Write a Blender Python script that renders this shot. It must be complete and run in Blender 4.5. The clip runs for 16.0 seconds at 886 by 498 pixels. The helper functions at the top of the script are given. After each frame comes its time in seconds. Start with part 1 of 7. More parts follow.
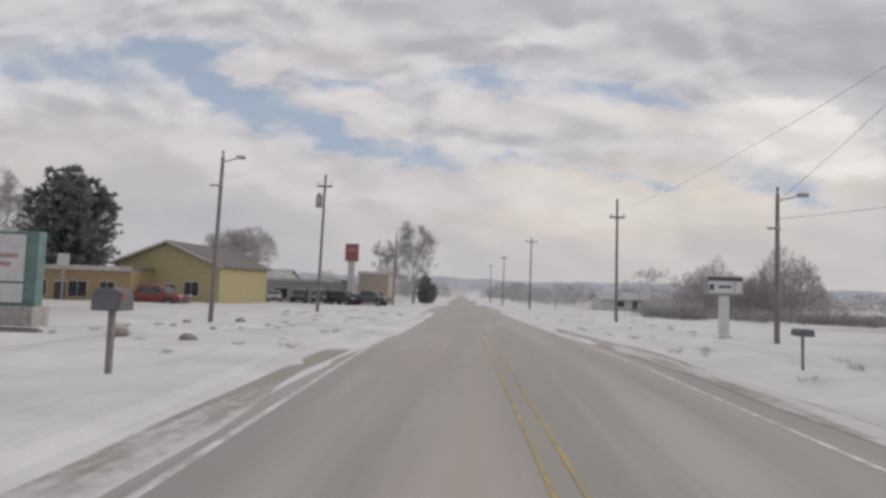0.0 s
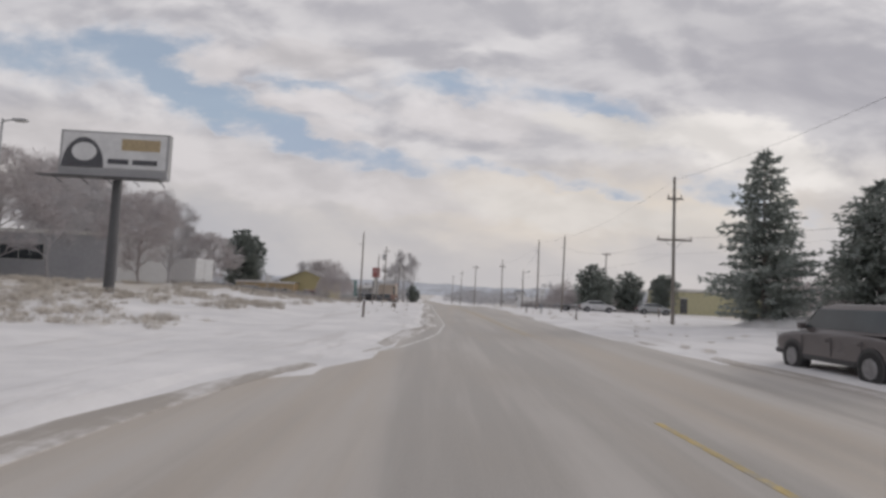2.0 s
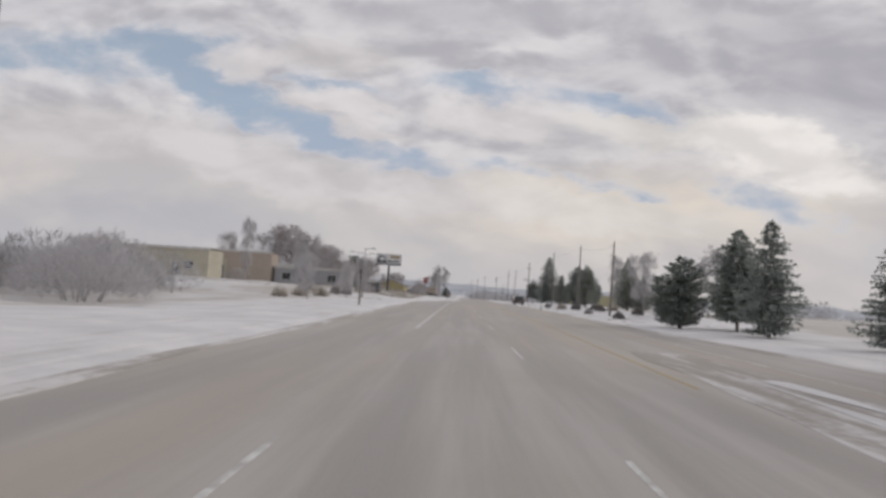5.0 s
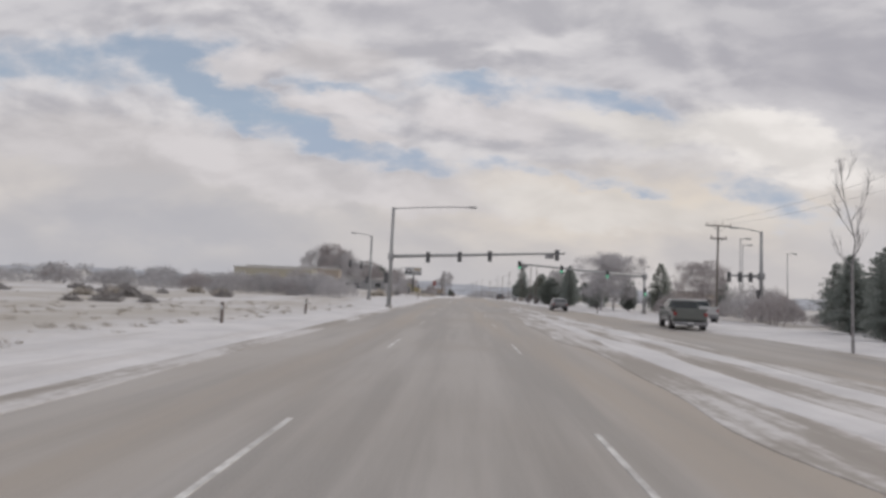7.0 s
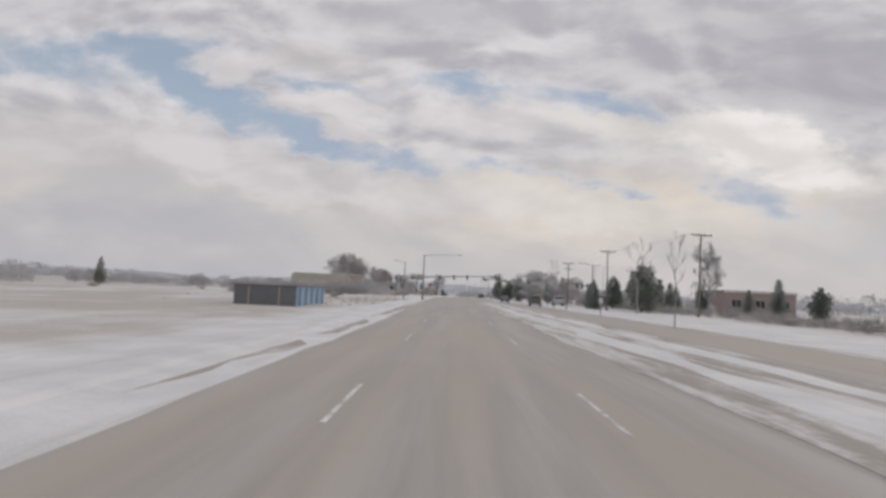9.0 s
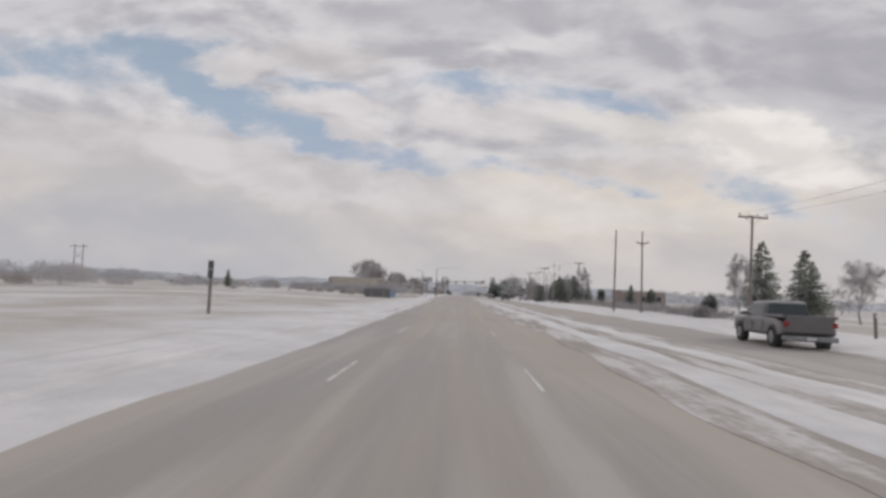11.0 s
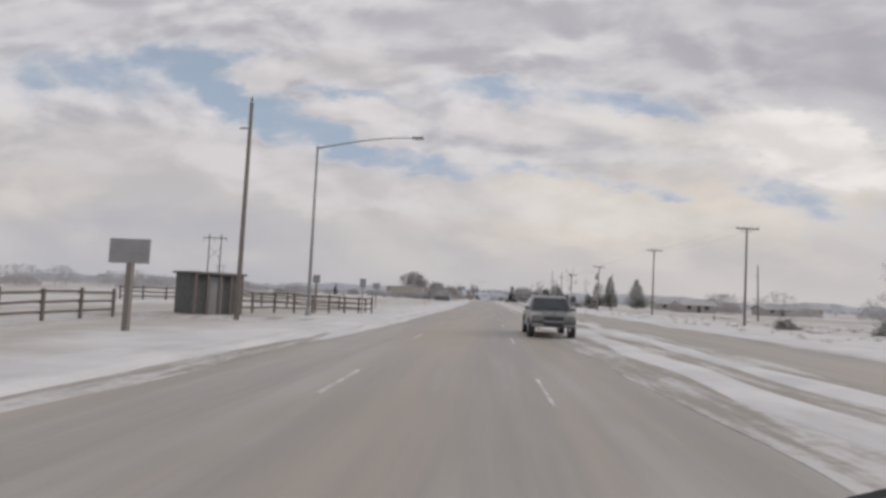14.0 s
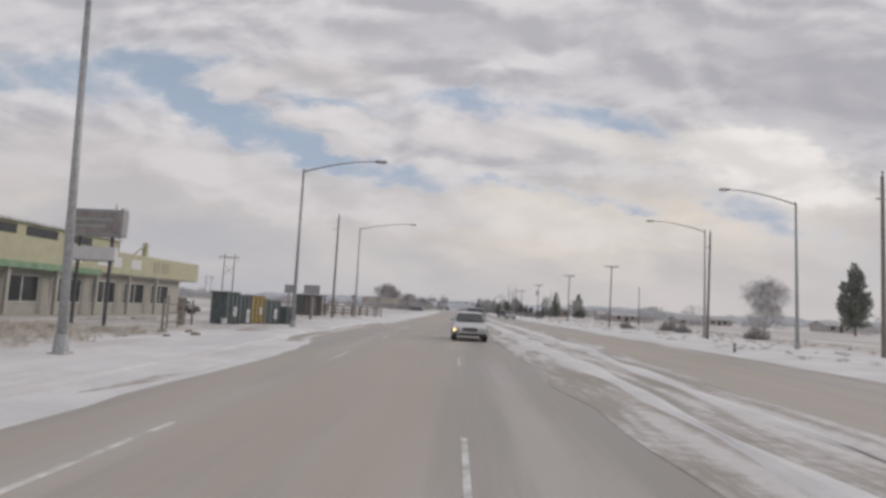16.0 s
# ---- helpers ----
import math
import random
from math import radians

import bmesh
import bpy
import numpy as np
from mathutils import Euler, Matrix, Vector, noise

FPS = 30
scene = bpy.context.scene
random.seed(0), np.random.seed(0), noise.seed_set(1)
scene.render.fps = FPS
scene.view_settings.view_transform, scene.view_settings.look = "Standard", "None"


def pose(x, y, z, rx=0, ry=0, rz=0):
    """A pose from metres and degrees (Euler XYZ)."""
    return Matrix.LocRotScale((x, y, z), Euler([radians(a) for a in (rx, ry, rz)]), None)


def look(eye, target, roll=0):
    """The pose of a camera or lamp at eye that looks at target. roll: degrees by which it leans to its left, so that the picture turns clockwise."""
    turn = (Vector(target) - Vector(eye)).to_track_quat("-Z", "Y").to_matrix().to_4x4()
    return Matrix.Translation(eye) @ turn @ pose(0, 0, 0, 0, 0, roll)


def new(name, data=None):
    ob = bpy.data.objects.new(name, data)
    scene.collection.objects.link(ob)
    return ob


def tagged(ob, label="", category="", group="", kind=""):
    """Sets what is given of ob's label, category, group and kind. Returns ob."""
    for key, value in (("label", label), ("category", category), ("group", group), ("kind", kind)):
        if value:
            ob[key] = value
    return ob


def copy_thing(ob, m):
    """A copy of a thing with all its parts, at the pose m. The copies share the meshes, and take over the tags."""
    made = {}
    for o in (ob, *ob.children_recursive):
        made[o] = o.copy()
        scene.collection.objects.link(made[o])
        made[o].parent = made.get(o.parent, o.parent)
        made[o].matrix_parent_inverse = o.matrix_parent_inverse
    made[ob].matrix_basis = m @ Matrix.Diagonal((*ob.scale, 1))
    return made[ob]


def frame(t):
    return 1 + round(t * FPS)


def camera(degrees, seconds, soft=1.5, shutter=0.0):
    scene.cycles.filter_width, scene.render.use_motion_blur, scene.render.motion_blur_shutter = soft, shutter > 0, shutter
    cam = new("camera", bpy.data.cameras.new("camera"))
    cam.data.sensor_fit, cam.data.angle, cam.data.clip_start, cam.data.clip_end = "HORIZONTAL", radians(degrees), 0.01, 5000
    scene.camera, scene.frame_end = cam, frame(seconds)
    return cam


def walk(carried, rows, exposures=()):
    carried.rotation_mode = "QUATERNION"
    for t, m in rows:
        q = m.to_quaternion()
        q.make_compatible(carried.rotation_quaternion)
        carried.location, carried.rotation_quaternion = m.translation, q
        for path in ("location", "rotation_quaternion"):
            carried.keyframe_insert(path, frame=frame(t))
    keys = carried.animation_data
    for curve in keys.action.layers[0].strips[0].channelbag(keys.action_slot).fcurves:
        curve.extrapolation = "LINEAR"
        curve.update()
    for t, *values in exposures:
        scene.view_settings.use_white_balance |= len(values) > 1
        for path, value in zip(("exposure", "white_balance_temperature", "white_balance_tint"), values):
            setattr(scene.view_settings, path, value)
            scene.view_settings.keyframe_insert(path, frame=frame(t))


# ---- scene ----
# The walk: seconds, place across and along the road, heading to the left, tilt up and lean, in degrees.
EYE_HEIGHT = 1.57
WALK = [
    (0.0, 1.68, 65.66, 3.48, 3.69, 1.85),
    (0.5, 1.68, 50.36, 2.71, 3.91, 1.8),
    (1.0, 1.49, 34.72, 1.48, 4.2, 1.79),
    (1.5, 0.96, 17.67, -2.31, 4.45, 2.27),
    (2.0, 0.15, 0.11, -0.14, 4.26, 2.55),
    (2.5, -0.46, -17.2, 1.82, 4.12, 2.86),
    (3.0, -0.68, -34.44, 0.96, 4.8, 2.24),
    (3.5, -0.73, -51.37, 1.16, 4.7, 2.63),
    (4.0, -0.81, -67.71, 1.5, 4.67, 3.17),
    (6.3, -0.47, -140.23, 2.54, 3.4, 3.22),
    (6.5, -0.48, -146.35, 2.68, 3.6, 3.04),
    (7.0, -0.46, -161.69, 2.14, 4.15, 2.53),
    (7.5, -0.54, -177.44, 1.83, 4.48, 2.72),
    (8.0, -0.91, -193.58, 1.46, 4.23, 2.62),
    (8.5, -1.07, -209.62, 1.13, 4.22, 2.55),
    (11.0, -0.33, -289.57, 1.58, 4.13, 2.42),
    (11.5, -0.37, -305.57, 2.43, 4.27, 2.48),
    (12.0, -0.28, -321.45, 3.47, 4.16, 2.5),
    (12.5, -0.04, -337.33, 3.46, 4.15, 2.44),
    (13.0, 0.12, -353.7, 3.31, 4.47, 2.22),
    (13.5, 0.06, -369.84, 3.21, 4.66, 2.02),
    (14.0, 0.08, -386.3, 4.26, 4.55, 2.38),
    (14.5, 0.26, -400.3, 6.64, 5.31, 2.68),
    (15.0, 0.54, -410.05, 2.09, 5.94, 2.98),
    (15.5, 0.88, -415.91, 2.7, 6.37, 2.8),
    (16.0, 0.99, -418.27, 1.48, 5.7, 2.79),
]


def standing(x, y, left, up, lean):
    eye = Vector((x, y, EYE_HEIGHT))
    a, b = radians(left), radians(up)
    return look(eye, eye + Vector((-math.sin(a) * math.cos(b), math.cos(a) * math.cos(b), math.sin(b))), lean)


cam = camera(73.5, 16.0, soft=3.1)
walk(cam, [(t, standing(*row)) for t, *row in WALK])


# ---- world, sun ----
SUN_TURN, SUN_RISE = radians(62), radians(24)  # from the way that the camera looks, to the right; above the horizon

world = bpy.data.worlds.new("sky")
scene.world = world
world.use_nodes = True
wt = world.node_tree
wt.nodes.clear()


def node(tree, kind, **sockets):
    n = tree.nodes.new(kind)
    for key, value in sockets.items():
        n.inputs[int(key[1:])].default_value = value
    return n


def link(tree, a, b):
    tree.links.new(a, b)


def math_node(tree, op, a, b=None, clamp=False):
    n = tree.nodes.new("ShaderNodeMath")
    n.operation, n.use_clamp = op, clamp
    for k, value in enumerate((a, b)):
        if value is None:
            continue
        if isinstance(value, (int, float)):
            n.inputs[k].default_value = value
        else:
            tree.links.new(value, n.inputs[k])
    return n.outputs[0]


def mix_colour(tree, fac, a, b, blend="MIX"):
    n = tree.nodes.new("ShaderNodeMix")
    n.data_type, n.blend_type = "RGBA", blend
    for k, value in ((0, fac), (6, a), (7, b)):
        if isinstance(value, (int, float)):
            n.inputs[k].default_value = value
        elif isinstance(value, tuple):
            n.inputs[k].default_value = (*value, 1)
        else:
            tree.links.new(value, n.inputs[k])
    return n.outputs[2]


def ramp(tree, value, low, high, to_low=0.0, to_high=1.0):
    n = tree.nodes.new("ShaderNodeMapRange")
    n.interpolation_type = "SMOOTHSTEP"
    for k, v in ((1, low), (2, high), (3, to_low), (4, to_high)):
        n.inputs[k].default_value = v
    tree.links.new(value, n.inputs[0])
    return n.outputs[0]


def noise_node(tree, vector, scale, detail=4, rough=0.55, distort=0.0):
    n = tree.nodes.new("ShaderNodeTexNoise")
    n.inputs["Scale"].default_value, n.inputs["Detail"].default_value = scale, detail
    n.inputs["Roughness"].default_value, n.inputs["Distortion"].default_value = rough, distort
    if vector is not None:
        tree.links.new(vector, n.inputs["Vector"])
    return n


def build_sky():
    """A Nishita sky seen through the gaps of a broken cloud deck."""
    t = wt
    sky = t.nodes.new("ShaderNodeTexSky")
    sky.sky_type, sky.sun_disc = "NISHITA", False
    sky.sun_elevation, sky.sun_rotation = SUN_RISE, SUN_TURN
    sky.dust_density, sky.air_density = 0.6, 1.0
    blue = mix_colour(t, 1.0, sky.outputs[0], (0.150, 0.140, 0.126), "MULTIPLY")
    # thin high cloud across the gaps evens out the sky behind them
    blue = mix_colour(t, 0.5, mix_colour(t, 1.0, blue, (0.31, 0.41, 0.54), "DARKEN"), (0.37, 0.43, 0.50))
    way = t.nodes.new("ShaderNodeTexCoord").outputs["Generated"]
    part = t.nodes.new("ShaderNodeSeparateXYZ")
    link(t, way, part.inputs[0])
    # the deck is drawn on the upright plane one metre down the road
    ahead = math_node(t, "MAXIMUM", math_node(t, "ABSOLUTE", part.outputs[1]), 0.12)
    flat = t.nodes.new("ShaderNodeCombineXYZ")
    link(t, math_node(t, "DIVIDE", part.outputs[0], ahead), flat.inputs[0])
    link(t, math_node(t, "DIVIDE", part.outputs[2], ahead), flat.inputs[1])
    stretch = t.nodes.new("ShaderNodeMapping")
    stretch.inputs[3].default_value = (1.0, 2.1, 1.0)
    stretch.inputs[2].default_value = (0, 0, radians(7))
    link(t, flat.outputs[0], stretch.inputs[0])
    puff = noise_node(t, stretch.outputs[0], 4.2, 6, 0.5, 0.3)
    fine = noise_node(t, stretch.outputs[0], 17.0, 5, 0.6, 0.2)
    # wobble the outlines of the gaps
    centred = t.nodes.new("ShaderNodeVectorMath")
    centred.operation = "SUBTRACT"
    link(t, noise_node(t, stretch.outputs[0], 9.0, 6, 0.62).outputs["Color"], centred.inputs[0])
    centred.inputs[1].default_value = (0.5, 0.5, 0.5)
    wobble = t.nodes.new("ShaderNodeVectorMath")
    wobble.operation = "MULTIPLY_ADD"
    link(t, centred.outputs[0], wobble.inputs[0])
    wobble.inputs[1].default_value = (0.17, 0.10, 0.0)
    link(t, flat.outputs[0], wobble.inputs[2])

    def patch(u, v, a, b, turn, inner=0.45):
        m = t.nodes.new("ShaderNodeMapping")
        m.vector_type = "TEXTURE"
        m.inputs[1].default_value, m.inputs[2].default_value, m.inputs[3].default_value = (u, v, 0), (0, 0, radians(turn)), (a, b, 1)
        link(t, wobble.outputs[0], m.inputs[0])
        length = t.nodes.new("ShaderNodeVectorMath")
        length.operation = "LENGTH"
        link(t, m.outputs[0], length.inputs[0])
        return ramp(t, length.outputs["Value"], inner, 1.15, 1.0, 0.0)

    gaps = None
    for u, v, a, b, turn, k in GAPS:
        p = math_node(t, "MULTIPLY", patch(u, v, a * 1.25, b * 1.25, turn, 0.0), k)
        gaps = p if gaps is None else math_node(t, "MAXIMUM", gaps, p)
    # elsewhere, behind and beside the view, the same deck with gaps by chance
    wide = noise_node(t, way, 3.0, 5, 0.6)
    aside = ramp(t, part.outputs[1], 0.55, 0.35)
    chance = math_node(t, "MULTIPLY", ramp(t, wide.outputs["Fac"], 0.52, 0.68), aside)
    gaps = math_node(t, "MAXIMUM", gaps, chance)
    # fraying: the deck's own billows eat into the gaps
    billow = math_node(t, "ADD", math_node(t, "MULTIPLY", math_node(t, "SUBTRACT", puff.outputs["Fac"], 0.5), -1.5), math_node(t, "MULTIPLY", math_node(t, "SUBTRACT", fine.outputs["Fac"], 0.5), -0.8))
    torn = math_node(t, "ADD", gaps, math_node(t, "MULTIPLY", billow, ramp(t, gaps, 0.02, 0.3)))
    # relief: the deck's billows are lit from the upper right
    shifted = t.nodes.new("ShaderNodeVectorMath")
    shifted.operation = "ADD"
    link(t, stretch.outputs[0], shifted.inputs[0])
    shifted.inputs[1].default_value = (0.020, 0.050, 0.0)
    other = noise_node(t, shifted.outputs[0], 4.2, 6, 0.5, 0.3)
    relief = math_node(t, "SUBTRACT", puff.outputs["Fac"], other.outputs["Fac"])
    light = ramp(t, math_node(t, "ADD", math_node(t, "MULTIPLY", relief, 3.4), math_node(t, "MULTIPLY", fine.outputs["Fac"], 0.34)), -0.25, 0.62)
    deck = mix_colour(t, light, (0.445, 0.437, 0.452), (0.70, 0.68, 0.665))
    low = ramp(t, part.outputs[2], 0.27, 0.13)
    veil = mix_colour(t, ramp(t, puff.outputs["Fac"], 0.38, 0.62), (0.54, 0.515, 0.495), (0.64, 0.597, 0.545))
    deck = mix_colour(t, math_node(t, "MULTIPLY", low, 0.85), deck, veil)
    for u, v, a, b, turn, colour, k in TINTS:
        deck = mix_colour(t, math_node(t, "MULTIPLY", patch(u, v, a, b, turn, 0.1), k * 0.8), deck, colour)
    haze = ramp(t, part.outputs[2], 0.11, 0.0)
    mist = mix_colour(t, ramp(t, part.outputs[0], -0.35, 0.30), (0.445, 0.45, 0.475), (0.585, 0.555, 0.53))
    deck = mix_colour(t, math_node(t, "MULTIPLY", haze, 0.7), deck, mist)
    # thin cloud near a gap is lit through
    rim = math_node(t, "MULTIPLY", ramp(t, torn, 0.05, 0.30), 0.4)
    deck = mix_colour(t, rim, deck, (0.72, 0.70, 0.69))
    seen = mix_colour(t, ramp(t, torn, 0.0, 0.85, 0.0, 0.9), deck, blue)
    shade = ramp(t, math_node(t, "ADD", math_node(t, "MULTIPLY", relief, 2.6), math_node(t, "MULTIPLY", fine.outputs["Fac"], 0.5)), -0.1, 0.6, 0.88, 1.05)
    for u, v, a, b, turn, bright, k in PUFFS:
        lit = t.nodes.new("ShaderNodeVectorMath")
        lit.operation = "SCALE"
        lit.inputs[0].default_value = (bright, bright * 0.955, bright * (0.885 if u > 0.15 else 0.93))
        link(t, shade, lit.inputs["Scale"])
        cover = math_node(t, "SUBTRACT", patch(u, v, a * 1.1, b * 1.1, turn, 0.3), math_node(t, "MULTIPLY", math_node(t, "SUBTRACT", puff.outputs["Fac"], 0.5), -0.9))
        cover = math_node(t, "MULTIPLY", ramp(t, cover, 0.08, 0.92), ramp(t, patch(u, v, a * 1.25, b * 1.25, turn, 0.6), 0.0, 0.5, 0.0, k))
        seen = mix_colour(t, cover, seen, lit.outputs[0])
    seen = mix_colour(t, 1.0, seen, (0.992, 0.99, 1.032), "MULTIPLY")
    out = node(t, "ShaderNodeBackground")
    link(t, seen, out.inputs[0])
    out.inputs[1].default_value = 1.0
    link(t, out.outputs[0], t.nodes.new("ShaderNodeOutputWorld").inputs[0])


# gaps in the deck: across, up, half width, half height, turn, strength
GAPS = [
    (-0.70, 0.372, 0.26, 0.055, -4, 0.55), (-0.52, 0.385, 0.15, 0.055, -6, 0.95), (-0.47, 0.340, 0.10, 0.045, -35, 0.95), (-0.41, 0.312, 0.13, 0.038, -24, 0.95),
    (-0.26, 0.259, 0.14, 0.034, -17, 0.92), (-0.10, 0.228, 0.13, 0.020, -12, 0.58), (0.045, 0.214, 0.10, 0.016, -5, 0.48), (-0.24, 0.341, 0.13, 0.016, -3, 0.66),
    (0.015, 0.358, 0.12, 0.028, -4, 0.72), (0.245, 0.335, 0.17, 0.024, -5, 0.64), (0.24, 0.200, 0.10, 0.016, -10, 0.32), (0.515, 0.176, 0.12, 0.044, -20, 0.62),
]
# heaped white cloud in front of the gaps: across, up, half width, half height, turn, brightness, strength
PUFFS = [
    (-0.402, 0.381, 0.085, 0.042, 6, 0.69, 0.92), (-0.24, 0.395, 0.13, 0.043, -6, 0.60, 0.8), (-0.235, 0.311, 0.14, 0.018, -5, 0.68, 0.9),
    (-0.187, 0.268, 0.07, 0.022, -8, 0.68, 0.85), (0.04, 0.295, 0.15, 0.046, -4, 0.70, 0.85), (0.285, 0.295, 0.15, 0.030, -4, 0.70, 0.8),
    (0.54, 0.262, 0.22, 0.060, -14, 0.82, 0.95), (-0.66, 0.235, 0.26, 0.058, -4, 0.585, 0.85), (-0.40, 0.208, 0.22, 0.052, -14, 0.64, 0.85),
    (-0.10, 0.168, 0.22, 0.045, -8, 0.655, 0.8), (0.24, 0.150, 0.28, 0.042, -4, 0.70, 0.75),
]
# broad greyer or brighter parts of the deck
TINTS = [
    (0.60, 0.41, 0.34, 0.15, -8, (0.415, 0.405, 0.425), 0.9), (-0.76, 0.47, 0.30, 0.06, 4, (0.50, 0.495, 0.51), 0.6), (-0.08, 0.475, 0.28, 0.055, 0, (0.455, 0.445, 0.462), 0.8),
    (0.25, 0.40, 0.14, 0.05, -8, (0.56, 0.545, 0.55), 0.6), (0.30, 0.27, 0.34, 0.05, -6, (0.68, 0.65, 0.62), 0.5),
    (0.28, 0.16, 0.46, 0.085, 2, (0.77, 0.69, 0.575), 1.0), (-0.58, 0.19, 0.32, 0.08, -8, (0.515, 0.503, 0.50), 0.75),
    (-0.48, 0.10, 0.44, 0.065, 0, (0.435, 0.438, 0.46), 0.9), (0.72, 0.10, 0.22, 0.06, -6, (0.56, 0.545, 0.54), 0.8), (0.30, 0.50, 0.4, 0.05, 0, (0.50, 0.49, 0.495), 0.5),
]
build_sky()

sun = new("sun", bpy.data.lights.new("sun", "SUN"))
sun.data.energy, sun.data.angle, sun.data.color = 0.8, radians(18), (1.0, 0.94, 0.86)
sun.matrix_world = look((0, 0, 60), (-60 * math.sin(SUN_TURN), -60 * math.cos(SUN_TURN), 60 - 60 * math.tan(SUN_RISE)))


# ---- materials ----
def surface(name, colour, rough=0.7, metal=0.0, spread=0.15, grain=6.0, bump=0.15, tint=None, each=0.0, stains=0.25, coat=0.0):
    """A worn surface: grain and broad stains over its base colour, fine relief, and a little chance from piece to piece."""
    m = bpy.data.materials.new(name)
    m.use_nodes = True
    t = m.node_tree
    b = t.nodes["Principled BSDF"]
    place = t.nodes.new("ShaderNodeTexCoord").outputs["Object"]
    small, large = noise_node(t, place, grain, 6, 0.6), noise_node(t, place, grain / 9, 4, 0.6)
    dark = tuple(c * (1 - spread * 1.6) for c in colour)
    light = tint or tuple(min(1, c * (1 + spread)) for c in colour)
    c = mix_colour(t, ramp(t, small.outputs["Fac"], 0.3, 0.7), dark, light)
    c = mix_colour(t, math_node(t, "MULTIPLY", ramp(t, large.outputs["Fac"], 0.5, 0.72), stains), c, tuple(x * 0.55 + 0.02 for x in colour))
    if each:
        chance = t.nodes.new("ShaderNodeObjectInfo").outputs["Random"]
        hsv = t.nodes.new("ShaderNodeHueSaturation")
        link(t, math_node(t, "ADD", math_node(t, "MULTIPLY", chance, each), 1 - each / 2), hsv.inputs["Value"])
        link(t, c, hsv.inputs["Color"])
        c = hsv.outputs[0]
    link(t, c, b.inputs["Base Color"])
    link(t, ramp(t, small.outputs["Fac"], 0.2, 0.8, max(0.05, rough - 0.1), min(1, rough + 0.1)), b.inputs["Roughness"])
    b.inputs["Metallic"].default_value = metal
    if coat:
        b.inputs["Coat Weight"].default_value, b.inputs["Coat Roughness"].default_value = coat, 0.12
    if bump:
        relief = t.nodes.new("ShaderNodeBump")
        relief.inputs["Strength"].default_value, relief.inputs["Distance"].default_value = bump, 0.03
        link(t, small.outputs["Fac"], relief.inputs["Height"])
        link(t, relief.outputs[0], b.inputs["Normal"])
    return m


def twig_material(name, wood, frost, amount):
    """Bark, twigs and needles, paled on their upper sides for rime and for haze."""
    m = surface(name, wood, 0.9, grain=8, bump=0.3)
    t = m.node_tree
    b = t.nodes["Principled BSDF"]
    base = b.inputs["Base Color"].links[0].from_socket
    up = t.nodes.new("ShaderNodeSeparateXYZ")
    link(t, t.nodes.new("ShaderNodeNewGeometry").outputs["Normal"], up.inputs[0])
    on = math_node(t, "MULTIPLY", ramp(t, up.outputs[2], -0.1, 0.6), amount)
    colour = mix_colour(t, on, base, frost)
    link(t, colour, b.inputs["Base Color"])
    # thin blades pass light on
    thin = t.nodes.new("ShaderNodeBsdfTranslucent")
    link(t, colour, thin.inputs[0])
    both = t.nodes.new("ShaderNodeMixShader")
    both.inputs[0].default_value = 0.42
    link(t, b.outputs[0], both.inputs[1])
    link(t, thin.outputs[0], both.inputs[2])
    link(t, both.outputs[0], t.nodes["Material Output"].inputs[0])
    return m


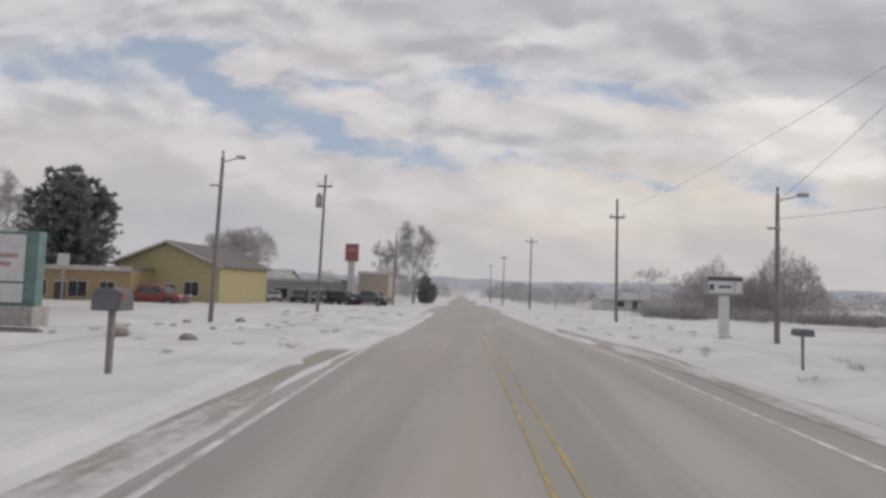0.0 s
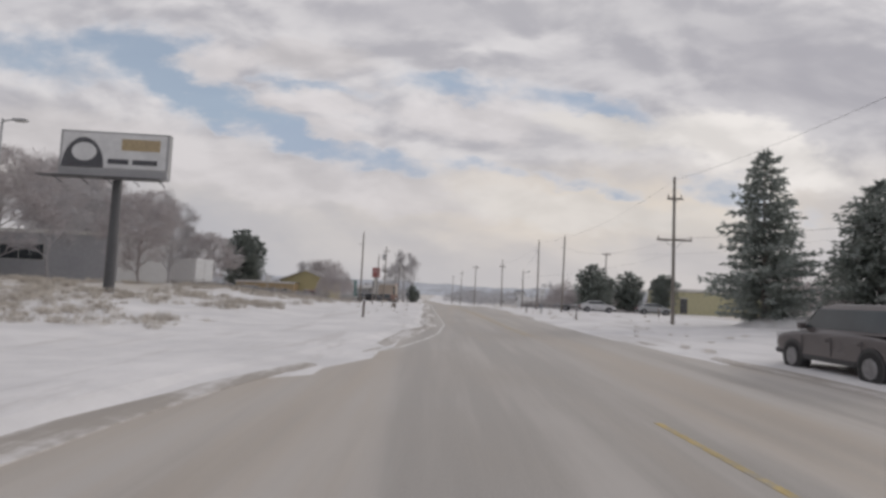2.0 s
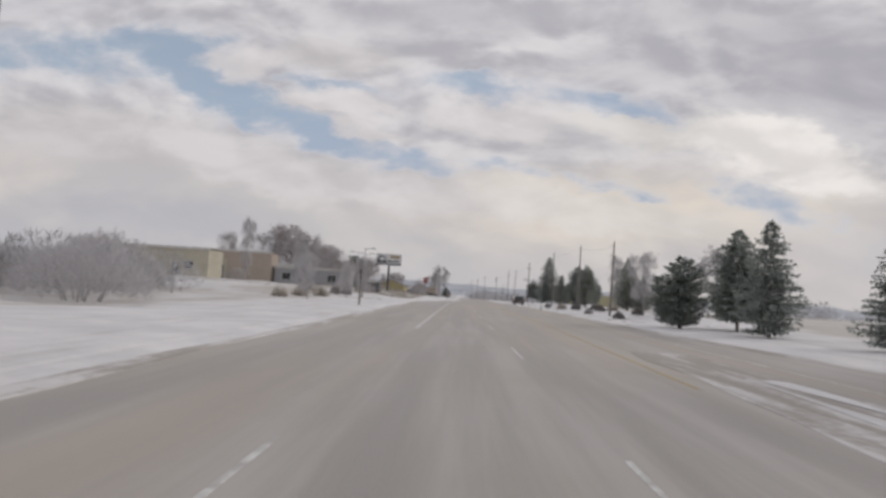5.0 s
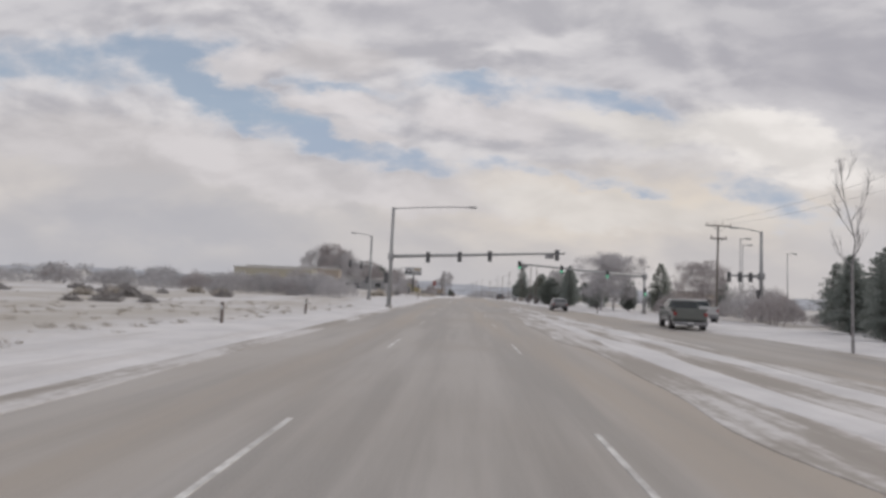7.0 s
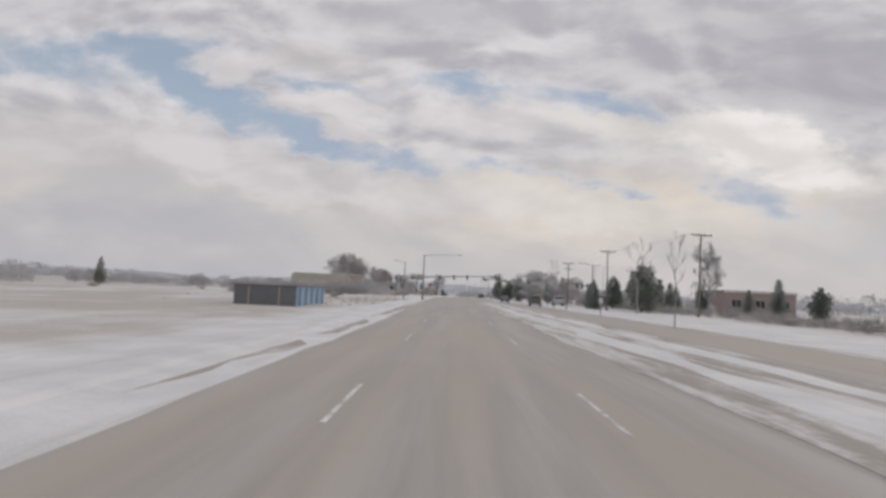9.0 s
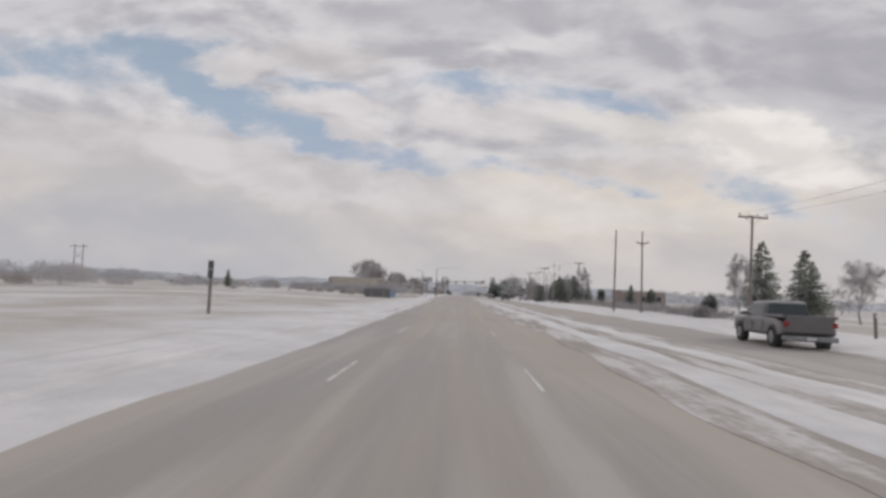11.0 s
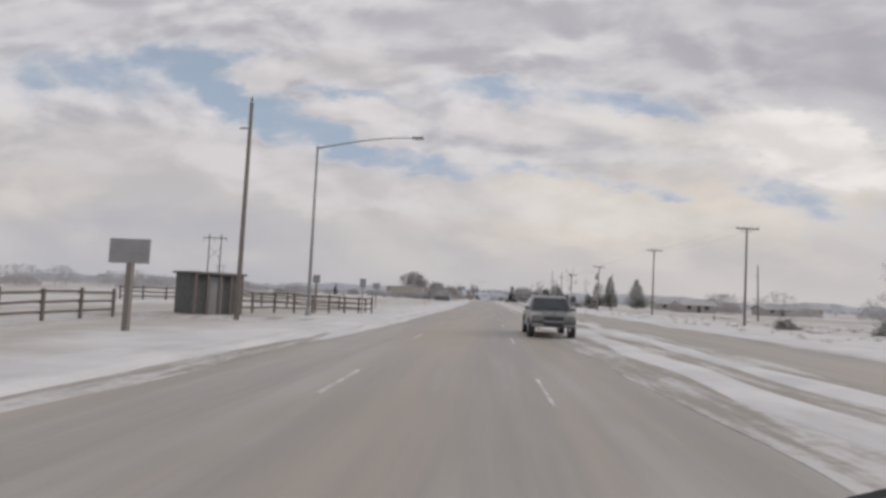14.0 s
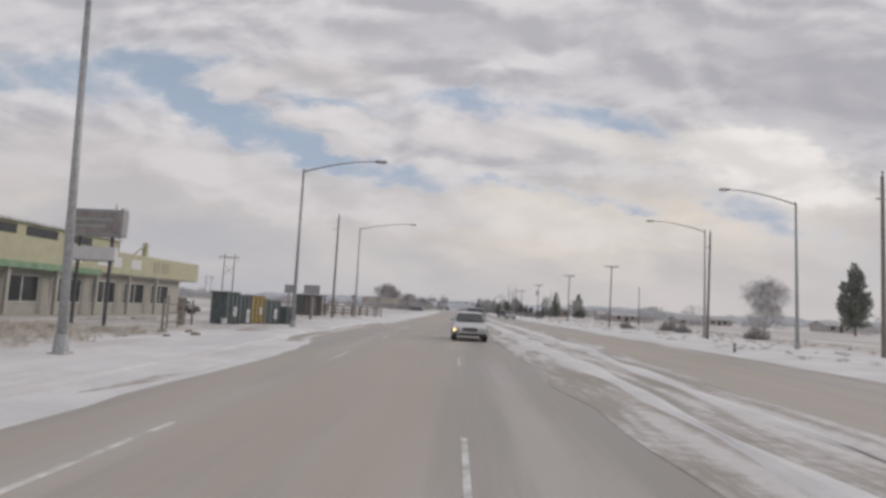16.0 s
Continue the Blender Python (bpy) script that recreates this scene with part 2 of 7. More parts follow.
def snow_material(name, field):
    """Wind-packed snow with dry grass, dirt and ruts coming through; away from the road, where field is set, the grass takes over."""
    m = bpy.data.materials.new(name)
    m.use_nodes = True
    t = m.node_tree
    b = t.nodes["Principled BSDF"]
    place = t.nodes.new("ShaderNodeTexCoord").outputs["Object"]
    broad, mid, fine = noise_node(t, place, 0.03, 5, 0.6), noise_node(t, place, 0.35, 6, 0.65), noise_node(t, place, 5, 5, 0.7)
    clean = mix_colour(t, ramp(t, mid.outputs["Fac"], 0.3, 0.7), (0.64, 0.63, 0.635), (0.80, 0.785, 0.785))
    grass = mix_colour(t, fine.outputs["Fac"], (0.35, 0.315, 0.265), (0.57, 0.53, 0.475))
    bare = math_node(t, "ADD", math_node(t, "MULTIPLY", mid.outputs["Fac"], 0.6), math_node(t, "MULTIPLY", fine.outputs["Fac"], 0.45))
    show = ramp(t, bare, 0.64, 0.84, 0.0, 0.8)
    if field:
        axis = t.nodes.new("ShaderNodeSeparateXYZ")
        link(t, place, axis.inputs[0])
        rough_edge = math_node(t, "MULTIPLY", math_node(t, "SUBTRACT", noise_node(t, place, 0.11, 5, 0.65).outputs["Fac"], 0.5), 16.0)
        limit = ramp(t, axis.outputs[1], -110.0, -80.0, -9.5, -16.0)
        left = ramp(t, math_node(t, "ADD", math_node(t, "SUBTRACT", limit, axis.outputs[0]), rough_edge), -2.0, 3.5)
        right = ramp(t, math_node(t, "ADD", math_node(t, "SUBTRACT", axis.outputs[0], 24.0), rough_edge), -2.0, 3.5)
        drifts = t.nodes.new("ShaderNodeMapping")
        drifts.inputs[2].default_value, drifts.inputs[3].default_value = (0, 0, radians(14)), (0.10, 0.035, 1.0)
        link(t, place, drifts.inputs[0])
        blown = noise_node(t, drifts.outputs[0], 1.0, 6, 0.62, 0.3)
        wild = math_node(t, "ADD", math_node(t, "ADD", bare, math_node(t, "MULTIPLY", math_node(t, "SUBTRACT", broad.outputs["Fac"], 0.5), 0.5)), math_node(t, "MULTIPLY", math_node(t, "SUBTRACT", blown.outputs["Fac"], 0.5), 1.1))
        away = math_node(t, "MAXIMUM", left, right)
        show = math_node(t, "MAXIMUM", show, math_node(t, "MULTIPLY", ramp(t, wild, 0.36, 0.62, 0.05, 0.85), away))
    rut = t.nodes.new("ShaderNodeMapping")
    rut.inputs[3].default_value = (1.0, 0.12, 1.0)
    link(t, place, rut.inputs[0])
    ruts = noise_node(t, rut.outputs[0], 0.8, 6, 0.66, 0.4)
    clean = mix_colour(t, math_node(t, "MULTIPLY", ramp(t, ruts.outputs["Fac"], 0.52, 0.66), 0.45), clean, (0.50, 0.475, 0.46))
    link(t, mix_colour(t, show, clean, grass), b.inputs["Base Color"])
    b.inputs["Roughness"].default_value = 0.75
    relief = t.nodes.new("ShaderNodeBump")
    relief.inputs["Strength"].default_value, relief.inputs["Distance"].default_value = 0.5, 0.12
    link(t, math_node(t, "SUBTRACT", math_node(t, "ADD", mid.outputs["Fac"], math_node(t, "MULTIPLY", fine.outputs["Fac"], 0.3)), math_node(t, "MULTIPLY", ruts.outputs["Fac"], 0.8)), relief.inputs["Height"])
    link(t, relief.outputs[0], b.inputs["Normal"])
    return m


def asphalt_material():
    """Salted, damp asphalt: pale dry wheel tracks and brown slush drawn out along the road."""
    m = bpy.data.materials.new("asphalt")
    m.use_nodes = True
    t = m.node_tree
    b = t.nodes["Principled BSDF"]
    place = t.nodes.new("ShaderNodeTexCoord").outputs["Object"]
    along = t.nodes.new("ShaderNodeMapping")
    along.inputs[3].default_value = (1.0, 0.05, 1.0)
    link(t, place, along.inputs[0])
    tracks, grit, broad = noise_node(t, along.outputs[0], 0.9, 6, 0.6), noise_node(t, place, 40, 3, 0.7), noise_node(t, place, 0.12, 4)
    c = mix_colour(t, ramp(t, tracks.outputs["Fac"], 0.37, 0.63), (0.295, 0.272, 0.25), (0.475, 0.447, 0.42))
    c = mix_colour(t, math_node(t, "MULTIPLY", ramp(t, grit.outputs["Fac"], 0.35, 0.7), 0.35), c, (0.47, 0.45, 0.42))
    c = mix_colour(t, math_node(t, "MULTIPLY", ramp(t, broad.outputs["Fac"], 0.45, 0.7), 0.35), c, (0.33, 0.285, 0.24))
    drawn = noise_node(t, along.outputs[0], 0.33, 5, 0.6)
    c = mix_colour(t, math_node(t, "MULTIPLY", ramp(t, drawn.outputs["Fac"], 0.45, 0.62), 0.6), c, (0.45, 0.385, 0.315))
    link(t, c, b.inputs["Base Color"])
    link(t, ramp(t, tracks.outputs["Fac"], 0.3, 0.7, 0.42, 0.75), b.inputs["Roughness"])
    relief = t.nodes.new("ShaderNodeBump")
    relief.inputs["Strength"].default_value, relief.inputs["Distance"].default_value = 0.3, 0.01
    link(t, grit.outputs["Fac"], relief.inputs["Height"])
    link(t, relief.outputs[0], b.inputs["Normal"])
    return m


def patchy_snow_material():
    """Packed snow worn through in streaks to the damp asphalt under it."""
    m = bpy.data.materials.new("patchy_snow")
    m.use_nodes = True
    t = m.node_tree
    b = t.nodes["Principled BSDF"]
    place = t.nodes.new("ShaderNodeTexCoord").outputs["Object"]
    along = t.nodes.new("ShaderNodeMapping")
    along.inputs[3].default_value = (1.0, 0.11, 1.0)
    link(t, place, along.inputs[0])
    streak, fine, broad = noise_node(t, along.outputs[0], 1.5, 6, 0.62), noise_node(t, place, 4, 5, 0.65), noise_node(t, place, 0.11, 3)
    f = math_node(t, "ADD", math_node(t, "MULTIPLY", streak.outputs["Fac"], 0.7), math_node(t, "ADD", math_node(t, "MULTIPLY", fine.outputs["Fac"], 0.2), math_node(t, "MULTIPLY", broad.outputs["Fac"], 0.35)))
    snow = mix_colour(t, fine.outputs["Fac"], (0.56, 0.54, 0.53), (0.72, 0.70, 0.69))
    wet = mix_colour(t, streak.outputs["Fac"], (0.30, 0.27, 0.24), (0.44, 0.405, 0.37))
    link(t, mix_colour(t, ramp(t, f, 0.56, 0.70), wet, snow), b.inputs["Base Color"])
    b.inputs["Roughness"].default_value = 0.7
    relief = t.nodes.new("ShaderNodeBump")
    relief.inputs["Strength"].default_value, relief.inputs["Distance"].default_value = 0.4, 0.03
    link(t, f, relief.inputs["Height"])
    link(t, relief.outputs[0], b.inputs["Normal"])
    return m


def paint_material(name, colour, wear):
    """Worn road paint, rubbed through to the asphalt."""
    m = surface(name, colour, 0.6, grain=3, bump=0.1)
    t = m.node_tree
    b = t.nodes["Principled BSDF"]
    base = b.inputs["Base Color"].links[0].from_socket
    place = t.nodes.new("ShaderNodeTexCoord").outputs["Object"]
    rub = ramp(t, noise_node(t, place, 2.2, 6, 0.7).outputs["Fac"], 0.42, 0.62, 0.0, wear)
    link(t, mix_colour(t, rub, base, (0.31, 0.29, 0.265)), b.inputs["Base Color"])
    return m


SNOW, FIELD, ASPHALT = snow_material("snow", False), snow_material("snowy_field", True), asphalt_material()
ROAD_WHITE, ROAD_YELLOW = paint_material("road_white", (0.72, 0.71, 0.69), 0.6), paint_material("road_yellow", (0.50, 0.38, 0.15), 0.8)
PATCHY = patchy_snow_material()
POLE_WOOD = surface("pole_wood", (0.25, 0.225, 0.205), 0.85, grain=12, bump=0.4)
FENCE_WOOD = surface("fence_wood", (0.19, 0.16, 0.145), 0.85, grain=12, bump=0.4)
GALVANISED = surface("galvanised_steel", (0.40, 0.405, 0.41), 0.5, 0.35, grain=10, bump=0.1)
DARK_STEEL = surface("dark_steel", (0.10, 0.10, 0.105), 0.5, 0.3, grain=10, bump=0.1)
CERAMIC = surface("insulator_glaze", (0.22, 0.17, 0.14), 0.3, grain=10, bump=0)
WIRE = surface("weathered_wire", (0.24, 0.24, 0.245), 0.6, 0.3, grain=4, bump=0)
# Twig colours hold frost and also painted haze, well above bare bark.
BARK = twig_material("frosted_hazed_twigs", (0.44, 0.425, 0.432), (0.70, 0.69, 0.70), 0.7)
BARK_RED = twig_material("reddish_twigs", (0.45, 0.415, 0.415), (0.70, 0.675, 0.68), 0.7)
# Haze is put into the needle colours, paling base and upper sides.
NEEDLES = twig_material("hazed_dark_needles", (0.30, 0.33, 0.305), (0.47, 0.495, 0.475), 0.45)
NEEDLES_PALE = twig_material("hazed_grey_green_needles", (0.36, 0.382, 0.342), (0.52, 0.54, 0.50), 0.45)
SAGE = surface("sage_brush", (0.55, 0.485, 0.405), 0.9, spread=0.3, grain=3, bump=0, tint=(0.70, 0.65, 0.585), each=0.3)
DARK_TWIGS = surface("dark_bare_twigs", (0.25, 0.23, 0.225), 0.9, spread=0.25, grain=3, bump=0, each=0.2)
HEDGE = surface("bare_hedge", (0.40, 0.375, 0.37), 0.9, spread=0.3, grain=2, bump=0, tint=(0.52, 0.50, 0.495), each=0.3)
CONCRETE = surface("concrete", (0.42, 0.40, 0.38), 0.85, grain=5, bump=0.2)


# ---- mesh helpers ----
def finish(bm, name, material, smooth=False):
    me = bpy.data.meshes.new(name)
    bm.normal_update()
    bm.to_mesh(me)
    bm.free()
    for m in (material if isinstance(material, (list, tuple)) else [material]):
        me.materials.append(m)
    if smooth:
        for p in me.polygons:
            p.use_smooth = True
    return me


def rounded(ob, angle=38):
    """Smooth shading that keeps the creases sharper than the angle."""
    for p in ob.data.polygons:
        p.use_smooth = True
    ob.data.set_sharp_from_angle(angle=radians(angle))
    return ob


def part(name, bm, material, parent=None, label="", smooth=False):
    """Links a bmesh as one mesh object, under a thing or a part where one is given."""
    ob = new(name, finish(bm, name, material, smooth))
    if parent is not None:
        ob.parent = parent
    if label:
        tagged(ob, label)
    return ob


def thing(name, label, category, m=None, group="", kind=""):
    ob = new(name)
    ob.empty_display_size = 0.2
    ob.matrix_basis = m or Matrix()
    return tagged(ob, label, category, group, kind)


def box(bm, x0, x1, y0, y1, z0, z1, bevel=0.0, m=None):
    q = Matrix.LocRotScale(((x0 + x1) / 2, (y0 + y1) / 2, (z0 + z1) / 2), None, (x1 - x0, y1 - y0, z1 - z0))
    r = bmesh.ops.create_cube(bm, size=1, matrix=q)
    if bevel:
        es = list({e for v in r["verts"] for e in v.link_edges})
        got = bmesh.ops.bevel(bm, geom=es, offset=bevel, segments=2, affect="EDGES", profile=0.5)
        vs = list({v for f in got["faces"] for v in f.verts} | {v for v in r["verts"] if v.is_valid})
    else:
        vs = r["verts"]
    if m is not None:
        bmesh.ops.transform(bm, matrix=m, verts=[v for v in vs if v.is_valid])
    return bm


def boxed(x0, x1, y0, y1, z0, z1, bevel=0.0, m=None):
    return box(bmesh.new(), x0, x1, y0, y1, z0, z1, bevel, m)


def rod(bm, a, b, r0, r1, sides=8, caps=True):
    """A tapered round bar from a to b."""
    a, b = Vector(a), Vector(b)
    d = b - a
    if d.length < 1e-6:
        return bm
    q = d.to_track_quat("Z", "Y")
    ring = []
    for p, r in ((a, r0), (b, r1)):
        ring.append([bm.verts.new(p + q @ Vector((r * math.cos(2 * math.pi * k / sides), r * math.sin(2 * math.pi * k / sides), 0))) for k in range(sides)])
    for k in range(sides):
        bm.faces.new((ring[0][k], ring[0][(k + 1) % sides], ring[1][(k + 1) % sides], ring[1][k]))
    if caps:
        bm.faces.new(ring[0][::-1])
        bm.faces.new(ring[1])
    return bm


def tube(points, radii, sides=8):
    """One bent bar along a row of points."""
    bm = bmesh.new()
    points = [Vector(p) for p in points]
    rings = []
    for k, (p, r) in enumerate(zip(points, radii)):
        d = (points[min(k + 1, len(points) - 1)] - points[max(k - 1, 0)]).normalized()
        side = d.cross(Vector((0.001, 1, 0.002))).normalized()
        up = side.cross(d)
        rings.append([bm.verts.new(p + (side * math.cos(2 * math.pi * j / sides) + up * math.sin(2 * math.pi * j / sides)) * r) for j in range(sides)])
    for p, q in zip(rings, rings[1:]):
        for k in range(sides):
            bm.faces.new((p[k], p[(k + 1) % sides], q[(k + 1) % sides], q[k]))
    bm.faces.new(rings[0][::-1])
    bm.faces.new(rings[-1])
    bmesh.ops.recalc_face_normals(bm, faces=bm.faces)
    return bm


def rodded(*a, **k):
    return rod(bmesh.new(), *a, **k)


def prism(bm, outline, y0, y1):
    """An outline in x and z, drawn out along y."""
    a = [bm.verts.new((x, y0, z)) for x, z in outline]
    b = [bm.verts.new((x, y1, z)) for x, z in outline]
    n = len(outline)
    bm.faces.new(a)
    bm.faces.new(b[::-1])
    for k in range(n):
        bm.faces.new((a[(k + 1) % n], a[k], b[k], b[(k + 1) % n]))
    return bm


# ---- ground and road ----
def between(table, y):
    """Straight lines between the rows (y, value) of a table in falling y."""
    if y >= table[0][0]:
        return table[0][1]
    for (y0, a), (y1, b) in zip(table, table[1:]):
        if y >= y1:
            return b + (a - b) * (y - y1) / (y0 - y1)
    return table[-1][1]


def grade(y):
    """The road falls away behind the first stretch."""
    return 0.0 if y < 79 else -0.018 * (y - 79) if y < 200 else -2.18 - 0.011 * (y - 200)


def old_road(y):
    """The left edge line of the two-lane stretch."""
    return 0.45 - 0.03 * (y - 30)


LEFT_EDGE = [(28, 0), (18, -1.3), (10, -2.9), (0, -4.1), (-12, -6.4), (-50, -6.4), (-128, -6.0), (-200, -5.2), (-270, -4.9), (-322, -4.8), (-375, -5.6), (-392, -5.6), (-404, -4.4), (-520, -4.4)]
RIGHT_EDGE = [(28, 0), (14, 8.4), (0, 8.6), (-12, 9.9), (-60, 10.2), (-100, 12.6), (-128, 13.3), (-520, 13.3)]


def left_edge(y):
    return old_road(y) - 0.5 if y > 28 else min(old_road(28) - 0.5, between(LEFT_EDGE[1:], y)) if y <= 18 else old_road(28) - 0.5 + (28 - y) / 10 * (-1.3 - (old_road(28) - 0.5))


def right_edge(y):
    return old_road(y) + 7.0 if y > 28 else between([(28, old_road(28) + 7.0)] + RIGHT_EDGE[1:], y)


def bank(x, y):
    """The height of the ground beside the road."""
    out = max(left_edge(y) - x, x - right_edge(y), 0.0)
    z = grade(y)
    if out > 0:
        z += 0.10 * min(1, out / 1.2) + 0.10 * min(1, out / 4) * noise.noise((x * 0.35, y * 0.2, 0))
        z += min(1, out / 12) * 0.25 * noise.noise((x * 0.06, y * 0.05, 3))
    if x < left_edge(y):  # the brushy rise beside the first stretch
        rise = max(0, min(1, (y + 40) / 45)) * max(0, min(1, (78 - y) / 20))
        z += rise * 1.15 * max(0, min(1, (out - 7) / 14))
        z += 1.2 * max(0, min(1, (20 - abs(y + 20)) / 25)) * max(0, min(1, (out - 9) / 12))
    elif x > right_edge(y):
        z += 0.5 * max(0, min(1, (out - 3) / 8)) * max(0, min(1, (60 - y) / 30)) * max(0, min(1, (y + 70) / 30))
    return z


def ground_sheet():
    xs = [-3000, -1500, -700, -350, -200, -140, -110, -90, -75, -62, -50, -42] + [-36 + 2 * k for k in range(12)]
    xs += [-12 + 0.9 * k for k in range(8)] + [-3, 0, 3, 6, 8.5, 9.4, 10.3, 11.2, 12.1, 13, 13.9, 14.8, 16]
    xs += [18 + 2 * k for k in range(12)] + [44, 52, 62, 75, 90, 110, 140, 200, 350, 700, 1500, 3000]
    ys = [-3000, -1500, -900, -650, -560] + [-520 + 3 * k for k in range(241)] + [215, 240, 270, 310, 360, 430, 520, 650, 850, 1200, 1800, 2600, 3600]
    bm = bmesh.new()
    grid = []
    for y in ys:
        row = []
        for x in xs:
            z = bank(x, y) if -520 <= y <= 900 else grade(min(y, 900))
            if left_edge(y) - 0.2 < x < right_edge(y) + 0.2:
                z = grade(min(y, 900)) - 0.06
            row.append(bm.verts.new((x, y, z)))
        grid.append(row)
    for a, b in zip(grid, grid[1:]):
        for k in range(len(xs) - 1):
            bm.faces.new((a[k], a[k + 1], b[k + 1], b[k]))
    ob = part("ground", bm, FIELD, smooth=True)
    return tagged(ob, "flat snow-covered ground with dry grass showing through", "ground", kind="structure")


def strip(name, left, right, y0, y1, z, material, step=3.0, ragged=0.0, parent=None, drop=0.05, inset=0.03):
    """A band along the road between two lines, with uneven edges where it is ragged."""
    bm = bmesh.new()
    n = max(2, int(abs(y1 - y0) / step) + 1)
    rows = []
    for k in range(n):
        y = y0 + (y1 - y0) * k / (n - 1)
        a, b = left(y), right(y)
        if ragged:
            a += ragged * noise.noise((y * 0.23, 1.7, a))
            b += ragged * noise.noise((y * 0.21, 7.7, b))
        g = grade(min(y, 900)) + z
        rows.append([bm.verts.new((a, y, g - drop)), bm.verts.new((a + inset, y, g)), bm.verts.new(((a + b) / 2, y, g + (0.02 if ragged else 0.0))), bm.verts.new((b - inset, y, g)), bm.verts.new((b, y, g - drop))])
    for p, q in zip(rows, rows[1:]):
        for k in range(4):
            bm.faces.new((p[k], p[k + 1], q[k + 1], q[k]) if y1 > y0 else (q[k], q[k + 1], p[k + 1], p[k]))
    return part(name, bm, material, parent)


def build_road():
    ground_sheet()
    road = tagged(strip("road", left_edge, right_edge, -520, 900, 0.0, ASPHALT, 2.0, 0.0), "damp salted asphalt road with worn paint", "road", kind="structure")
    lines = []

    def line(l, w, y0, y1, mat, name="road_line"):
        lines.append(strip(name, lambda y: l(y) - w / 2, lambda y: l(y) + w / 2, y0, y1, 0.006, mat, 3.0, 0.0, road))

    line(old_road, 0.14, 30, 330, ROAD_WHITE)
    line(lambda y: old_road(y) + 6.3, 0.14, 30, 330, ROAD_WHITE)
    for k in (-0.13, 0.13):
        line(lambda y: old_road(y) + 3.2 + k, 0.11, 24, 330, ROAD_YELLOW)
    line(lambda y: between([(30, 0.45), (22, 0.1), (17, -0.9), (13, -2.3), (10, -3.6)], y), 0.16, 10.5, 30, ROAD_WHITE)
    # the widened stretch: turn-lane line, lane dashes, yellow line and far edge line
    line(lambda y: between([(4, -1.4), (-10, -2.1), (-30, -2.45), (-200, -2.45)], y), 0.22, -75, 2, ROAD_WHITE)
    line(lambda y: between([(10, 3.0), (-5, 3.6), (-26, 4.1), (-60, 4.5), (-90, 4.0)], y), 0.16, -88, 8, ROAD_YELLOW)
    line(lambda y: between([(4, 6.3), (-30, 7.7), (-60, 8.0), (-88, 8.3)], y), 0.14, -88, 2, ROAD_WHITE)
    for lane in (lambda y: between([(8, 0.5), (-50, 0.65), (-100, 1.15), (-520, 1.17)], y), lambda y: -2.45):
        for k in range(44):
            y = 4 - 12.2 * k
            if lane(0) < -1 and y > -88:
                continue
            line(lane, 0.13, y - 3.0, y, ROAD_WHITE, "lane_dash")
    # packed snow on the median, worn through toward its edges, and slush along the verges
    inner = lambda y: between([(-80, 5.8), (-100, 4.6), (-140, 3.9), (-400, 3.9), (-520, 4.6)], y)
    outer = lambda y: between([(-80, 6.2), (-100, 6.9), (-140, 7.7), (-385, 7.9), (-410, 6.6), (-520, 6.4)], y)
    tagged(strip("worn_snow", lambda y: inner(y) - 0.75, lambda y: outer(y) + 0.7, -520, -80, 0.012, PATCHY, 1.0, 0.6), "snow worn thin beside the median", "snow", kind="structure")
    tagged(strip("median_snow", lambda y: inner(y) + 0.35, lambda y: (inner(y) + outer(y)) / 2 - 0.1, -520, -86, 0.035, SNOW, 1.0, 0.5, None, 0.05, 0.25), "packed snow lying along the median between the carriageways", "snow", kind="structure")
    tagged(strip("median_snow", lambda y: (inner(y) + outer(y)) / 2 + 0.5, lambda y: outer(y) - 0.15, -520, -86, 0.035, SNOW, 1.0, 0.5, None, 0.05, 0.25), "packed snow lying along the far side of the median", "snow", kind="structure")
    tagged(strip("verge_slush", lambda y: left_edge(y) - 0.7, lambda y: left_edge(y) + 0.18, -520, 330, 0.012, PATCHY, 1.5, 0.35), "brown slush and gravel along the edge of the asphalt", "slush", kind="structure")
    tagged(strip("verge_slush", lambda y: right_edge(y) - 0.2, lambda y: right_edge(y) + 0.7, -520, 330, 0.012, PATCHY, 1.5, 0.35), "brown slush and gravel along the edge of the asphalt", "slush", kind="structure")
    tagged(strip("verge_snow", lambda y: left_edge(y) - 3.0, lambda y: left_edge(y) - 0.45, -520, 200, 0.11, SNOW, 1.0, 0.35, None, 0.17, 0.5), "low ridge of ploughed snow beside the road", "snow", kind="structure")


build_road()


# ---- kinds of things ----
def on_ground(x, y):
    return bank(x, y) - 0.05


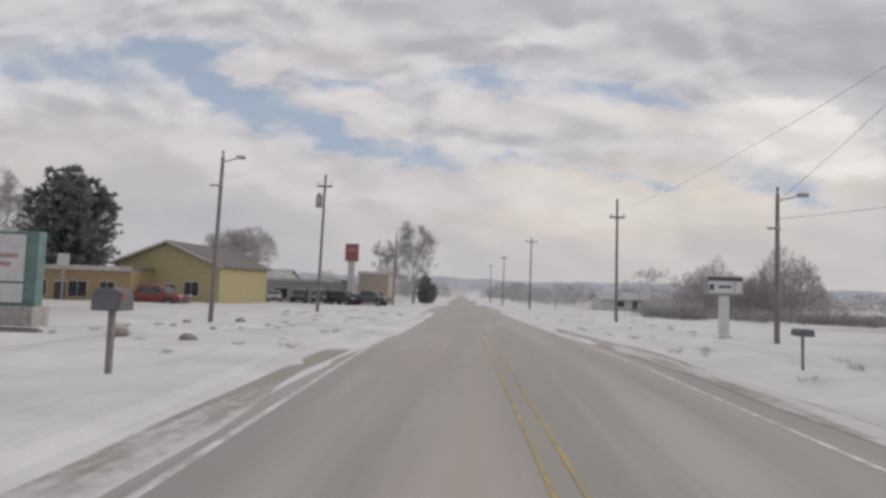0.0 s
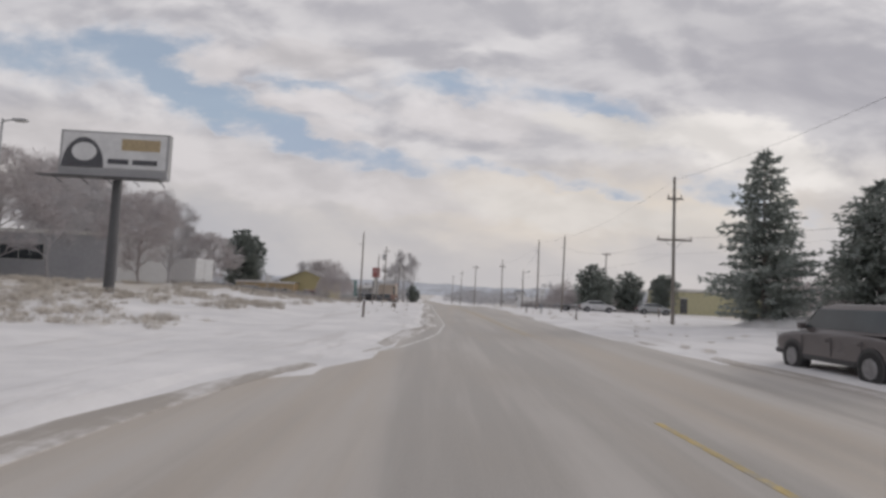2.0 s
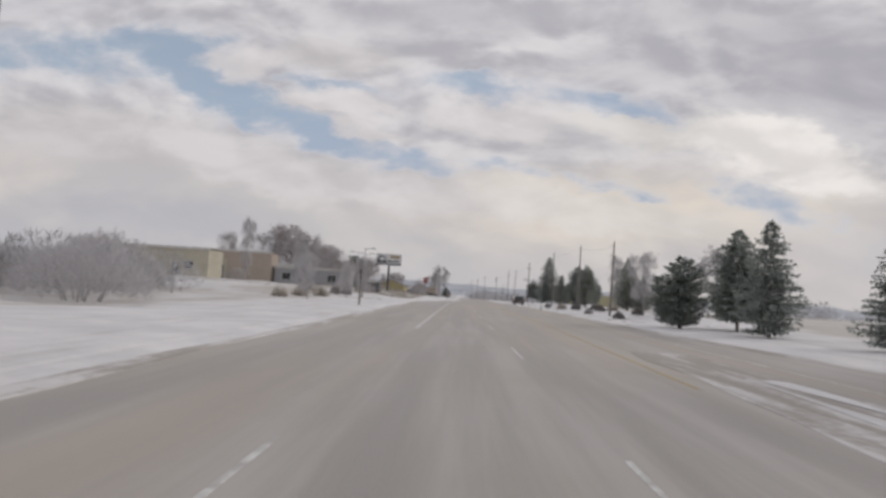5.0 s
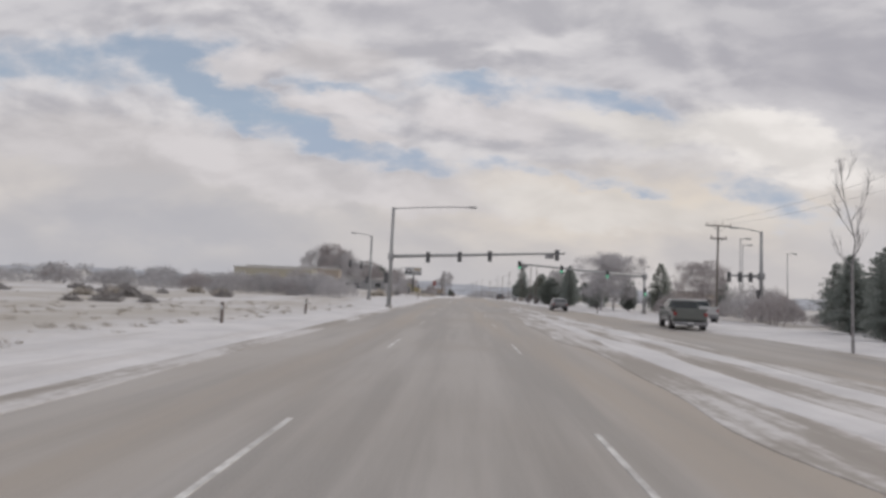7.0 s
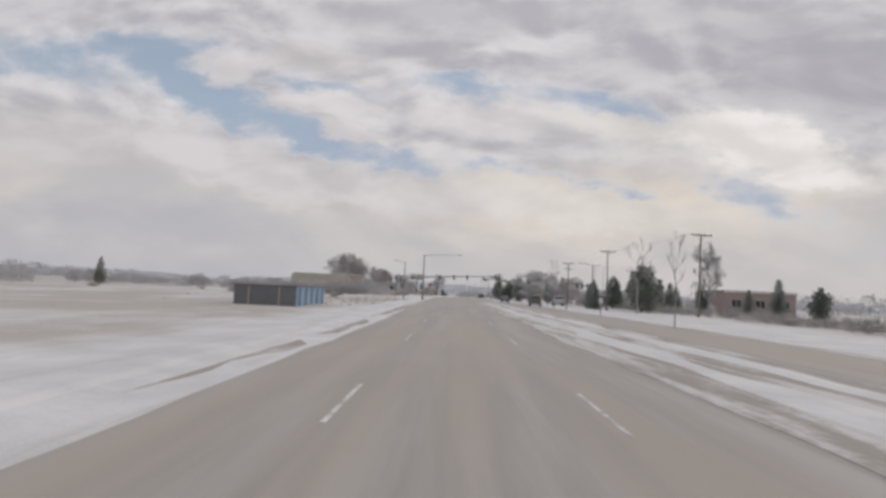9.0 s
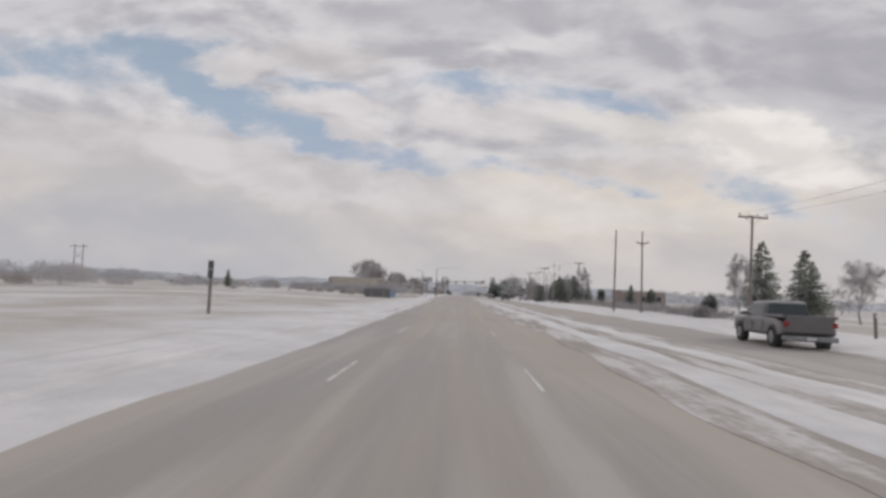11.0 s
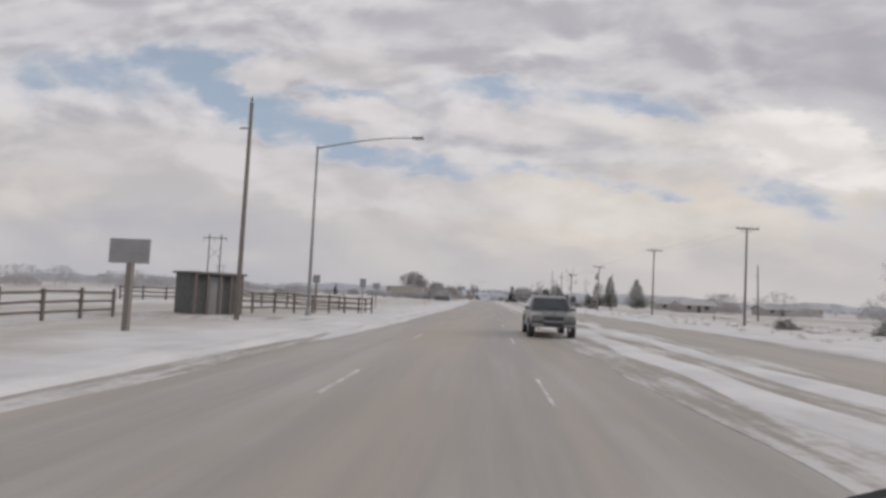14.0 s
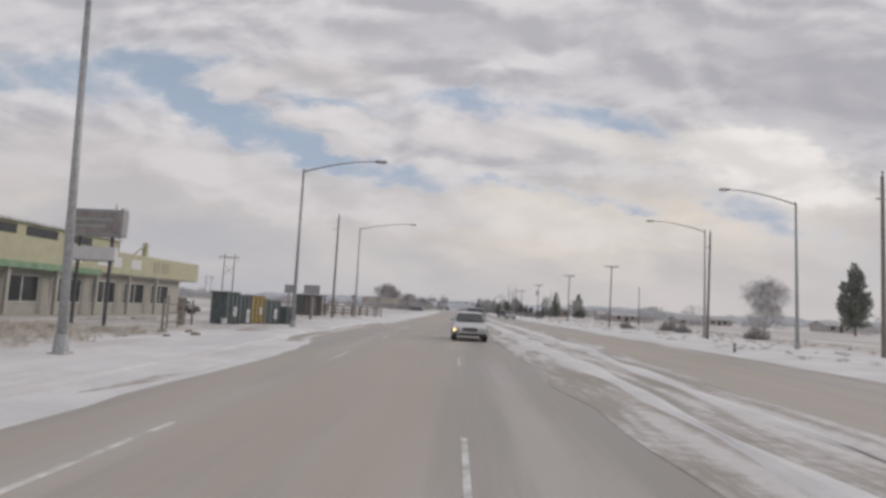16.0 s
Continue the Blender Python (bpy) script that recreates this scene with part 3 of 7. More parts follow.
def utility_pole(x, y, top, arms=(), can=False, lean=0.0, label="weathered wooden utility pole", light=False):
    g = on_ground(x, y)
    ob = thing("utility_pole", label, "pole", pose(x, y, g, 0, lean), "utility poles")
    h = top - g
    part("shaft", rodded((0, 0, -0.4), (0, 0, h), 0.06 + 0.0062 * h, 0.042 + 0.0042 * h, 10), POLE_WOOD, ob, smooth=True)
    for drop, half, pins in arms:
        z = h - drop
        part("crossarm", boxed(-half, half, -0.17, -0.07, z - 0.06, z + 0.06, 0.01), POLE_WOOD, ob)
        for s in (-1, 1):
            part("brace", rodded((s * half * 0.55, -0.12, z - 0.04), (0, -0.1, z - half * 0.5), 0.018, 0.018, 5), GALVANISED, ob)
        for k in range(pins):
            px = -half + 0.1 + (2 * half - 0.2) * k / max(1, pins - 1)
            bm = rodded((px, -0.12, z + 0.05), (px, -0.12, z + 0.14), 0.02, 0.02, 6)
            rod(bm, (px, -0.12, z + 0.12), (px, -0.12, z + 0.24), 0.05, 0.035, 8)
            part("insulator", bm, CERAMIC, ob)
    if not arms:
        bm = rodded((0, 0, h - 0.02), (0, 0, h + 0.18), 0.03, 0.03, 6)
        rod(bm, (0, 0, h + 0.12), (0, 0, h + 0.26), 0.06, 0.04, 8)
        part("insulator", bm, CERAMIC, ob)
        part("bracket", boxed(-0.42, 0.05, -0.14, -0.10, h - 1.3, h - 1.22), GALVANISED, ob)
    if can:
        bm = rodded((-0.38, 0, h - 2.5), (-0.38, 0, h - 1.6), 0.24, 0.24, 14)
        rod(bm, (-0.38, 0, h - 1.6), (-0.38, 0, h - 1.5), 0.24, 0.12, 14)
        can_ob = part("transformer", bm, GALVANISED, ob, "grey steel transformer can", True)
        for k in (-0.1, 0.1):
            part("bushing", rodded((-0.38 + k, 0, h - 1.52), (-0.38 + k, 0, h - 1.3), 0.04, 0.025, 7), CERAMIC, can_ob)
    if light:
        part("lamp_arm", rodded((0, 0, h - 0.25), (0.75, -0.1, h - 0.05), 0.03, 0.025, 6), GALVANISED, ob)
        part("lamp_head", boxed(0.65, 1.0, -0.2, 0.0, h - 0.1, h + 0.04, 0.03), GALVANISED, ob)
    return ob


def power_line(a, b, sag, r=0.008):
    """One sagging wire."""
    a, b = Vector(a), Vector(b)
    bm = tube([a.lerp(b, k / 16) - Vector((0, 0, sag * k / 4 * (1 - k / 16))) for k in range(17)], [r] * 17, 4)
    return tagged(part("power_line", bm, WIRE), "thin sagging overhead wire between poles", "wire", "overhead wires")


def street_lamp(x, y, top, reach, label="tall galvanised street lamp with a curved arm", r=0.11, lean=0.0):
    """reach: how far its arm stands out, to the right where positive."""
    g = on_ground(x, y)
    ob = thing("street_lamp", label, "street lamp", pose(x, y, g, 0, lean), "street lamps")
    h = top - g
    part("base_plate", boxed(-0.2, 0.2, -0.2, 0.2, -0.05, 0.07, 0.02), CONCRETE, ob)
    part("base_cover", rodded((0, 0, 0.06), (0, 0, 0.5), 0.17, 0.14, 12), GALVANISED, ob)
    part("shaft", rodded((0, 0, 0.05), (0, 0, h), r, r * 0.6, 12), GALVANISED, ob, smooth=True)
    if abs(reach) > 0.3:
        bend = [Vector((reach * f, 0, h - 0.15 + 0.75 * math.sin(f * math.pi * 0.5) * min(1, abs(reach) / 4))) for f in (k / 10 for k in range(11))]
        last = bend[-1]
        part("arm", tube(bend, [0.05 - 0.002 * k for k in range(11)]), GALVANISED, ob, smooth=True)
        s = 1 if reach > 0 else -1
        head = part("lamp_head", boxed(min(0, s * 0.68), max(0, s * 0.68), -0.14, 0.14, -0.05, 0.07, 0.045, Matrix.Translation(last)), GALVANISED, ob)
        part("lens", boxed(min(s * 0.2, s * 0.65), max(s * 0.2, s * 0.65), -0.10, 0.10, -0.085, -0.046, 0.015, Matrix.Translation(last)), LAMP_GLASS, head)
    return ob


LAMP_GLASS = surface("frosted_lens", (0.5, 0.5, 0.48), 0.3, grain=10, bump=0)
SIGN_WHITE = surface("sign_white", (0.66, 0.66, 0.66), 0.5, grain=3, bump=0.03, spread=0.06)
SIGN_GREY = surface("bare_sign_back", (0.36, 0.36, 0.365), 0.55, 0.15, grain=3, bump=0.03, spread=0.06, stains=0.2)
BOX_STEEL = surface("slate_grey_steel", (0.15, 0.155, 0.17), 0.5, 0.2, grain=5, bump=0.03, spread=0.08)
BLACK_PLASTIC = surface("black_plastic", (0.045, 0.045, 0.048), 0.45, grain=10, bump=0.05)
SIGNAL_CASE = surface("weathered_signal_case", (0.13, 0.13, 0.135), 0.55, grain=10, bump=0.05)
RED_SIGN = surface("faded_red_panel", (0.34, 0.12, 0.115), 0.5, grain=3, bump=0.03)
TEAL = surface("teal_panel", (0.16, 0.25, 0.24), 0.5, grain=3, bump=0.05)
INK = surface("dark_print", (0.09, 0.09, 0.10), 0.6, grain=6, bump=0)
PINK_INK = surface("faded_red_print", (0.48, 0.30, 0.30), 0.6, grain=6, bump=0)
TAN_INK = surface("ochre_print", (0.42, 0.33, 0.20), 0.6, grain=6, bump=0)
GREEN_GLOW = bpy.data.materials.new("lit_green_signal")
GREEN_GLOW.use_nodes = True
GREEN_GLOW.node_tree.nodes["Principled BSDF"].inputs["Emission Color"].default_value = (0.05, 1.0, 0.5, 1)
GREEN_GLOW.node_tree.nodes["Principled BSDF"].inputs["Emission Strength"].default_value = 0.9


def signal_head(parent, x, y, z, lit=False, side=-1):
    """Three lamps in a dark housing, hung on an arm; side -1 shows its lamps to the camera's road end."""
    head = part("signal_head", boxed(x - 0.13, x + 0.13, y - 0.10, y + 0.10, z - 0.42, z + 0.36, 0.03), SIGNAL_CASE, parent)
    part("backplate", boxed(x - 0.175, x + 0.175, y - 0.02, y + 0.01, z - 0.47, z + 0.41, 0.004), SIGNAL_CASE, head)
    part("hanger", boxed(x - 0.04, x + 0.04, y + 0.012, y + 0.12, z - 0.10, z + 0.20, 0.01), GALVANISED, head)
    for k in range(3):
        zz = z + 0.22 - 0.25 * k
        bm = bmesh.new()
        for j in range(7):
            a, b = math.pi * j / 7, math.pi * (j + 1) / 7
            v = [bm.verts.new((x + 0.11 * math.cos(q), y + side * e, zz + 0.11 * math.sin(q))) for q, e in ((a, 0.09), (b, 0.09), (b, 0.27), (a, 0.27))]
            bm.faces.new(v)
        part("visor", bm, SIGNAL_CASE, head)
        if side < 0:
            part("lens", rodded((x, y - 0.101, zz), (x, y - 0.13, zz), 0.10, 0.085, 14), GREEN_GLOW if (lit and k == 2) else INK, head, "lit green lens" if lit and k == 2 else "")
    return head


def signal_mast(x, y, top, arm_z, end, heads, lit, lamp=0.0, plate=0.0, label="steel traffic signal mast with a long arm"):
    """end: the arm's far end; heads: how far along the arm each signal hangs."""
    g = on_ground(x, y)
    ob = thing("traffic_signal", label, "traffic signal", pose(x, y, g), "traffic signals")
    part("base", rodded((0, 0, -0.1), (0, 0, 0.25), 0.34, 0.30, 14), CONCRETE, ob)
    part("mast", rodded((0, 0, 0.2), (0, 0, top - g), 0.19, 0.13, 14), GALVANISED, ob, smooth=True)
    a, b = Vector((0, 0, arm_z - g)), Vector((end[0] - x, end[1] - y, end[2] - g))
    part("mast_arm", rodded(a, b, 0.15, 0.08, 12), GALVANISED, ob, smooth=True)
    part("flange", boxed(-0.24, 0.24, -0.24, 0.24, arm_z - g - 0.3, arm_z - g + 0.3, 0.03), GALVANISED, ob)
    for f in heads:
        p = a.lerp(b, f)
        signal_head(ob, p.x, p.y - 0.12, p.z - 0.12, lit, -1 if lit else 1)
    if plate:
        p = a.lerp(b, plate)
        part("street_sign", boxed(p.x - 0.35, p.x + 0.35, p.y - 0.03, p.y, p.z - 0.42, p.z - 0.02, 0.01), SIGN_GREY, ob)
    signal_head(ob, -0.35 if not lit else 0.0, -0.2, 2.6, lit, -1 if lit else 1)
    if lamp:
        h = top - g
        bend = [Vector((lamp * f, 0, h - 0.1 + 0.35 * math.sin(f * 1.5))) for f in (k / 8 for k in range(9))]
        last = bend[-1]
        part("lamp_arm", tube(bend, [0.045] * 9), GALVANISED, ob, smooth=True)
        s = 1 if lamp > 0 else -1
        part("lamp_head", boxed(min(0, s * 0.7), max(0, s * 0.7), -0.15, 0.15, -0.06, 0.08, 0.04, Matrix.Translation(last)), GALVANISED, ob)
    return ob


def road_sign(x, y, bottom, top, width, post=0.05, material=None, face=None, label="small road sign seen from its bare back", turn=0.0, wood=False):
    g = on_ground(x, y)
    ob = thing("road_sign", label, "sign", pose(x, y, g, 0, 0, turn), "road signs")
    b, t = bottom - g, top - g
    part("post", boxed(-post, post, 0.0, 2 * post, -0.2, t - 0.05 if t > b else t, 0.008), POLE_WOOD if wood else GALVANISED, ob)
    panel = part("panel", boxed(-width / 2, width / 2, -0.03, -0.005, b, t, 0.008), material or SIGN_GREY, ob)
    part("stiffener", boxed(-width * 0.42, width * 0.42, -0.045, -0.031, (b + t) / 2 - 0.03, (b + t) / 2 + 0.03), face or GALVANISED, panel)
    return ob


def mailbox(x, y, z, width, label, tall=0.34, post=0.05):
    """A round-shouldered box on a post; z is the height of its floor."""
    g = on_ground(x, y)
    ob = thing("mailbox", label, "mailbox", pose(x, y, g), "mailboxes")
    z -= g
    part("post", boxed(-post, post, -post, post, -0.2, z - 0.004, 0.008), POLE_WOOD, ob)
    r = tall * 0.4
    outline = [(-width / 2, z)] + [(-width / 2 + r - r * math.cos(a), z + tall - r + r * math.sin(a)) for a in (0, 0.5, 1.0, 1.57)]
    outline += [(width / 2 - r + r * math.cos(a), z + tall - r + r * math.sin(a)) for a in (1.57, 1.0, 0.5, 0)] + [(width / 2, z)]
    part("box", prism(bmesh.new(), outline[::-1], -0.18, 0.18), BOX_STEEL, ob)
    part("door", boxed(-width / 2 + 0.03, width / 2 - 0.03, -0.20, -0.182, z + 0.02, z + tall * 0.75, 0.006), BOX_STEEL, ob)
    part("flag", boxed(width / 2 + 0.004, width / 2 + 0.016, -0.15, -0.07, z + tall * 0.4, z + tall * 0.85), RED_SIGN, ob)
    return ob


def stake(x, y, height, r=0.05, label="short wooden stake in the snow"):
    ob = thing("marker_post", label, "post", pose(x, y, on_ground(x, y), 0, random.uniform(-2, 2)), "marker posts")
    part("post", boxed(-r, r, -r, r, -0.2, height, 0.008), FENCE_WOOD, ob)
    part("reflector", boxed(-r * 0.7, r * 0.7, -r - 0.008, -r - 0.001, height - 0.25, height - 0.1), SIGN_WHITE, ob)
    return ob


# ---- plants ----
def grow(bm, p, d, length, r, depth, rng, spread, up, tuft=(2.0, 6)):
    """A limb that forks and thins."""
    end = p + d * length
    rod(bm, p, end, r, r * 0.68, 5 if depth > 3 else 3, False)
    if depth == 0:
        clump(bm, end, d, length * tuft[0], rng, tuft[1], 0.016)
        return
    n = 3 if rng.random() < 0.7 else 2
    for k in range(n):
        side = Vector((rng.gauss(0, 1), rng.gauss(0, 1), rng.gauss(0, 0.6))).normalized()
        way = (d + side * spread * rng.uniform(0.6, 1.2) + Vector((0, 0, up))).normalized()
        start = p + d * length * (1.0 if k == 0 else rng.uniform(0.45, 1.0))
        grow(bm, start, way, length * rng.uniform(0.62, 0.86), r * 0.62, depth - 1, rng, spread, up, tuft)


def bare_tree_kind(seed, height, depth, spread, up, material, trunk=0.22, label="bare frosted deciduous tree", girth=0.42, limbs=13, name="bare_tree", stout=0.016, tuft=(2.0, 6)):
    """A leafless tree at the origin, to be copied: limbs leave the leader all the way up and fill a rounded crown."""
    rng = random.Random(seed)
    ob = thing(name, label, "tree", group="bare trees")
    r = height * stout
    bend = [Vector((0, 0, -0.3)), Vector((rng.gauss(0, 0.02), rng.gauss(0, 0.02), trunk)) * height, Vector((rng.gauss(0, 0.04), rng.gauss(0, 0.04), 0.55)) * height, Vector((rng.gauss(0, 0.06), rng.gauss(0, 0.06), 0.86)) * height]
    bm = bmesh.new()
    for k, (a, b) in enumerate(zip(bend, bend[1:])):
        rod(bm, a, b, r * (1.25, 0.9, 0.5)[k], r * (0.9, 0.5, 0.15)[k], 8, False)
    part("trunk", bm, material, ob)
    bm = bmesh.new()
    for k in range(limbs):
        f = trunk + (0.86 - trunk) * (k + rng.random() * 0.5) / limbs
        base = bend[1].lerp(bend[2], (f - trunk) / (0.55 - trunk)) if f < 0.55 else bend[2].lerp(bend[3], (f - 0.55) / 0.31)
        a = 2.4 * k + rng.uniform(-0.5, 0.5)
        rise = 0.55 + 0.9 * f
        d = Vector((math.cos(a), math.sin(a), rise)).normalized()
        g = (f - trunk) / (1 - trunk)
        reach = height * girth * (math.sin(math.pi * (0.18 + 0.78 * g)) ** 0.7) * rng.uniform(0.8, 1.1)
        grow(bm, base, d, reach * 0.42, r * 0.42 * (1.1 - 0.6 * g), depth, rng, spread, up, tuft)
    part("crown", bm, material, ob)
    return ob


def clump(bm, p, out, size, rng, n=3, slim=0.28):
    """A tuft of needles: a few leaf-shaped blades fanned about a way."""
    for _ in range(n):
        d = (out + Vector((rng.gauss(0, 0.5), rng.gauss(0, 0.5), rng.gauss(0, 0.35)))).normalized()
        side = d.cross(Vector((rng.gauss(0, 1), rng.gauss(0, 1), rng.gauss(0, 1)))).normalized()
        s = size * rng.uniform(0.7, 1.3)
        a = bm.verts.new(p)
        b = bm.verts.new(p + d * s * 0.5 + side * s * slim)
        c = bm.verts.new(p + d * s)
        e = bm.verts.new(p + d * s * 0.5 - side * s * slim)
        bm.faces.new((a, b, c, e))


def conifer_kind(seed, height, radius, material, droop=0.15, ragged=0.3, foot=0.1, label="dark spruce standing in the snow", power=0.85):
    """A spruce or fir: whorls of boughs hung with tufts."""
    rng = random.Random(seed)
    ob = thing("conifer", label, "conifer", group="conifers")
    part("trunk", rodded((0, 0, -0.3), (0, 0, height * 0.97), height * 0.02, 0.02, 8), POLE_WOOD, ob)
    bm = bmesh.new()
    z = height * foot
    while z < height:
        f = (z - height * foot) / (height * (1 - foot))
        reach = radius * ((1 - f) ** power) * (0.52 + 0.48 * min(1, f * 3.2 + 0.25))
        n = max(4, int(5 + reach * 4.2))
        for k in range(n):
            a = rng.uniform(0, 2 * math.pi)
            r = reach * rng.uniform(1 - ragged, 1 + ragged * 0.6) * (1 + 0.45 * noise.noise((math.cos(a) * 1.6, math.sin(a) * 1.6 + seed, z * 0.55)))
            d = Vector((math.cos(a), math.sin(a), 0))
            tip = Vector((0, 0, z)) + d * r + Vector((0, 0, -droop * r + 0.12 * r * rng.random()))
            rod(bm, (0, 0, z), tip, 0.025, 0.008, 3, False)
            steps = max(2, int(r * 3.2))
            for s in range(1, steps + 1):
                q = Vector((0, 0, z)).lerp(tip, s / steps)
                clump(bm, q, d * 0.8 + Vector((0, 0, -0.1)), 0.26 + 0.08 * radius / 2, rng, 8, 0.13)
        z += height * 0.026 * rng.uniform(0.8, 1.2)
    clump(bm, Vector((0, 0, height * 0.97)), Vector((0, 0, 1)), 0.4, rng, 5)
    part("crown", bm, material, ob)
    return ob


def round_tree_kind(seed, height, radius, material, foot=0.05, label="dense dark evergreen tree", name="evergreen_tree", lobes=9, spire=0.55):
    """A broad evergreen: several leaning leaders, each hung with fans of needles, so that the outline is fingered and uneven."""
    rng = random.Random(seed)
    ob = thing(name, label, "evergreen", group="evergreens")
    part("trunk", rodded((0, 0, -0.3), (0, 0, height * 0.7), height * 0.03, height * 0.012, 8), POLE_WOOD, ob)
    bm = bmesh.new()
    for k in range(lobes):
        a = 2.4 * k + rng.uniform(-0.4, 0.4)
        out = radius * 0.66 * (k / lobes) ** 0.5
        top = height * (1.0 - spire * (k / lobes) * rng.uniform(0.6, 1.1))
        low = Vector((math.cos(a) * out * 0.55, math.sin(a) * out * 0.55, height * foot))
        high = Vector((math.cos(a) * out * 1.1, math.sin(a) * out * 1.1, top))
        rod(bm, (0, 0, height * 0.12), low.lerp(high, 0.9), 0.07, 0.015, 4, False)
        steps = int(10 + 9 * top / height)
        for s in range(steps):
            f = (s + rng.random()) / steps
            c = low.lerp(high, f)
            girth = radius * 0.50 * (0.55 + 0.45 * min(1, f * 4)) * (1 - f) ** 0.55 + 0.08
            for _ in range(5):
                b = rng.uniform(0, 2 * math.pi)
                d = Vector((math.cos(b), math.sin(b), rng.uniform(0.0, 0.7)))
                tip = c + d * girth * rng.uniform(0.55, 1.15)
                rod(bm, c, tip, 0.02, 0.008, 3, False)
                for q in range(4):
                    clump(bm, c.lerp(tip, 0.3 + 0.23 * q), d, 0.19 + radius * 0.05, rng, 8, 0.13)
    part("crown", bm, material, ob)
    return ob


def thicket_kind(seed, height, radius, material, label, twigs=2600, stems=8, tuft=0.085, slim=0.03):
    """A rounded clump of frosted stems that spring from the ground and end in a haze of twigs."""
    rng = random.Random(seed)
    ob = thing("thicket", label, "thicket", group="thickets")
    for k in range(stems):
        a, out = 2 * math.pi * (k + rng.uniform(-0.3, 0.3)) / stems, radius * rng.uniform(0.25, 0.75)
        foot = Vector((math.cos(a), math.sin(a), 0)) * out * 0.4
        tip = Vector((math.cos(a) * out, math.sin(a) * out, height * (0.72 - 0.35 * (out / radius) ** 2)))
        bend = foot.lerp(tip, 0.5) + Vector((rng.gauss(0, 0.05), rng.gauss(0, 0.05), 0.03)) * height
        part("stem", tube((foot - Vector((0, 0, 0.2)), bend, tip), (0.013 * height, 0.009 * height, 0.003 * height), 5), material, ob)
    bm = bmesh.new()
    for k in range(twigs):
        a, out = rng.uniform(0, 2 * math.pi), rng.random() ** 0.5
        lump = noise.noise((math.cos(a) * out * 2.5, math.sin(a) * out * 2.5, seed)) + 0.5 * noise.noise((math.cos(a) * out * 6, math.sin(a) * out * 6, seed + 3))
        cap = (1 - 0.62 * out ** 2.2) * (0.84 + 0.22 * lump)
        h = height * cap * (0.10 + 0.90 * rng.random() ** 0.6)
        p = Vector((math.cos(a) * out * radius, math.sin(a) * out * radius, h * 0.93))
        clump(bm, p, Vector((math.cos(a) * 0.6 * out, math.sin(a) * 0.6 * out, 0.9)), height * tuft, rng, 4, slim)
    part("crown", bm, material, ob)
    return ob


def bush_kind(seed, radius, material, label, name="shrub"):
    rng = random.Random(seed)
    ob = thing(name, label, "shrub", group="shrubs")
    bm = bmesh.new()
    for _ in range(190):
        d = Vector((rng.gauss(0, 1), rng.gauss(0, 1), abs(rng.gauss(0, 0.8)))).normalized()
        tip = d * radius * rng.uniform(0.7, 1.1)
        rod(bm, (0, 0, -0.05), tip, 0.012, 0.005, 3, False)
        clump(bm, tip * rng.uniform(0.5, 1.0), d, radius * 0.28, rng, 9, 0.04)
    part("foliage", bm, material, ob)
    return ob


PLANTED = []


def plant(kind, x, y, height, base_height, turn=None, wide=1.0, z=None, label=""):
    """A copy of a plant kind at a place, with its own height and girth; the first copy takes the kind's own place."""
    s = height / base_height
    m = pose(x, y, on_ground(x, y) if z is None else z, 0, 0, random.uniform(0, 360) if turn is None else turn)
    if kind.name not in PLANTED:
        PLANTED.append(kind.name)
        ob = kind
        ob.matrix_basis = m
    else:
        ob = copy_thing(kind, m)
    ob.scale = (s * wide, s * wide, s)
    if label:
        tagged(ob, label)
    return ob


def brush(name, spots, material, label, size, seed):
    """Low brush past counting, one object."""
    rng = random.Random(seed)
    bm = bmesh.new()
    for x, y, r in spots:
        z = on_ground(x, y) + 0.02
        for _ in range(36):
            d = Vector((rng.gauss(0, 1), rng.gauss(0, 1), abs(rng.gauss(0, 0.9)) + 0.15)).normalized()
            clump(bm, Vector((x + rng.gauss(0, r * 0.45), y + rng.gauss(0, r * 0.45), z + rng.uniform(0, r * 0.45))), d, size * r * 0.85, rng, 6, 0.022)
    return tagged(part(name, bm, material), label, "brush", kind="stuff")


def woods(name, spots, material, label, seed, blades=70):
    """Far woods: clouds of upswept twigs on short trunks, one object."""
    rng = random.Random(seed)
    bm = bmesh.new()
    for x, y, w, h in spots:
        z = grade(min(y, 900)) - 0.2
        rod(bm, (x, y, z), (x, y, z + h * 0.5), h * 0.03, h * 0.015, 4, False)
        for _ in range(int(blades * 1.7)):
            a = rng.uniform(0, 2 * math.pi)
            k = rng.random() ** 0.6
            hh = rng.uniform(0.12, 0.9)
            girth = math.sin(min(1, hh * 1.25) * math.pi * 0.92) ** 0.6
            p = Vector((x + math.cos(a) * k * w * girth, y + math.sin(a) * k * w * girth, z + hh * h))
            clump(bm, p, Vector((math.cos(a) * 0.5, math.sin(a) * 0.5, 1)), h * 0.17, rng, 4, 0.035)
    return tagged(part(name, bm, material), label, "woods", kind="stuff")


# ---- buildings ----
GLASS = surface("dark_window_glass", (0.05, 0.055, 0.06), 0.12, grain=1, bump=0, spread=0.1)
ROOF_SNOW = surface("snowy_roof", (0.50, 0.49, 0.485), 0.8, grain=1.5, bump=0.2, spread=0.2)
ROOF_GREY = surface("grey_shingles", (0.20, 0.185, 0.18), 0.85, grain=6, bump=0.3)
TRIM = surface("pale_trim", (0.60, 0.58, 0.55), 0.6, grain=4, bump=0.05)


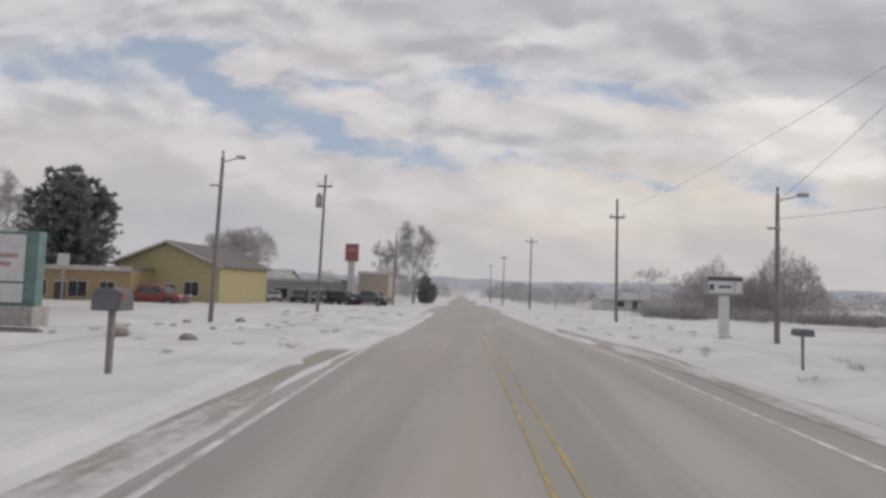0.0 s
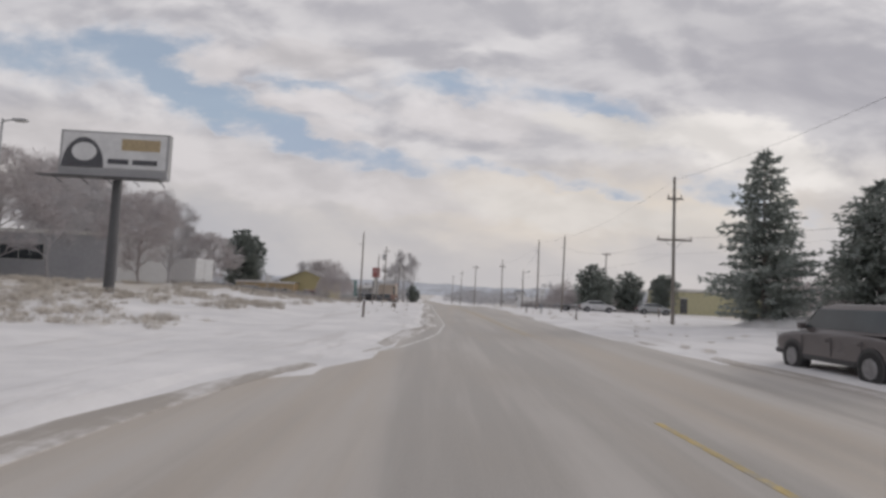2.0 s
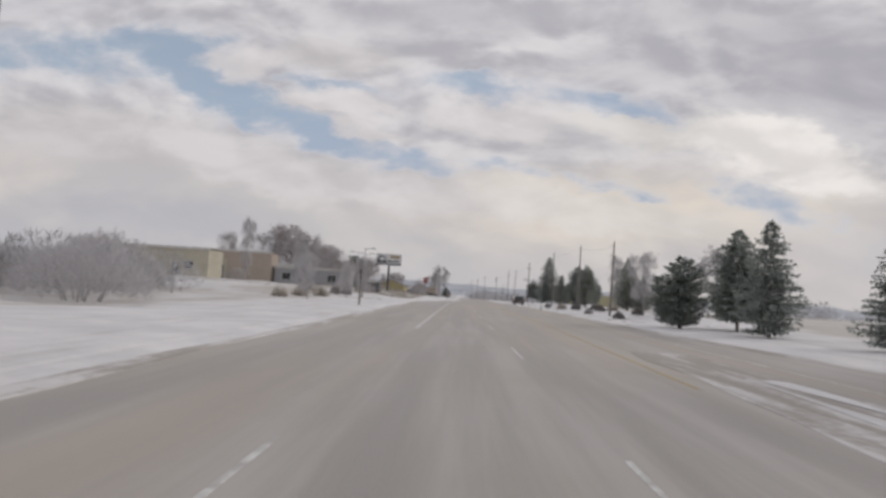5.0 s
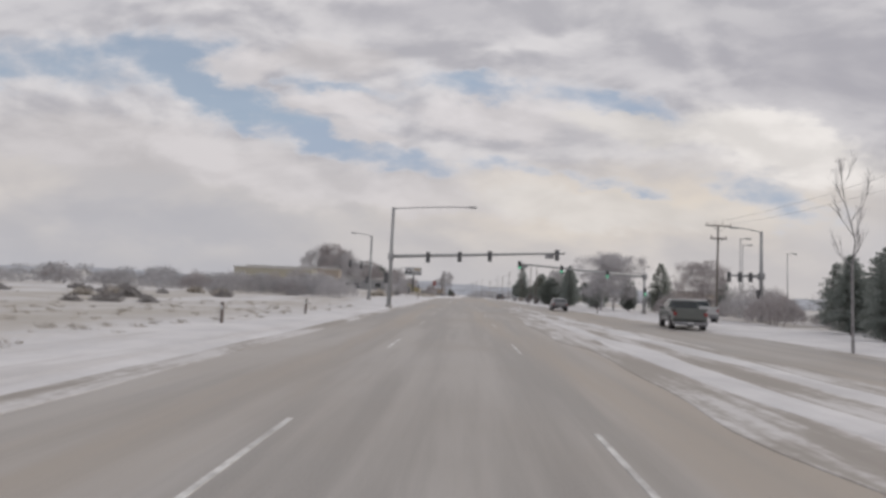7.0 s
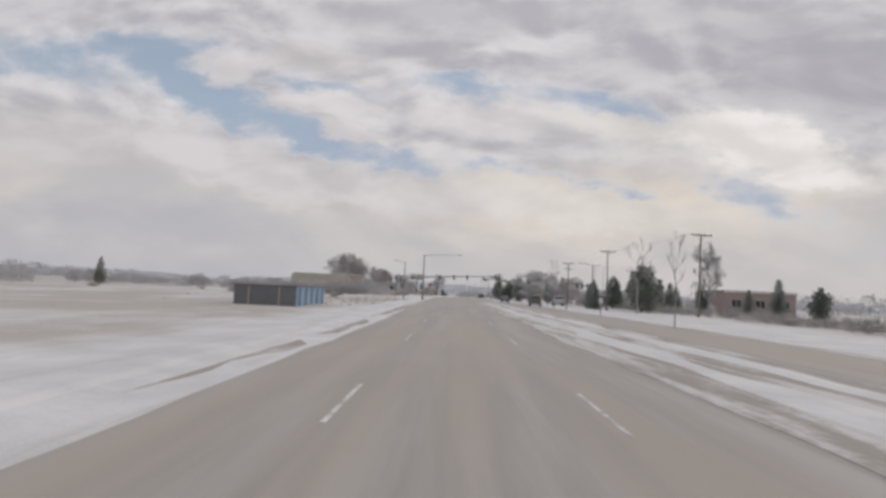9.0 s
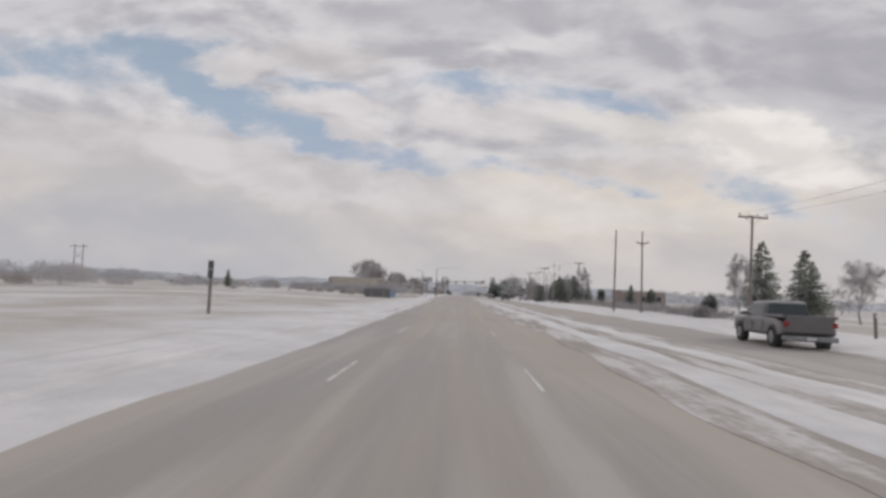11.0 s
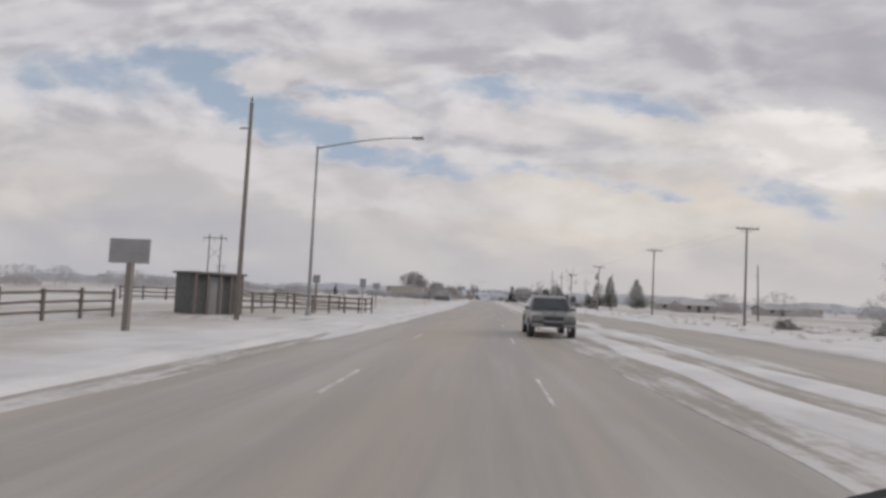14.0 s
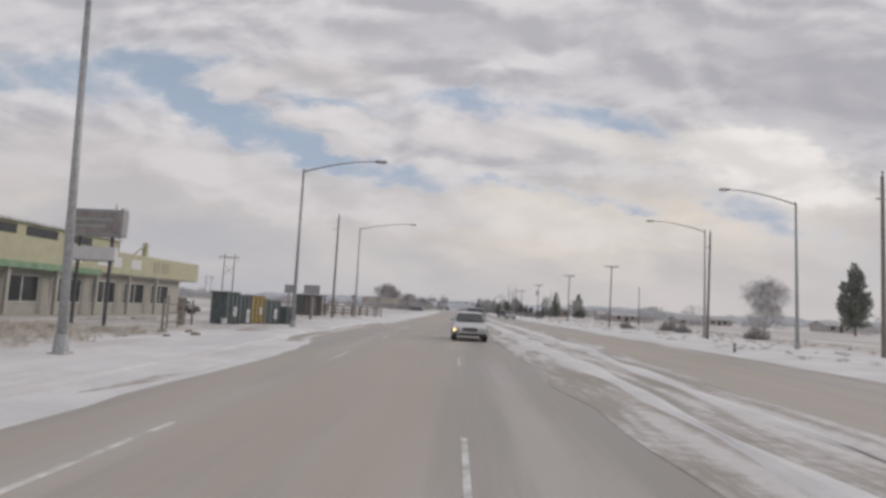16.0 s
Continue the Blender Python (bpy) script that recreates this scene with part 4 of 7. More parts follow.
def window(parent, x, z, w, h, y, frame=TRIM):
    """A framed pane in a wall that faces the camera, its face at y."""
    ob = part("window", boxed(x - w / 2 - 0.06, x + w / 2 + 0.06, y - 0.05, y + 0.02, z - 0.06, z + h + 0.06, 0.01), frame, parent)
    part("pane", boxed(x - w / 2, x + w / 2, y - 0.07, y - 0.052, z, z + h), GLASS, ob)
    part("mullion", boxed(x - 0.02, x + 0.02, y - 0.085, y - 0.071, z, z + h), frame, ob)
    return ob


def house(name, label, x0, x1, y0, y1, z0, eave, ridge, wall, roof, windows=(), doors=(), along="y", category="house", overhang=0.45):
    """A house with its gable toward the camera (along y) or its eaves toward it (along x); flat where ridge equals eave."""
    ob = thing(name, label, category, pose((x0 + x1) / 2, y0, z0))
    w, d, e, r = (x1 - x0) / 2, y1 - y0, eave - z0, ridge - z0
    if r - e < 0.15:
        part("wall", boxed(-w, w, 0, d, -0.5, e), wall, ob)
        part("roof", boxed(-w - 0.12, w + 0.12, -0.12, d + 0.12, e + 0.003, e + 0.22, 0.03), roof, ob)
        part("coping", boxed(-w - 0.16, w + 0.16, -0.16, -0.125, e - 0.15, e + 0.26, 0.01), TRIM, ob)
    elif along == "y":
        part("wall", prism(bmesh.new(), [(-w, -0.5), (w, -0.5), (w, e), (0, r - 0.05), (-w, e)], 0, d), wall, ob)
        for s in (-1, 1):
            k = (r - e) / w
            bm = prism(bmesh.new(), [(0, r), (s * (w + overhang), e - overhang * k), (s * (w + overhang), e - overhang * k + 0.16), (0, r + 0.16)], -overhang, d + overhang)
            bmesh.ops.recalc_face_normals(bm, faces=bm.faces)
            part("roof", bm, roof, ob)
        part("fascia", prism(bmesh.new(), [(-w - overhang, e - overhang * (r - e) / w - 0.1), (0, r - 0.06), (w + overhang, e - overhang * (r - e) / w - 0.1), (w + overhang, e - overhang * (r - e) / w + 0.1), (0, r + 0.14), (-w - overhang, e - overhang * (r - e) / w + 0.1)], -overhang - 0.05, -overhang - 0.004), TRIM, ob)
    else:
        bm = prism(bmesh.new(), [(0, -0.5), (d, -0.5), (d, e), (d / 2, r - 0.05), (0, e)], -w, w)
        bmesh.ops.transform(bm, matrix=Matrix(((0, 1, 0, 0), (1, 0, 0, 0), (0, 0, 1, 0), (0, 0, 0, 1))), verts=bm.verts)
        bmesh.ops.recalc_face_normals(bm, faces=bm.faces)
        part("wall", bm, wall, ob)
        for s in (0, 1):
            k = (r - e) / (d / 2)
            y_out = -overhang if s == 0 else d + overhang
            bm = bmesh.new()
            v = [bm.verts.new((sx * (w + overhang), yy, zz)) for sx, yy, zz in ((-1, y_out, e - overhang * k), (1, y_out, e - overhang * k), (1, d / 2, r), (-1, d / 2, r))]
            top = [bm.verts.new(q.co + Vector((0, 0, 0.16))) for q in v]
            bm.faces.new(v)
            bm.faces.new(top)
            for j in range(4):
                bm.faces.new((v[j], v[(j + 1) % 4], top[(j + 1) % 4], top[j]))
            bmesh.ops.recalc_face_normals(bm, faces=bm.faces)
            part("roof", bm, roof, ob)
    for wx, wz, ww, wh in windows:
        window(ob, wx, wz, ww, wh, 0)
    for dx, dw, dh in doors:
        door = part("door", boxed(dx - dw / 2, dx + dw / 2, -0.06, -0.003, 0, dh, 0.01), DARK_STEEL, ob)
        part("door_frame", boxed(dx - dw / 2 - 0.1, dx + dw / 2 + 0.1, -0.04, -0.002, dh + 0.01, dh + 0.12, 0.01), TRIM, ob)
        part("handle", boxed(dx + dw * 0.3, dx + dw * 0.36, -0.1, -0.062, 0.95, 1.1), GALVANISED, door)
    return ob


# ---- vehicles ----
TYRE = surface("tyre_rubber", (0.03, 0.03, 0.031), 0.85, grain=10, bump=0.2)
RIM = surface("wheel_alloy", (0.30, 0.30, 0.31), 0.4, 0.7, grain=8, bump=0)
CAR_GLASS = surface("car_glass", (0.06, 0.068, 0.072), 0.08, grain=1, bump=0, spread=0.1)
LENS_CLEAR = surface("headlight_lens", (0.55, 0.55, 0.55), 0.15, grain=4, bump=0)
LENS_RED = surface("tail_light_lens", (0.30, 0.02, 0.02), 0.2, grain=4, bump=0)
AMBER = bpy.data.materials.new("lit_amber_lamp")
AMBER.use_nodes = True
AMBER.node_tree.nodes["Principled BSDF"].inputs["Emission Color"].default_value = (1.0, 0.55, 0.15, 1)
AMBER.node_tree.nodes["Principled BSDF"].inputs["Emission Strength"].default_value = 3.0


def car_paint(name, colour):
    return surface(name, colour, 0.35, 0.15, grain=1.2, bump=0, spread=0.08, stains=0.35, coat=0.6)


def wheel(parent, x, y, r, w=0.22):
    s = 1 if x > 0 else -1
    bm = rodded((x - s * w, y, r), (x, y, r), r, r, 20)
    tyre = part("wheel", bm, TYRE, parent)
    part("rim", rodded((x - s * 0.02, y, r), (x + s * 0.012, y, r), r * 0.66, r * 0.60, 14), RIM, tyre)
    return tyre


def loft(bm, sections):
    """Skins a row of closed outlines, and caps both ends."""
    rings = [[bm.verts.new(p) for p in s] for s in sections]
    n = len(rings[0])
    for a, b in zip(rings, rings[1:]):
        for k in range(n):
            bm.faces.new((a[k], a[(k + 1) % n], b[(k + 1) % n], b[k]))
    bm.faces.new(rings[0][::-1])
    bm.faces.new(rings[-1])
    bmesh.ops.recalc_face_normals(bm, faces=bm.faces)
    return bm


def side_loft(profile, half, narrow=0.0, shoulder=0.06):
    """A body from its side profile of (y, z), with rounded shoulders; narrow tapers it upward."""
    zs = [z for _, z in profile]
    lo, hi = min(zs), max(zs)
    cy = sum(y for y, _ in profile) / len(profile)
    rows = []
    for x, pull in ((-half, shoulder * 2.2), (-half * 0.975, shoulder * 1.1), (-half * 0.88, shoulder * 0.4), (-half * 0.55, 0.0), (half * 0.55, 0.0), (half * 0.88, shoulder * 0.4), (half * 0.975, shoulder * 1.1), (half, shoulder * 2.2)):
        ring = []
        for y, z in profile:
            f = (z - lo) / (hi - lo)
            sx = x * (1 - narrow * f)
            ring.append(Vector((sx, y - (pull * 1.4 if y > cy else -pull * 1.4), z - pull * 0.45 * f)))
        rows.append(ring)
    return loft(bmesh.new(), rows)


def quad(parent, name, pts, material, lift=0.006):
    """A thin plate on four corners."""
    bm = bmesh.new()
    pts = [Vector(p) for p in pts]
    n = (pts[1] - pts[0]).cross(pts[2] - pts[0]).normalized()
    a = [bm.verts.new(p) for p in pts]
    b = [bm.verts.new(p + n * lift) for p in pts]
    bm.faces.new(a[::-1])
    bm.faces.new(b)
    for k in range(4):
        bm.faces.new((a[k], a[(k + 1) % 4], b[(k + 1) % 4], b[k]))
    return part(name, bm, material, parent)


def car(kind, label, x, y, colour, turn=0.0, name="car", lit=False, z=None, group=""):
    """A sedan, suv or pickup whose front looks to -y before it is turned."""
    ob = thing(name, label, {"sedan": "car", "suv": "car", "pickup": "pickup truck"}[kind], pose(x, y, (bank(x, y) if z is None else z) + 0.0, 0, 0, turn), group)
    if kind == "sedan":
        half, length, belt, top, wr, fy, ry = 0.89, 4.5, 0.93, 1.44, 0.315, -1.35, 1.35
        body = [(-2.2, 0.24), (-2.28, 0.46), (-2.24, 0.66), (-2.02, 0.80), (-1.6, 0.90), (-1.1, 0.97), (1.65, 1.04), (2.15, 1.0), (2.27, 0.66), (2.2, 0.28)]
        cab = [(-1.32, 0.90), (-0.85, 1.16), (-0.40, 1.36), (-0.1, 1.43), (0.3, 1.46), (0.8, 1.45), (1.25, 1.35), (2.0, 1.0)]
        ws = ((-1.20, 0.985), (-0.44, 1.36))
        rw = ((1.88, 1.06), (1.28, 1.345))
        sw = ((-0.98, 1.02), (-0.36, 1.35), (1.0, 1.35), (1.5, 1.07))
    elif kind == "suv":
        half, length, belt, top, wr, fy, ry = 0.95, 4.7, 1.05, 1.74, 0.36, -1.4, 1.4
        body = [(-2.25, 0.36), (-2.33, 0.7), (-2.25, 0.95), (-1.25, 1.08), (2.2, 1.12), (2.33, 0.8), (2.28, 0.38)]
        cab = [(-1.3, 1.03), (-0.65, 1.64), (-0.2, 1.73), (1.6, 1.74), (2.0, 1.66), (2.25, 1.08)]
        ws = ((-1.18, 1.12), (-0.68, 1.61))
        rw = ((2.23, 1.13), (2.02, 1.62))
        sw = ((-1.0, 1.13), (-0.6, 1.6), (1.8, 1.6), (2.0, 1.13))
    else:
        half, length, belt, top, wr, fy, ry = 0.98, 5.5, 1.1, 1.82, 0.39, -1.75, 1.75
        body = [(-2.7, 0.45), (-2.78, 0.75), (-2.72, 1.08), (-1.55, 1.16), (0.85, 1.16), (2.72, 1.16), (2.74, 0.55), (2.6, 0.45)]
        cab = [(-1.55, 1.10), (-0.95, 1.70), (-0.5, 1.80), (0.45, 1.80), (0.75, 1.70), (0.85, 1.12)]
        ws = ((-1.45, 1.18), (-1.0, 1.66))
        rw = ((0.85, 1.2), (0.77, 1.66))
        sw = ((-1.3, 1.18), (-0.9, 1.64), (0.6, 1.64), (0.7, 1.18))
    paint = car_paint(name + "_paint", colour)
    shell = rounded(part("body", side_loft(body, half, 0.04, 0.13 if kind == "sedan" else 0.075), paint, ob))
    soft_skin = shell.modifiers.new("soft_skin", "SUBSURF")
    soft_skin.levels = soft_skin.render_levels = 2
    cabin = rounded(part("cabin", side_loft(cab, half * 0.93, 0.20, 0.04), paint, ob))
    lo, hi = min(z for _, z in cab), max(z for _, z in cab)

    def edge(zz):
        return half * 0.93 * (1 - 0.20 * (zz - lo) / (hi - lo))

    (y0, z0), (y1, z1) = ws
    a, b = edge(z0) - 0.07, edge(z1) - 0.07
    quad(cabin, "windscreen", ((-a, y0 - 0.03, z0), (a, y0 - 0.03, z0), (b, y1 - 0.05, z1 + 0.005), (-b, y1 - 0.05, z1 + 0.005)), CAR_GLASS, 0.02)
    (y0, z0), (y1, z1) = rw
    a, b = edge(z0) - 0.09, edge(z1) - 0.09
    quad(cabin, "rear_window", ((a, y0 + 0.02, z0), (-a, y0 + 0.02, z0), (-b, y1 + 0.035, z1 + 0.01), (b, y1 + 0.035, z1 + 0.01)), CAR_GLASS, 0.02)
    for s in (-1, 1):
        p = [(s * (edge(zz) + 0.004), yy, zz) for yy, zz in sw]
        quad(cabin, "side_window", p if s < 0 else p[::-1], CAR_GLASS, 0.012)
        part("wing_mirror", boxed(s * (half + 0.02) - 0.10, s * (half + 0.02) + 0.10, sw[0][0] - 0.02, sw[0][0] + 0.10, belt + 0.04, belt + 0.19, 0.03), paint, ob)
        hz = body[2][1] - 0.10
        lamp = part("headlight", boxed(s * half * 0.72 - 0.19, s * half * 0.72 + 0.19, body[2][0] - 0.02, body[2][0] + 0.25, hz - 0.07, hz + 0.09, 0.04), LENS_CLEAR, ob)
        if lit and s < 0:
            part("indicator", boxed(s * half * 0.86 - 0.06, s * half * 0.86 + 0.05, body[2][0] - 0.05, body[2][0] - 0.023, hz - 0.06, hz + 0.05, 0.01), AMBER, lamp, "lit amber lamp")
        part("tail_light", boxed(s * half * 0.84 - 0.10, s * half * 0.84 + 0.09, -body[0][0] - 0.02, length / 2 + 0.02, belt - 0.26, belt - 0.08, 0.02), LENS_RED, ob)
        for wy in (fy, ry):
            part("wheel_arch", rodded((s * (half + 0.002), wy, wr + 0.03), (s * (half - 0.25), wy, wr + 0.03), wr + 0.06, wr + 0.06, 18), BLACK_PLASTIC, shell)
            wheel(ob, s * (half + 0.012), wy, wr)
    part("grille", boxed(-half * 0.42, half * 0.42, body[1][0] - 0.03, body[1][0] + 0.1, 0.50, 0.50 + (0.17 if kind == "sedan" else 0.42), 0.03), BLACK_PLASTIC, ob)
    zs = 0.36 if kind == "sedan" else 0.5
    for s in (-1, 1):
        for k, sy in enumerate(((-0.98, 0.12, 1.15) if kind != "pickup" else (-1.4, -0.25, 0.82))):
            part("door_seam", boxed(s * (half + 0.001) - 0.006, s * (half + 0.001) + 0.006, sy - 0.008, sy + 0.008, zs, belt - 0.12), BLACK_PLASTIC, shell)
            if k < 2:
                part("door_handle", boxed(s * (half + 0.015) - 0.018, s * (half + 0.015) + 0.018, sy + 0.78, sy + 0.96, belt - 0.22, belt - 0.18, 0.006), RIM if kind == "pickup" else paint, ob)
        part("sill", boxed(s * (half - 0.01) - 0.02, s * (half - 0.01) + 0.02, fy + wr + 0.1, ry - wr - 0.1, body[0][1] - 0.02, body[0][1] + 0.10, 0.01), BLACK_PLASTIC, shell)
        part("fog_lamp", rodded((s * half * 0.66, body[1][0] - 0.055, 0.40), (s * half * 0.66, body[1][0] + 0.05, 0.40), 0.05, 0.05, 10), LENS_CLEAR, ob)
        part("wiper", rodded((s * 0.05 - 0.25, ws[0][0] - 0.06, ws[0][1] + 0.02), (s * 0.05 + 0.28, ws[0][0] - 0.02, ws[0][1] + 0.07), 0.008, 0.006, 5), BLACK_PLASTIC, cabin)
    part("grille_bar", boxed(-half * 0.44, half * 0.44, body[1][0] - 0.045, body[1][0] - 0.031, 0.50 + (0.07 if kind == "sedan" else 0.17), 0.50 + (0.10 if kind == "sedan" else 0.25)), RIM, ob)
    part("badge", rodded((0, body[2][0] - 0.03, body[2][1] - 0.02), (0, body[2][0] + 0.1, body[2][1] - 0.02), 0.05, 0.05, 12), RIM, ob)
    part("front_bumper", boxed(-half * 0.93, half * 0.93, body[0][0] - 0.04, body[0][0] + 0.25, body[0][1] + 0.02, body[0][1] + 0.17, 0.05), BLACK_PLASTIC if kind != "pickup" else RIM, ob)
    part("rear_bumper", boxed(-half * 0.96, half * 0.96, -body[0][0] - 0.15, -body[0][0] + 0.12, 0.30, 0.50, 0.05), BLACK_PLASTIC if kind != "pickup" else RIM, ob)
    part("plate_bar", boxed(-0.16, 0.16, -body[0][0] + 0.121, -body[0][0] + 0.135, 0.36, 0.46), SIGN_WHITE, ob)
    if kind == "pickup":
        part("bed_liner", boxed(-half + 0.14, half - 0.14, 0.95, 2.6, 1.12, 1.168), BLACK_PLASTIC, ob)
        for s in (-1, 1):
            part("bed_rail", boxed(s * (half - 0.09) - 0.06, s * (half - 0.09) + 0.06, 0.9, 2.7, 1.15, 1.26, 0.02), paint, ob)
        part("tailgate", boxed(-half + 0.15, half - 0.15, 2.66, 2.76, 0.62, 1.25, 0.02), paint, ob)
    return ob


# ---- distance ----
def ridge():
    bm = bmesh.new()
    rows = []
    for k in range(121):
        x = -3000 + 50 * k
        h = 42 + 38 * noise.noise((x * 0.0016, 2.2, 0)) + 12 * noise.noise((x * 0.008, 5.1, 0)) + 16 * math.exp(-((x + 250) / 500) ** 2)
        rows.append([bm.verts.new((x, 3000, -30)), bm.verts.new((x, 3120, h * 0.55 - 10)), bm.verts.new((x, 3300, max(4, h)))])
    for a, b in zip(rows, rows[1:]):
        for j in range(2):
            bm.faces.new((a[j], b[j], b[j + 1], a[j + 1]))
    # Distance haze is painted in as the hills' pale blue-grey.
    return tagged(part("backdrop", bm, surface("far_hazed_hills", (0.50, 0.52, 0.56), 0.9, grain=0.02, bump=0), smooth=True), "low snowy hills, painted hazy blue-grey, along the horizon", "hills", kind="structure")


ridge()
# The pale grey of the far woods is haze put into their colour.
FAR_TWIGS = surface("far_hazed_woods", (0.46, 0.455, 0.47), 0.95, spread=0.2, grain=0.4, bump=0, tint=(0.60, 0.595, 0.61))
rng = random.Random(5)
left_far = [(-rng.uniform(95, 150) - 0.12 * (y + 420), y, rng.uniform(3, 7), rng.uniform(3.2, 6.8)) for y in (rng.uniform(-330, 420) for _ in range(300))]
left_far += [(rng.uniform(-70, -14) + 0.0, y, rng.uniform(3, 6), rng.uniform(4, 9)) for y in (rng.uniform(180, 520) for _ in range(80))]
woods("woods", left_far, FAR_TWIGS, "far line of bare trees, painted pale for haze, across the fields", 11)
right_far = [(rng.uniform(60, 150), y, rng.uniform(3, 7), rng.uniform(3.0, 7.5)) for y in (rng.uniform(-260, 480) for _ in range(120))]
right_far += [(rng.uniform(14, 60) - 0.02 * y, y, rng.uniform(3, 6), rng.uniform(4, 8)) for y in (rng.uniform(170, 520) for _ in range(80))]
woods("woods", right_far, FAR_TWIGS, "far line of bare trees, painted pale for haze, beyond the road", 12)
horizon = [(rng.uniform(-900, 900), rng.uniform(560, 1300), rng.uniform(9, 22), rng.uniform(8, 15)) for _ in range(150)]
woods("woods", [s for s in horizon if not -45 < s[0] + 0.03 * s[1] < 25], FAR_TWIGS, "hazy woods along the horizon", 13, 60)
middle = [(x, y, rng.uniform(2, 4), rng.uniform(2.5, 5)) for x, y in ((rng.uniform(-60, -16), rng.uniform(-70, 40)) for _ in range(26)) if not (x > -30 and y < -5) and x < -24]
woods("woods", middle, FAR_TWIGS, "bare frosted trees, painted pale for haze, behind the lots", 14, 90)

woods("woods", [(rng.uniform(-110, -22), rng.uniform(-72, -52), rng.uniform(2, 4), rng.uniform(2.2, 4)) for _ in range(60)], FAR_TWIGS, "trees along the side road, painted pale for haze", 15, 110)

# ---- poles and wires ----
for x, y, top, arms, can, lamp in (
        (-9.4, 89.9, 6.8, (), False, True), (-10.1, 109.0, 9.7, ((0.9, 0.6, 2),), True, False), (-9.0, 69.0, 8.1, (), False, False),
        (11.4, 108.1, 8.2, ((1.3, 0.55, 2),), False, False), (12.3, 87.5, 5.3, (), False, True), (13.4, 80.8, 9.2, (), False, False),
        (14.4, 69.4, 8.8, (), False, False), (14.6, 36.9, 9.5, ((4.0, 1.1, 3), (1.4, 0.5, 2)), False, False), (15.9, 9.4, 9.8, (), False, False),
        (15.9, -14.8, 9.2, (), False, False), (14.2, -39.9, 7.5, (), False, False), (21.2, -110.0, 8.4, ((0.1, 1.1, 4), (1.2, 0.7, 2)), False, False),
        (21.3, -139.1, 8.7, ((0.15, 1.1, 4),), False, False), (25.3, -161.5, 9.1, ((0.15, 1.1, 4),), False, False),
        (18.6, -217.0, 9.8, (), False, False), (21.0, -220.0, 9.6, ((1.4, 0.7, 2),), False, False),
        (19.5, -248.6, 7.7, ((0.15, 1.0, 4),), False, False), (20.3, -276.8, 8.2, ((0.15, 1.0, 4),), True, False),
        (22.0, -306.1, 8.9, ((0.15, 1.0, 4),), False, False), (23.5, -330.5, 9.0, ((0.15, 1.0, 4),), False, False),
        (34.7, -307.8, 7.0, (), False, False), (25.0, -266.1, 7.2, (), False, False), (22.3, -367.3, 9.1, (), False, False), (22.9, -387.2, 9.6, (), False, False), (23.6, 84.4, 8.4, ((0.3, 0.6, 2),), False, False), (34.9, 37.8, 8.9, ((0.4, 0.6, 2),), True, False),
        (-11.0, -360.3, 10.1, (), False, False), (-27.4, -369.6, 8.6, ((0.9, 0.7, 2), (0.25, 0.5, 2)), True, False),
        (-10.4, 150.0, 9.0, (), False, False), (-11.6, 190.0, 9.0, (), False, False), (9.0, 150.0, 9.0, ((0.6, 0.8, 2),), False, False), (7.0, 195.0, 9.0, ((0.6, 0.8, 2),), False, False), (5.5, 245.0, 9.0, ((0.6, 0.8, 2),), False, False)):
    label = "weathered wooden utility pole beside the snowy road"
    if can:
        label = "wooden utility pole with a transformer can"
    elif arms:
        label = "wooden utility pole with a crossarm and insulators"
    elif lamp:
        label = "short wooden pole with a small yard lamp"
    utility_pole(x, y, top, arms, can, random.uniform(-0.8, 1.6), label, lamp)

for a, b, sag in (
        ((12.3, 87.5, 5.0), (13.4, 80.8, 8.2), 0.1), ((12.3, 87.5, 4.4), (30.0, 74.0, 8.0), 0.6), ((13.4, 80.8, 9.1), (14.4, 69.4, 8.7), 0.2), ((11.4, 108.1, 7.4), (13.4, 80.8, 8.6), 0.5),
        ((14.4, 69.4, 8.7), (14.6, 36.9, 9.3), 0.6), ((14.4, 69.4, 7.6), (14.6, 36.9, 5.6), 0.9), ((14.6, 36.9, 9.3), (15.7, 9.4, 9.6), 0.5), ((14.6, 36.9, 5.6), (30, 22, 7.5), 0.5),
        ((15.7, 9.4, 9.6), (15.9, -14.8, 9.1), 0.5), ((15.9, -14.8, 9.1), (14.5, -39.9, 7.4), 0.5),
        ((20.2, -110.1, 8.5), (20.3, -139.2, 8.75), 0.5), ((22.2, -110.1, 8.5), (22.3, -139.2, 8.75), 0.5), ((20.4, -139.2, 8.75), (24.4, -161.6, 9.15), 0.4),
        ((18.6, -248.7, 7.75), (19.4, -276.9, 8.25), 0.5), ((20.4, -248.7, 7.75), (21.2, -276.9, 8.25), 0.5), ((19.4, -276.9, 8.25), (21.1, -306.2, 8.95), 0.5),
        ((21.1, -306.2, 8.95), (22.6, -330.6, 9.05), 0.5), ((22.9, -306.2, 8.95), (24.4, -330.6, 9.05), 0.5), ((23.8, 84.3, 8.3), (42.0, 64.0, 9.2), 0.7)):
    power_line(a, b, sag)


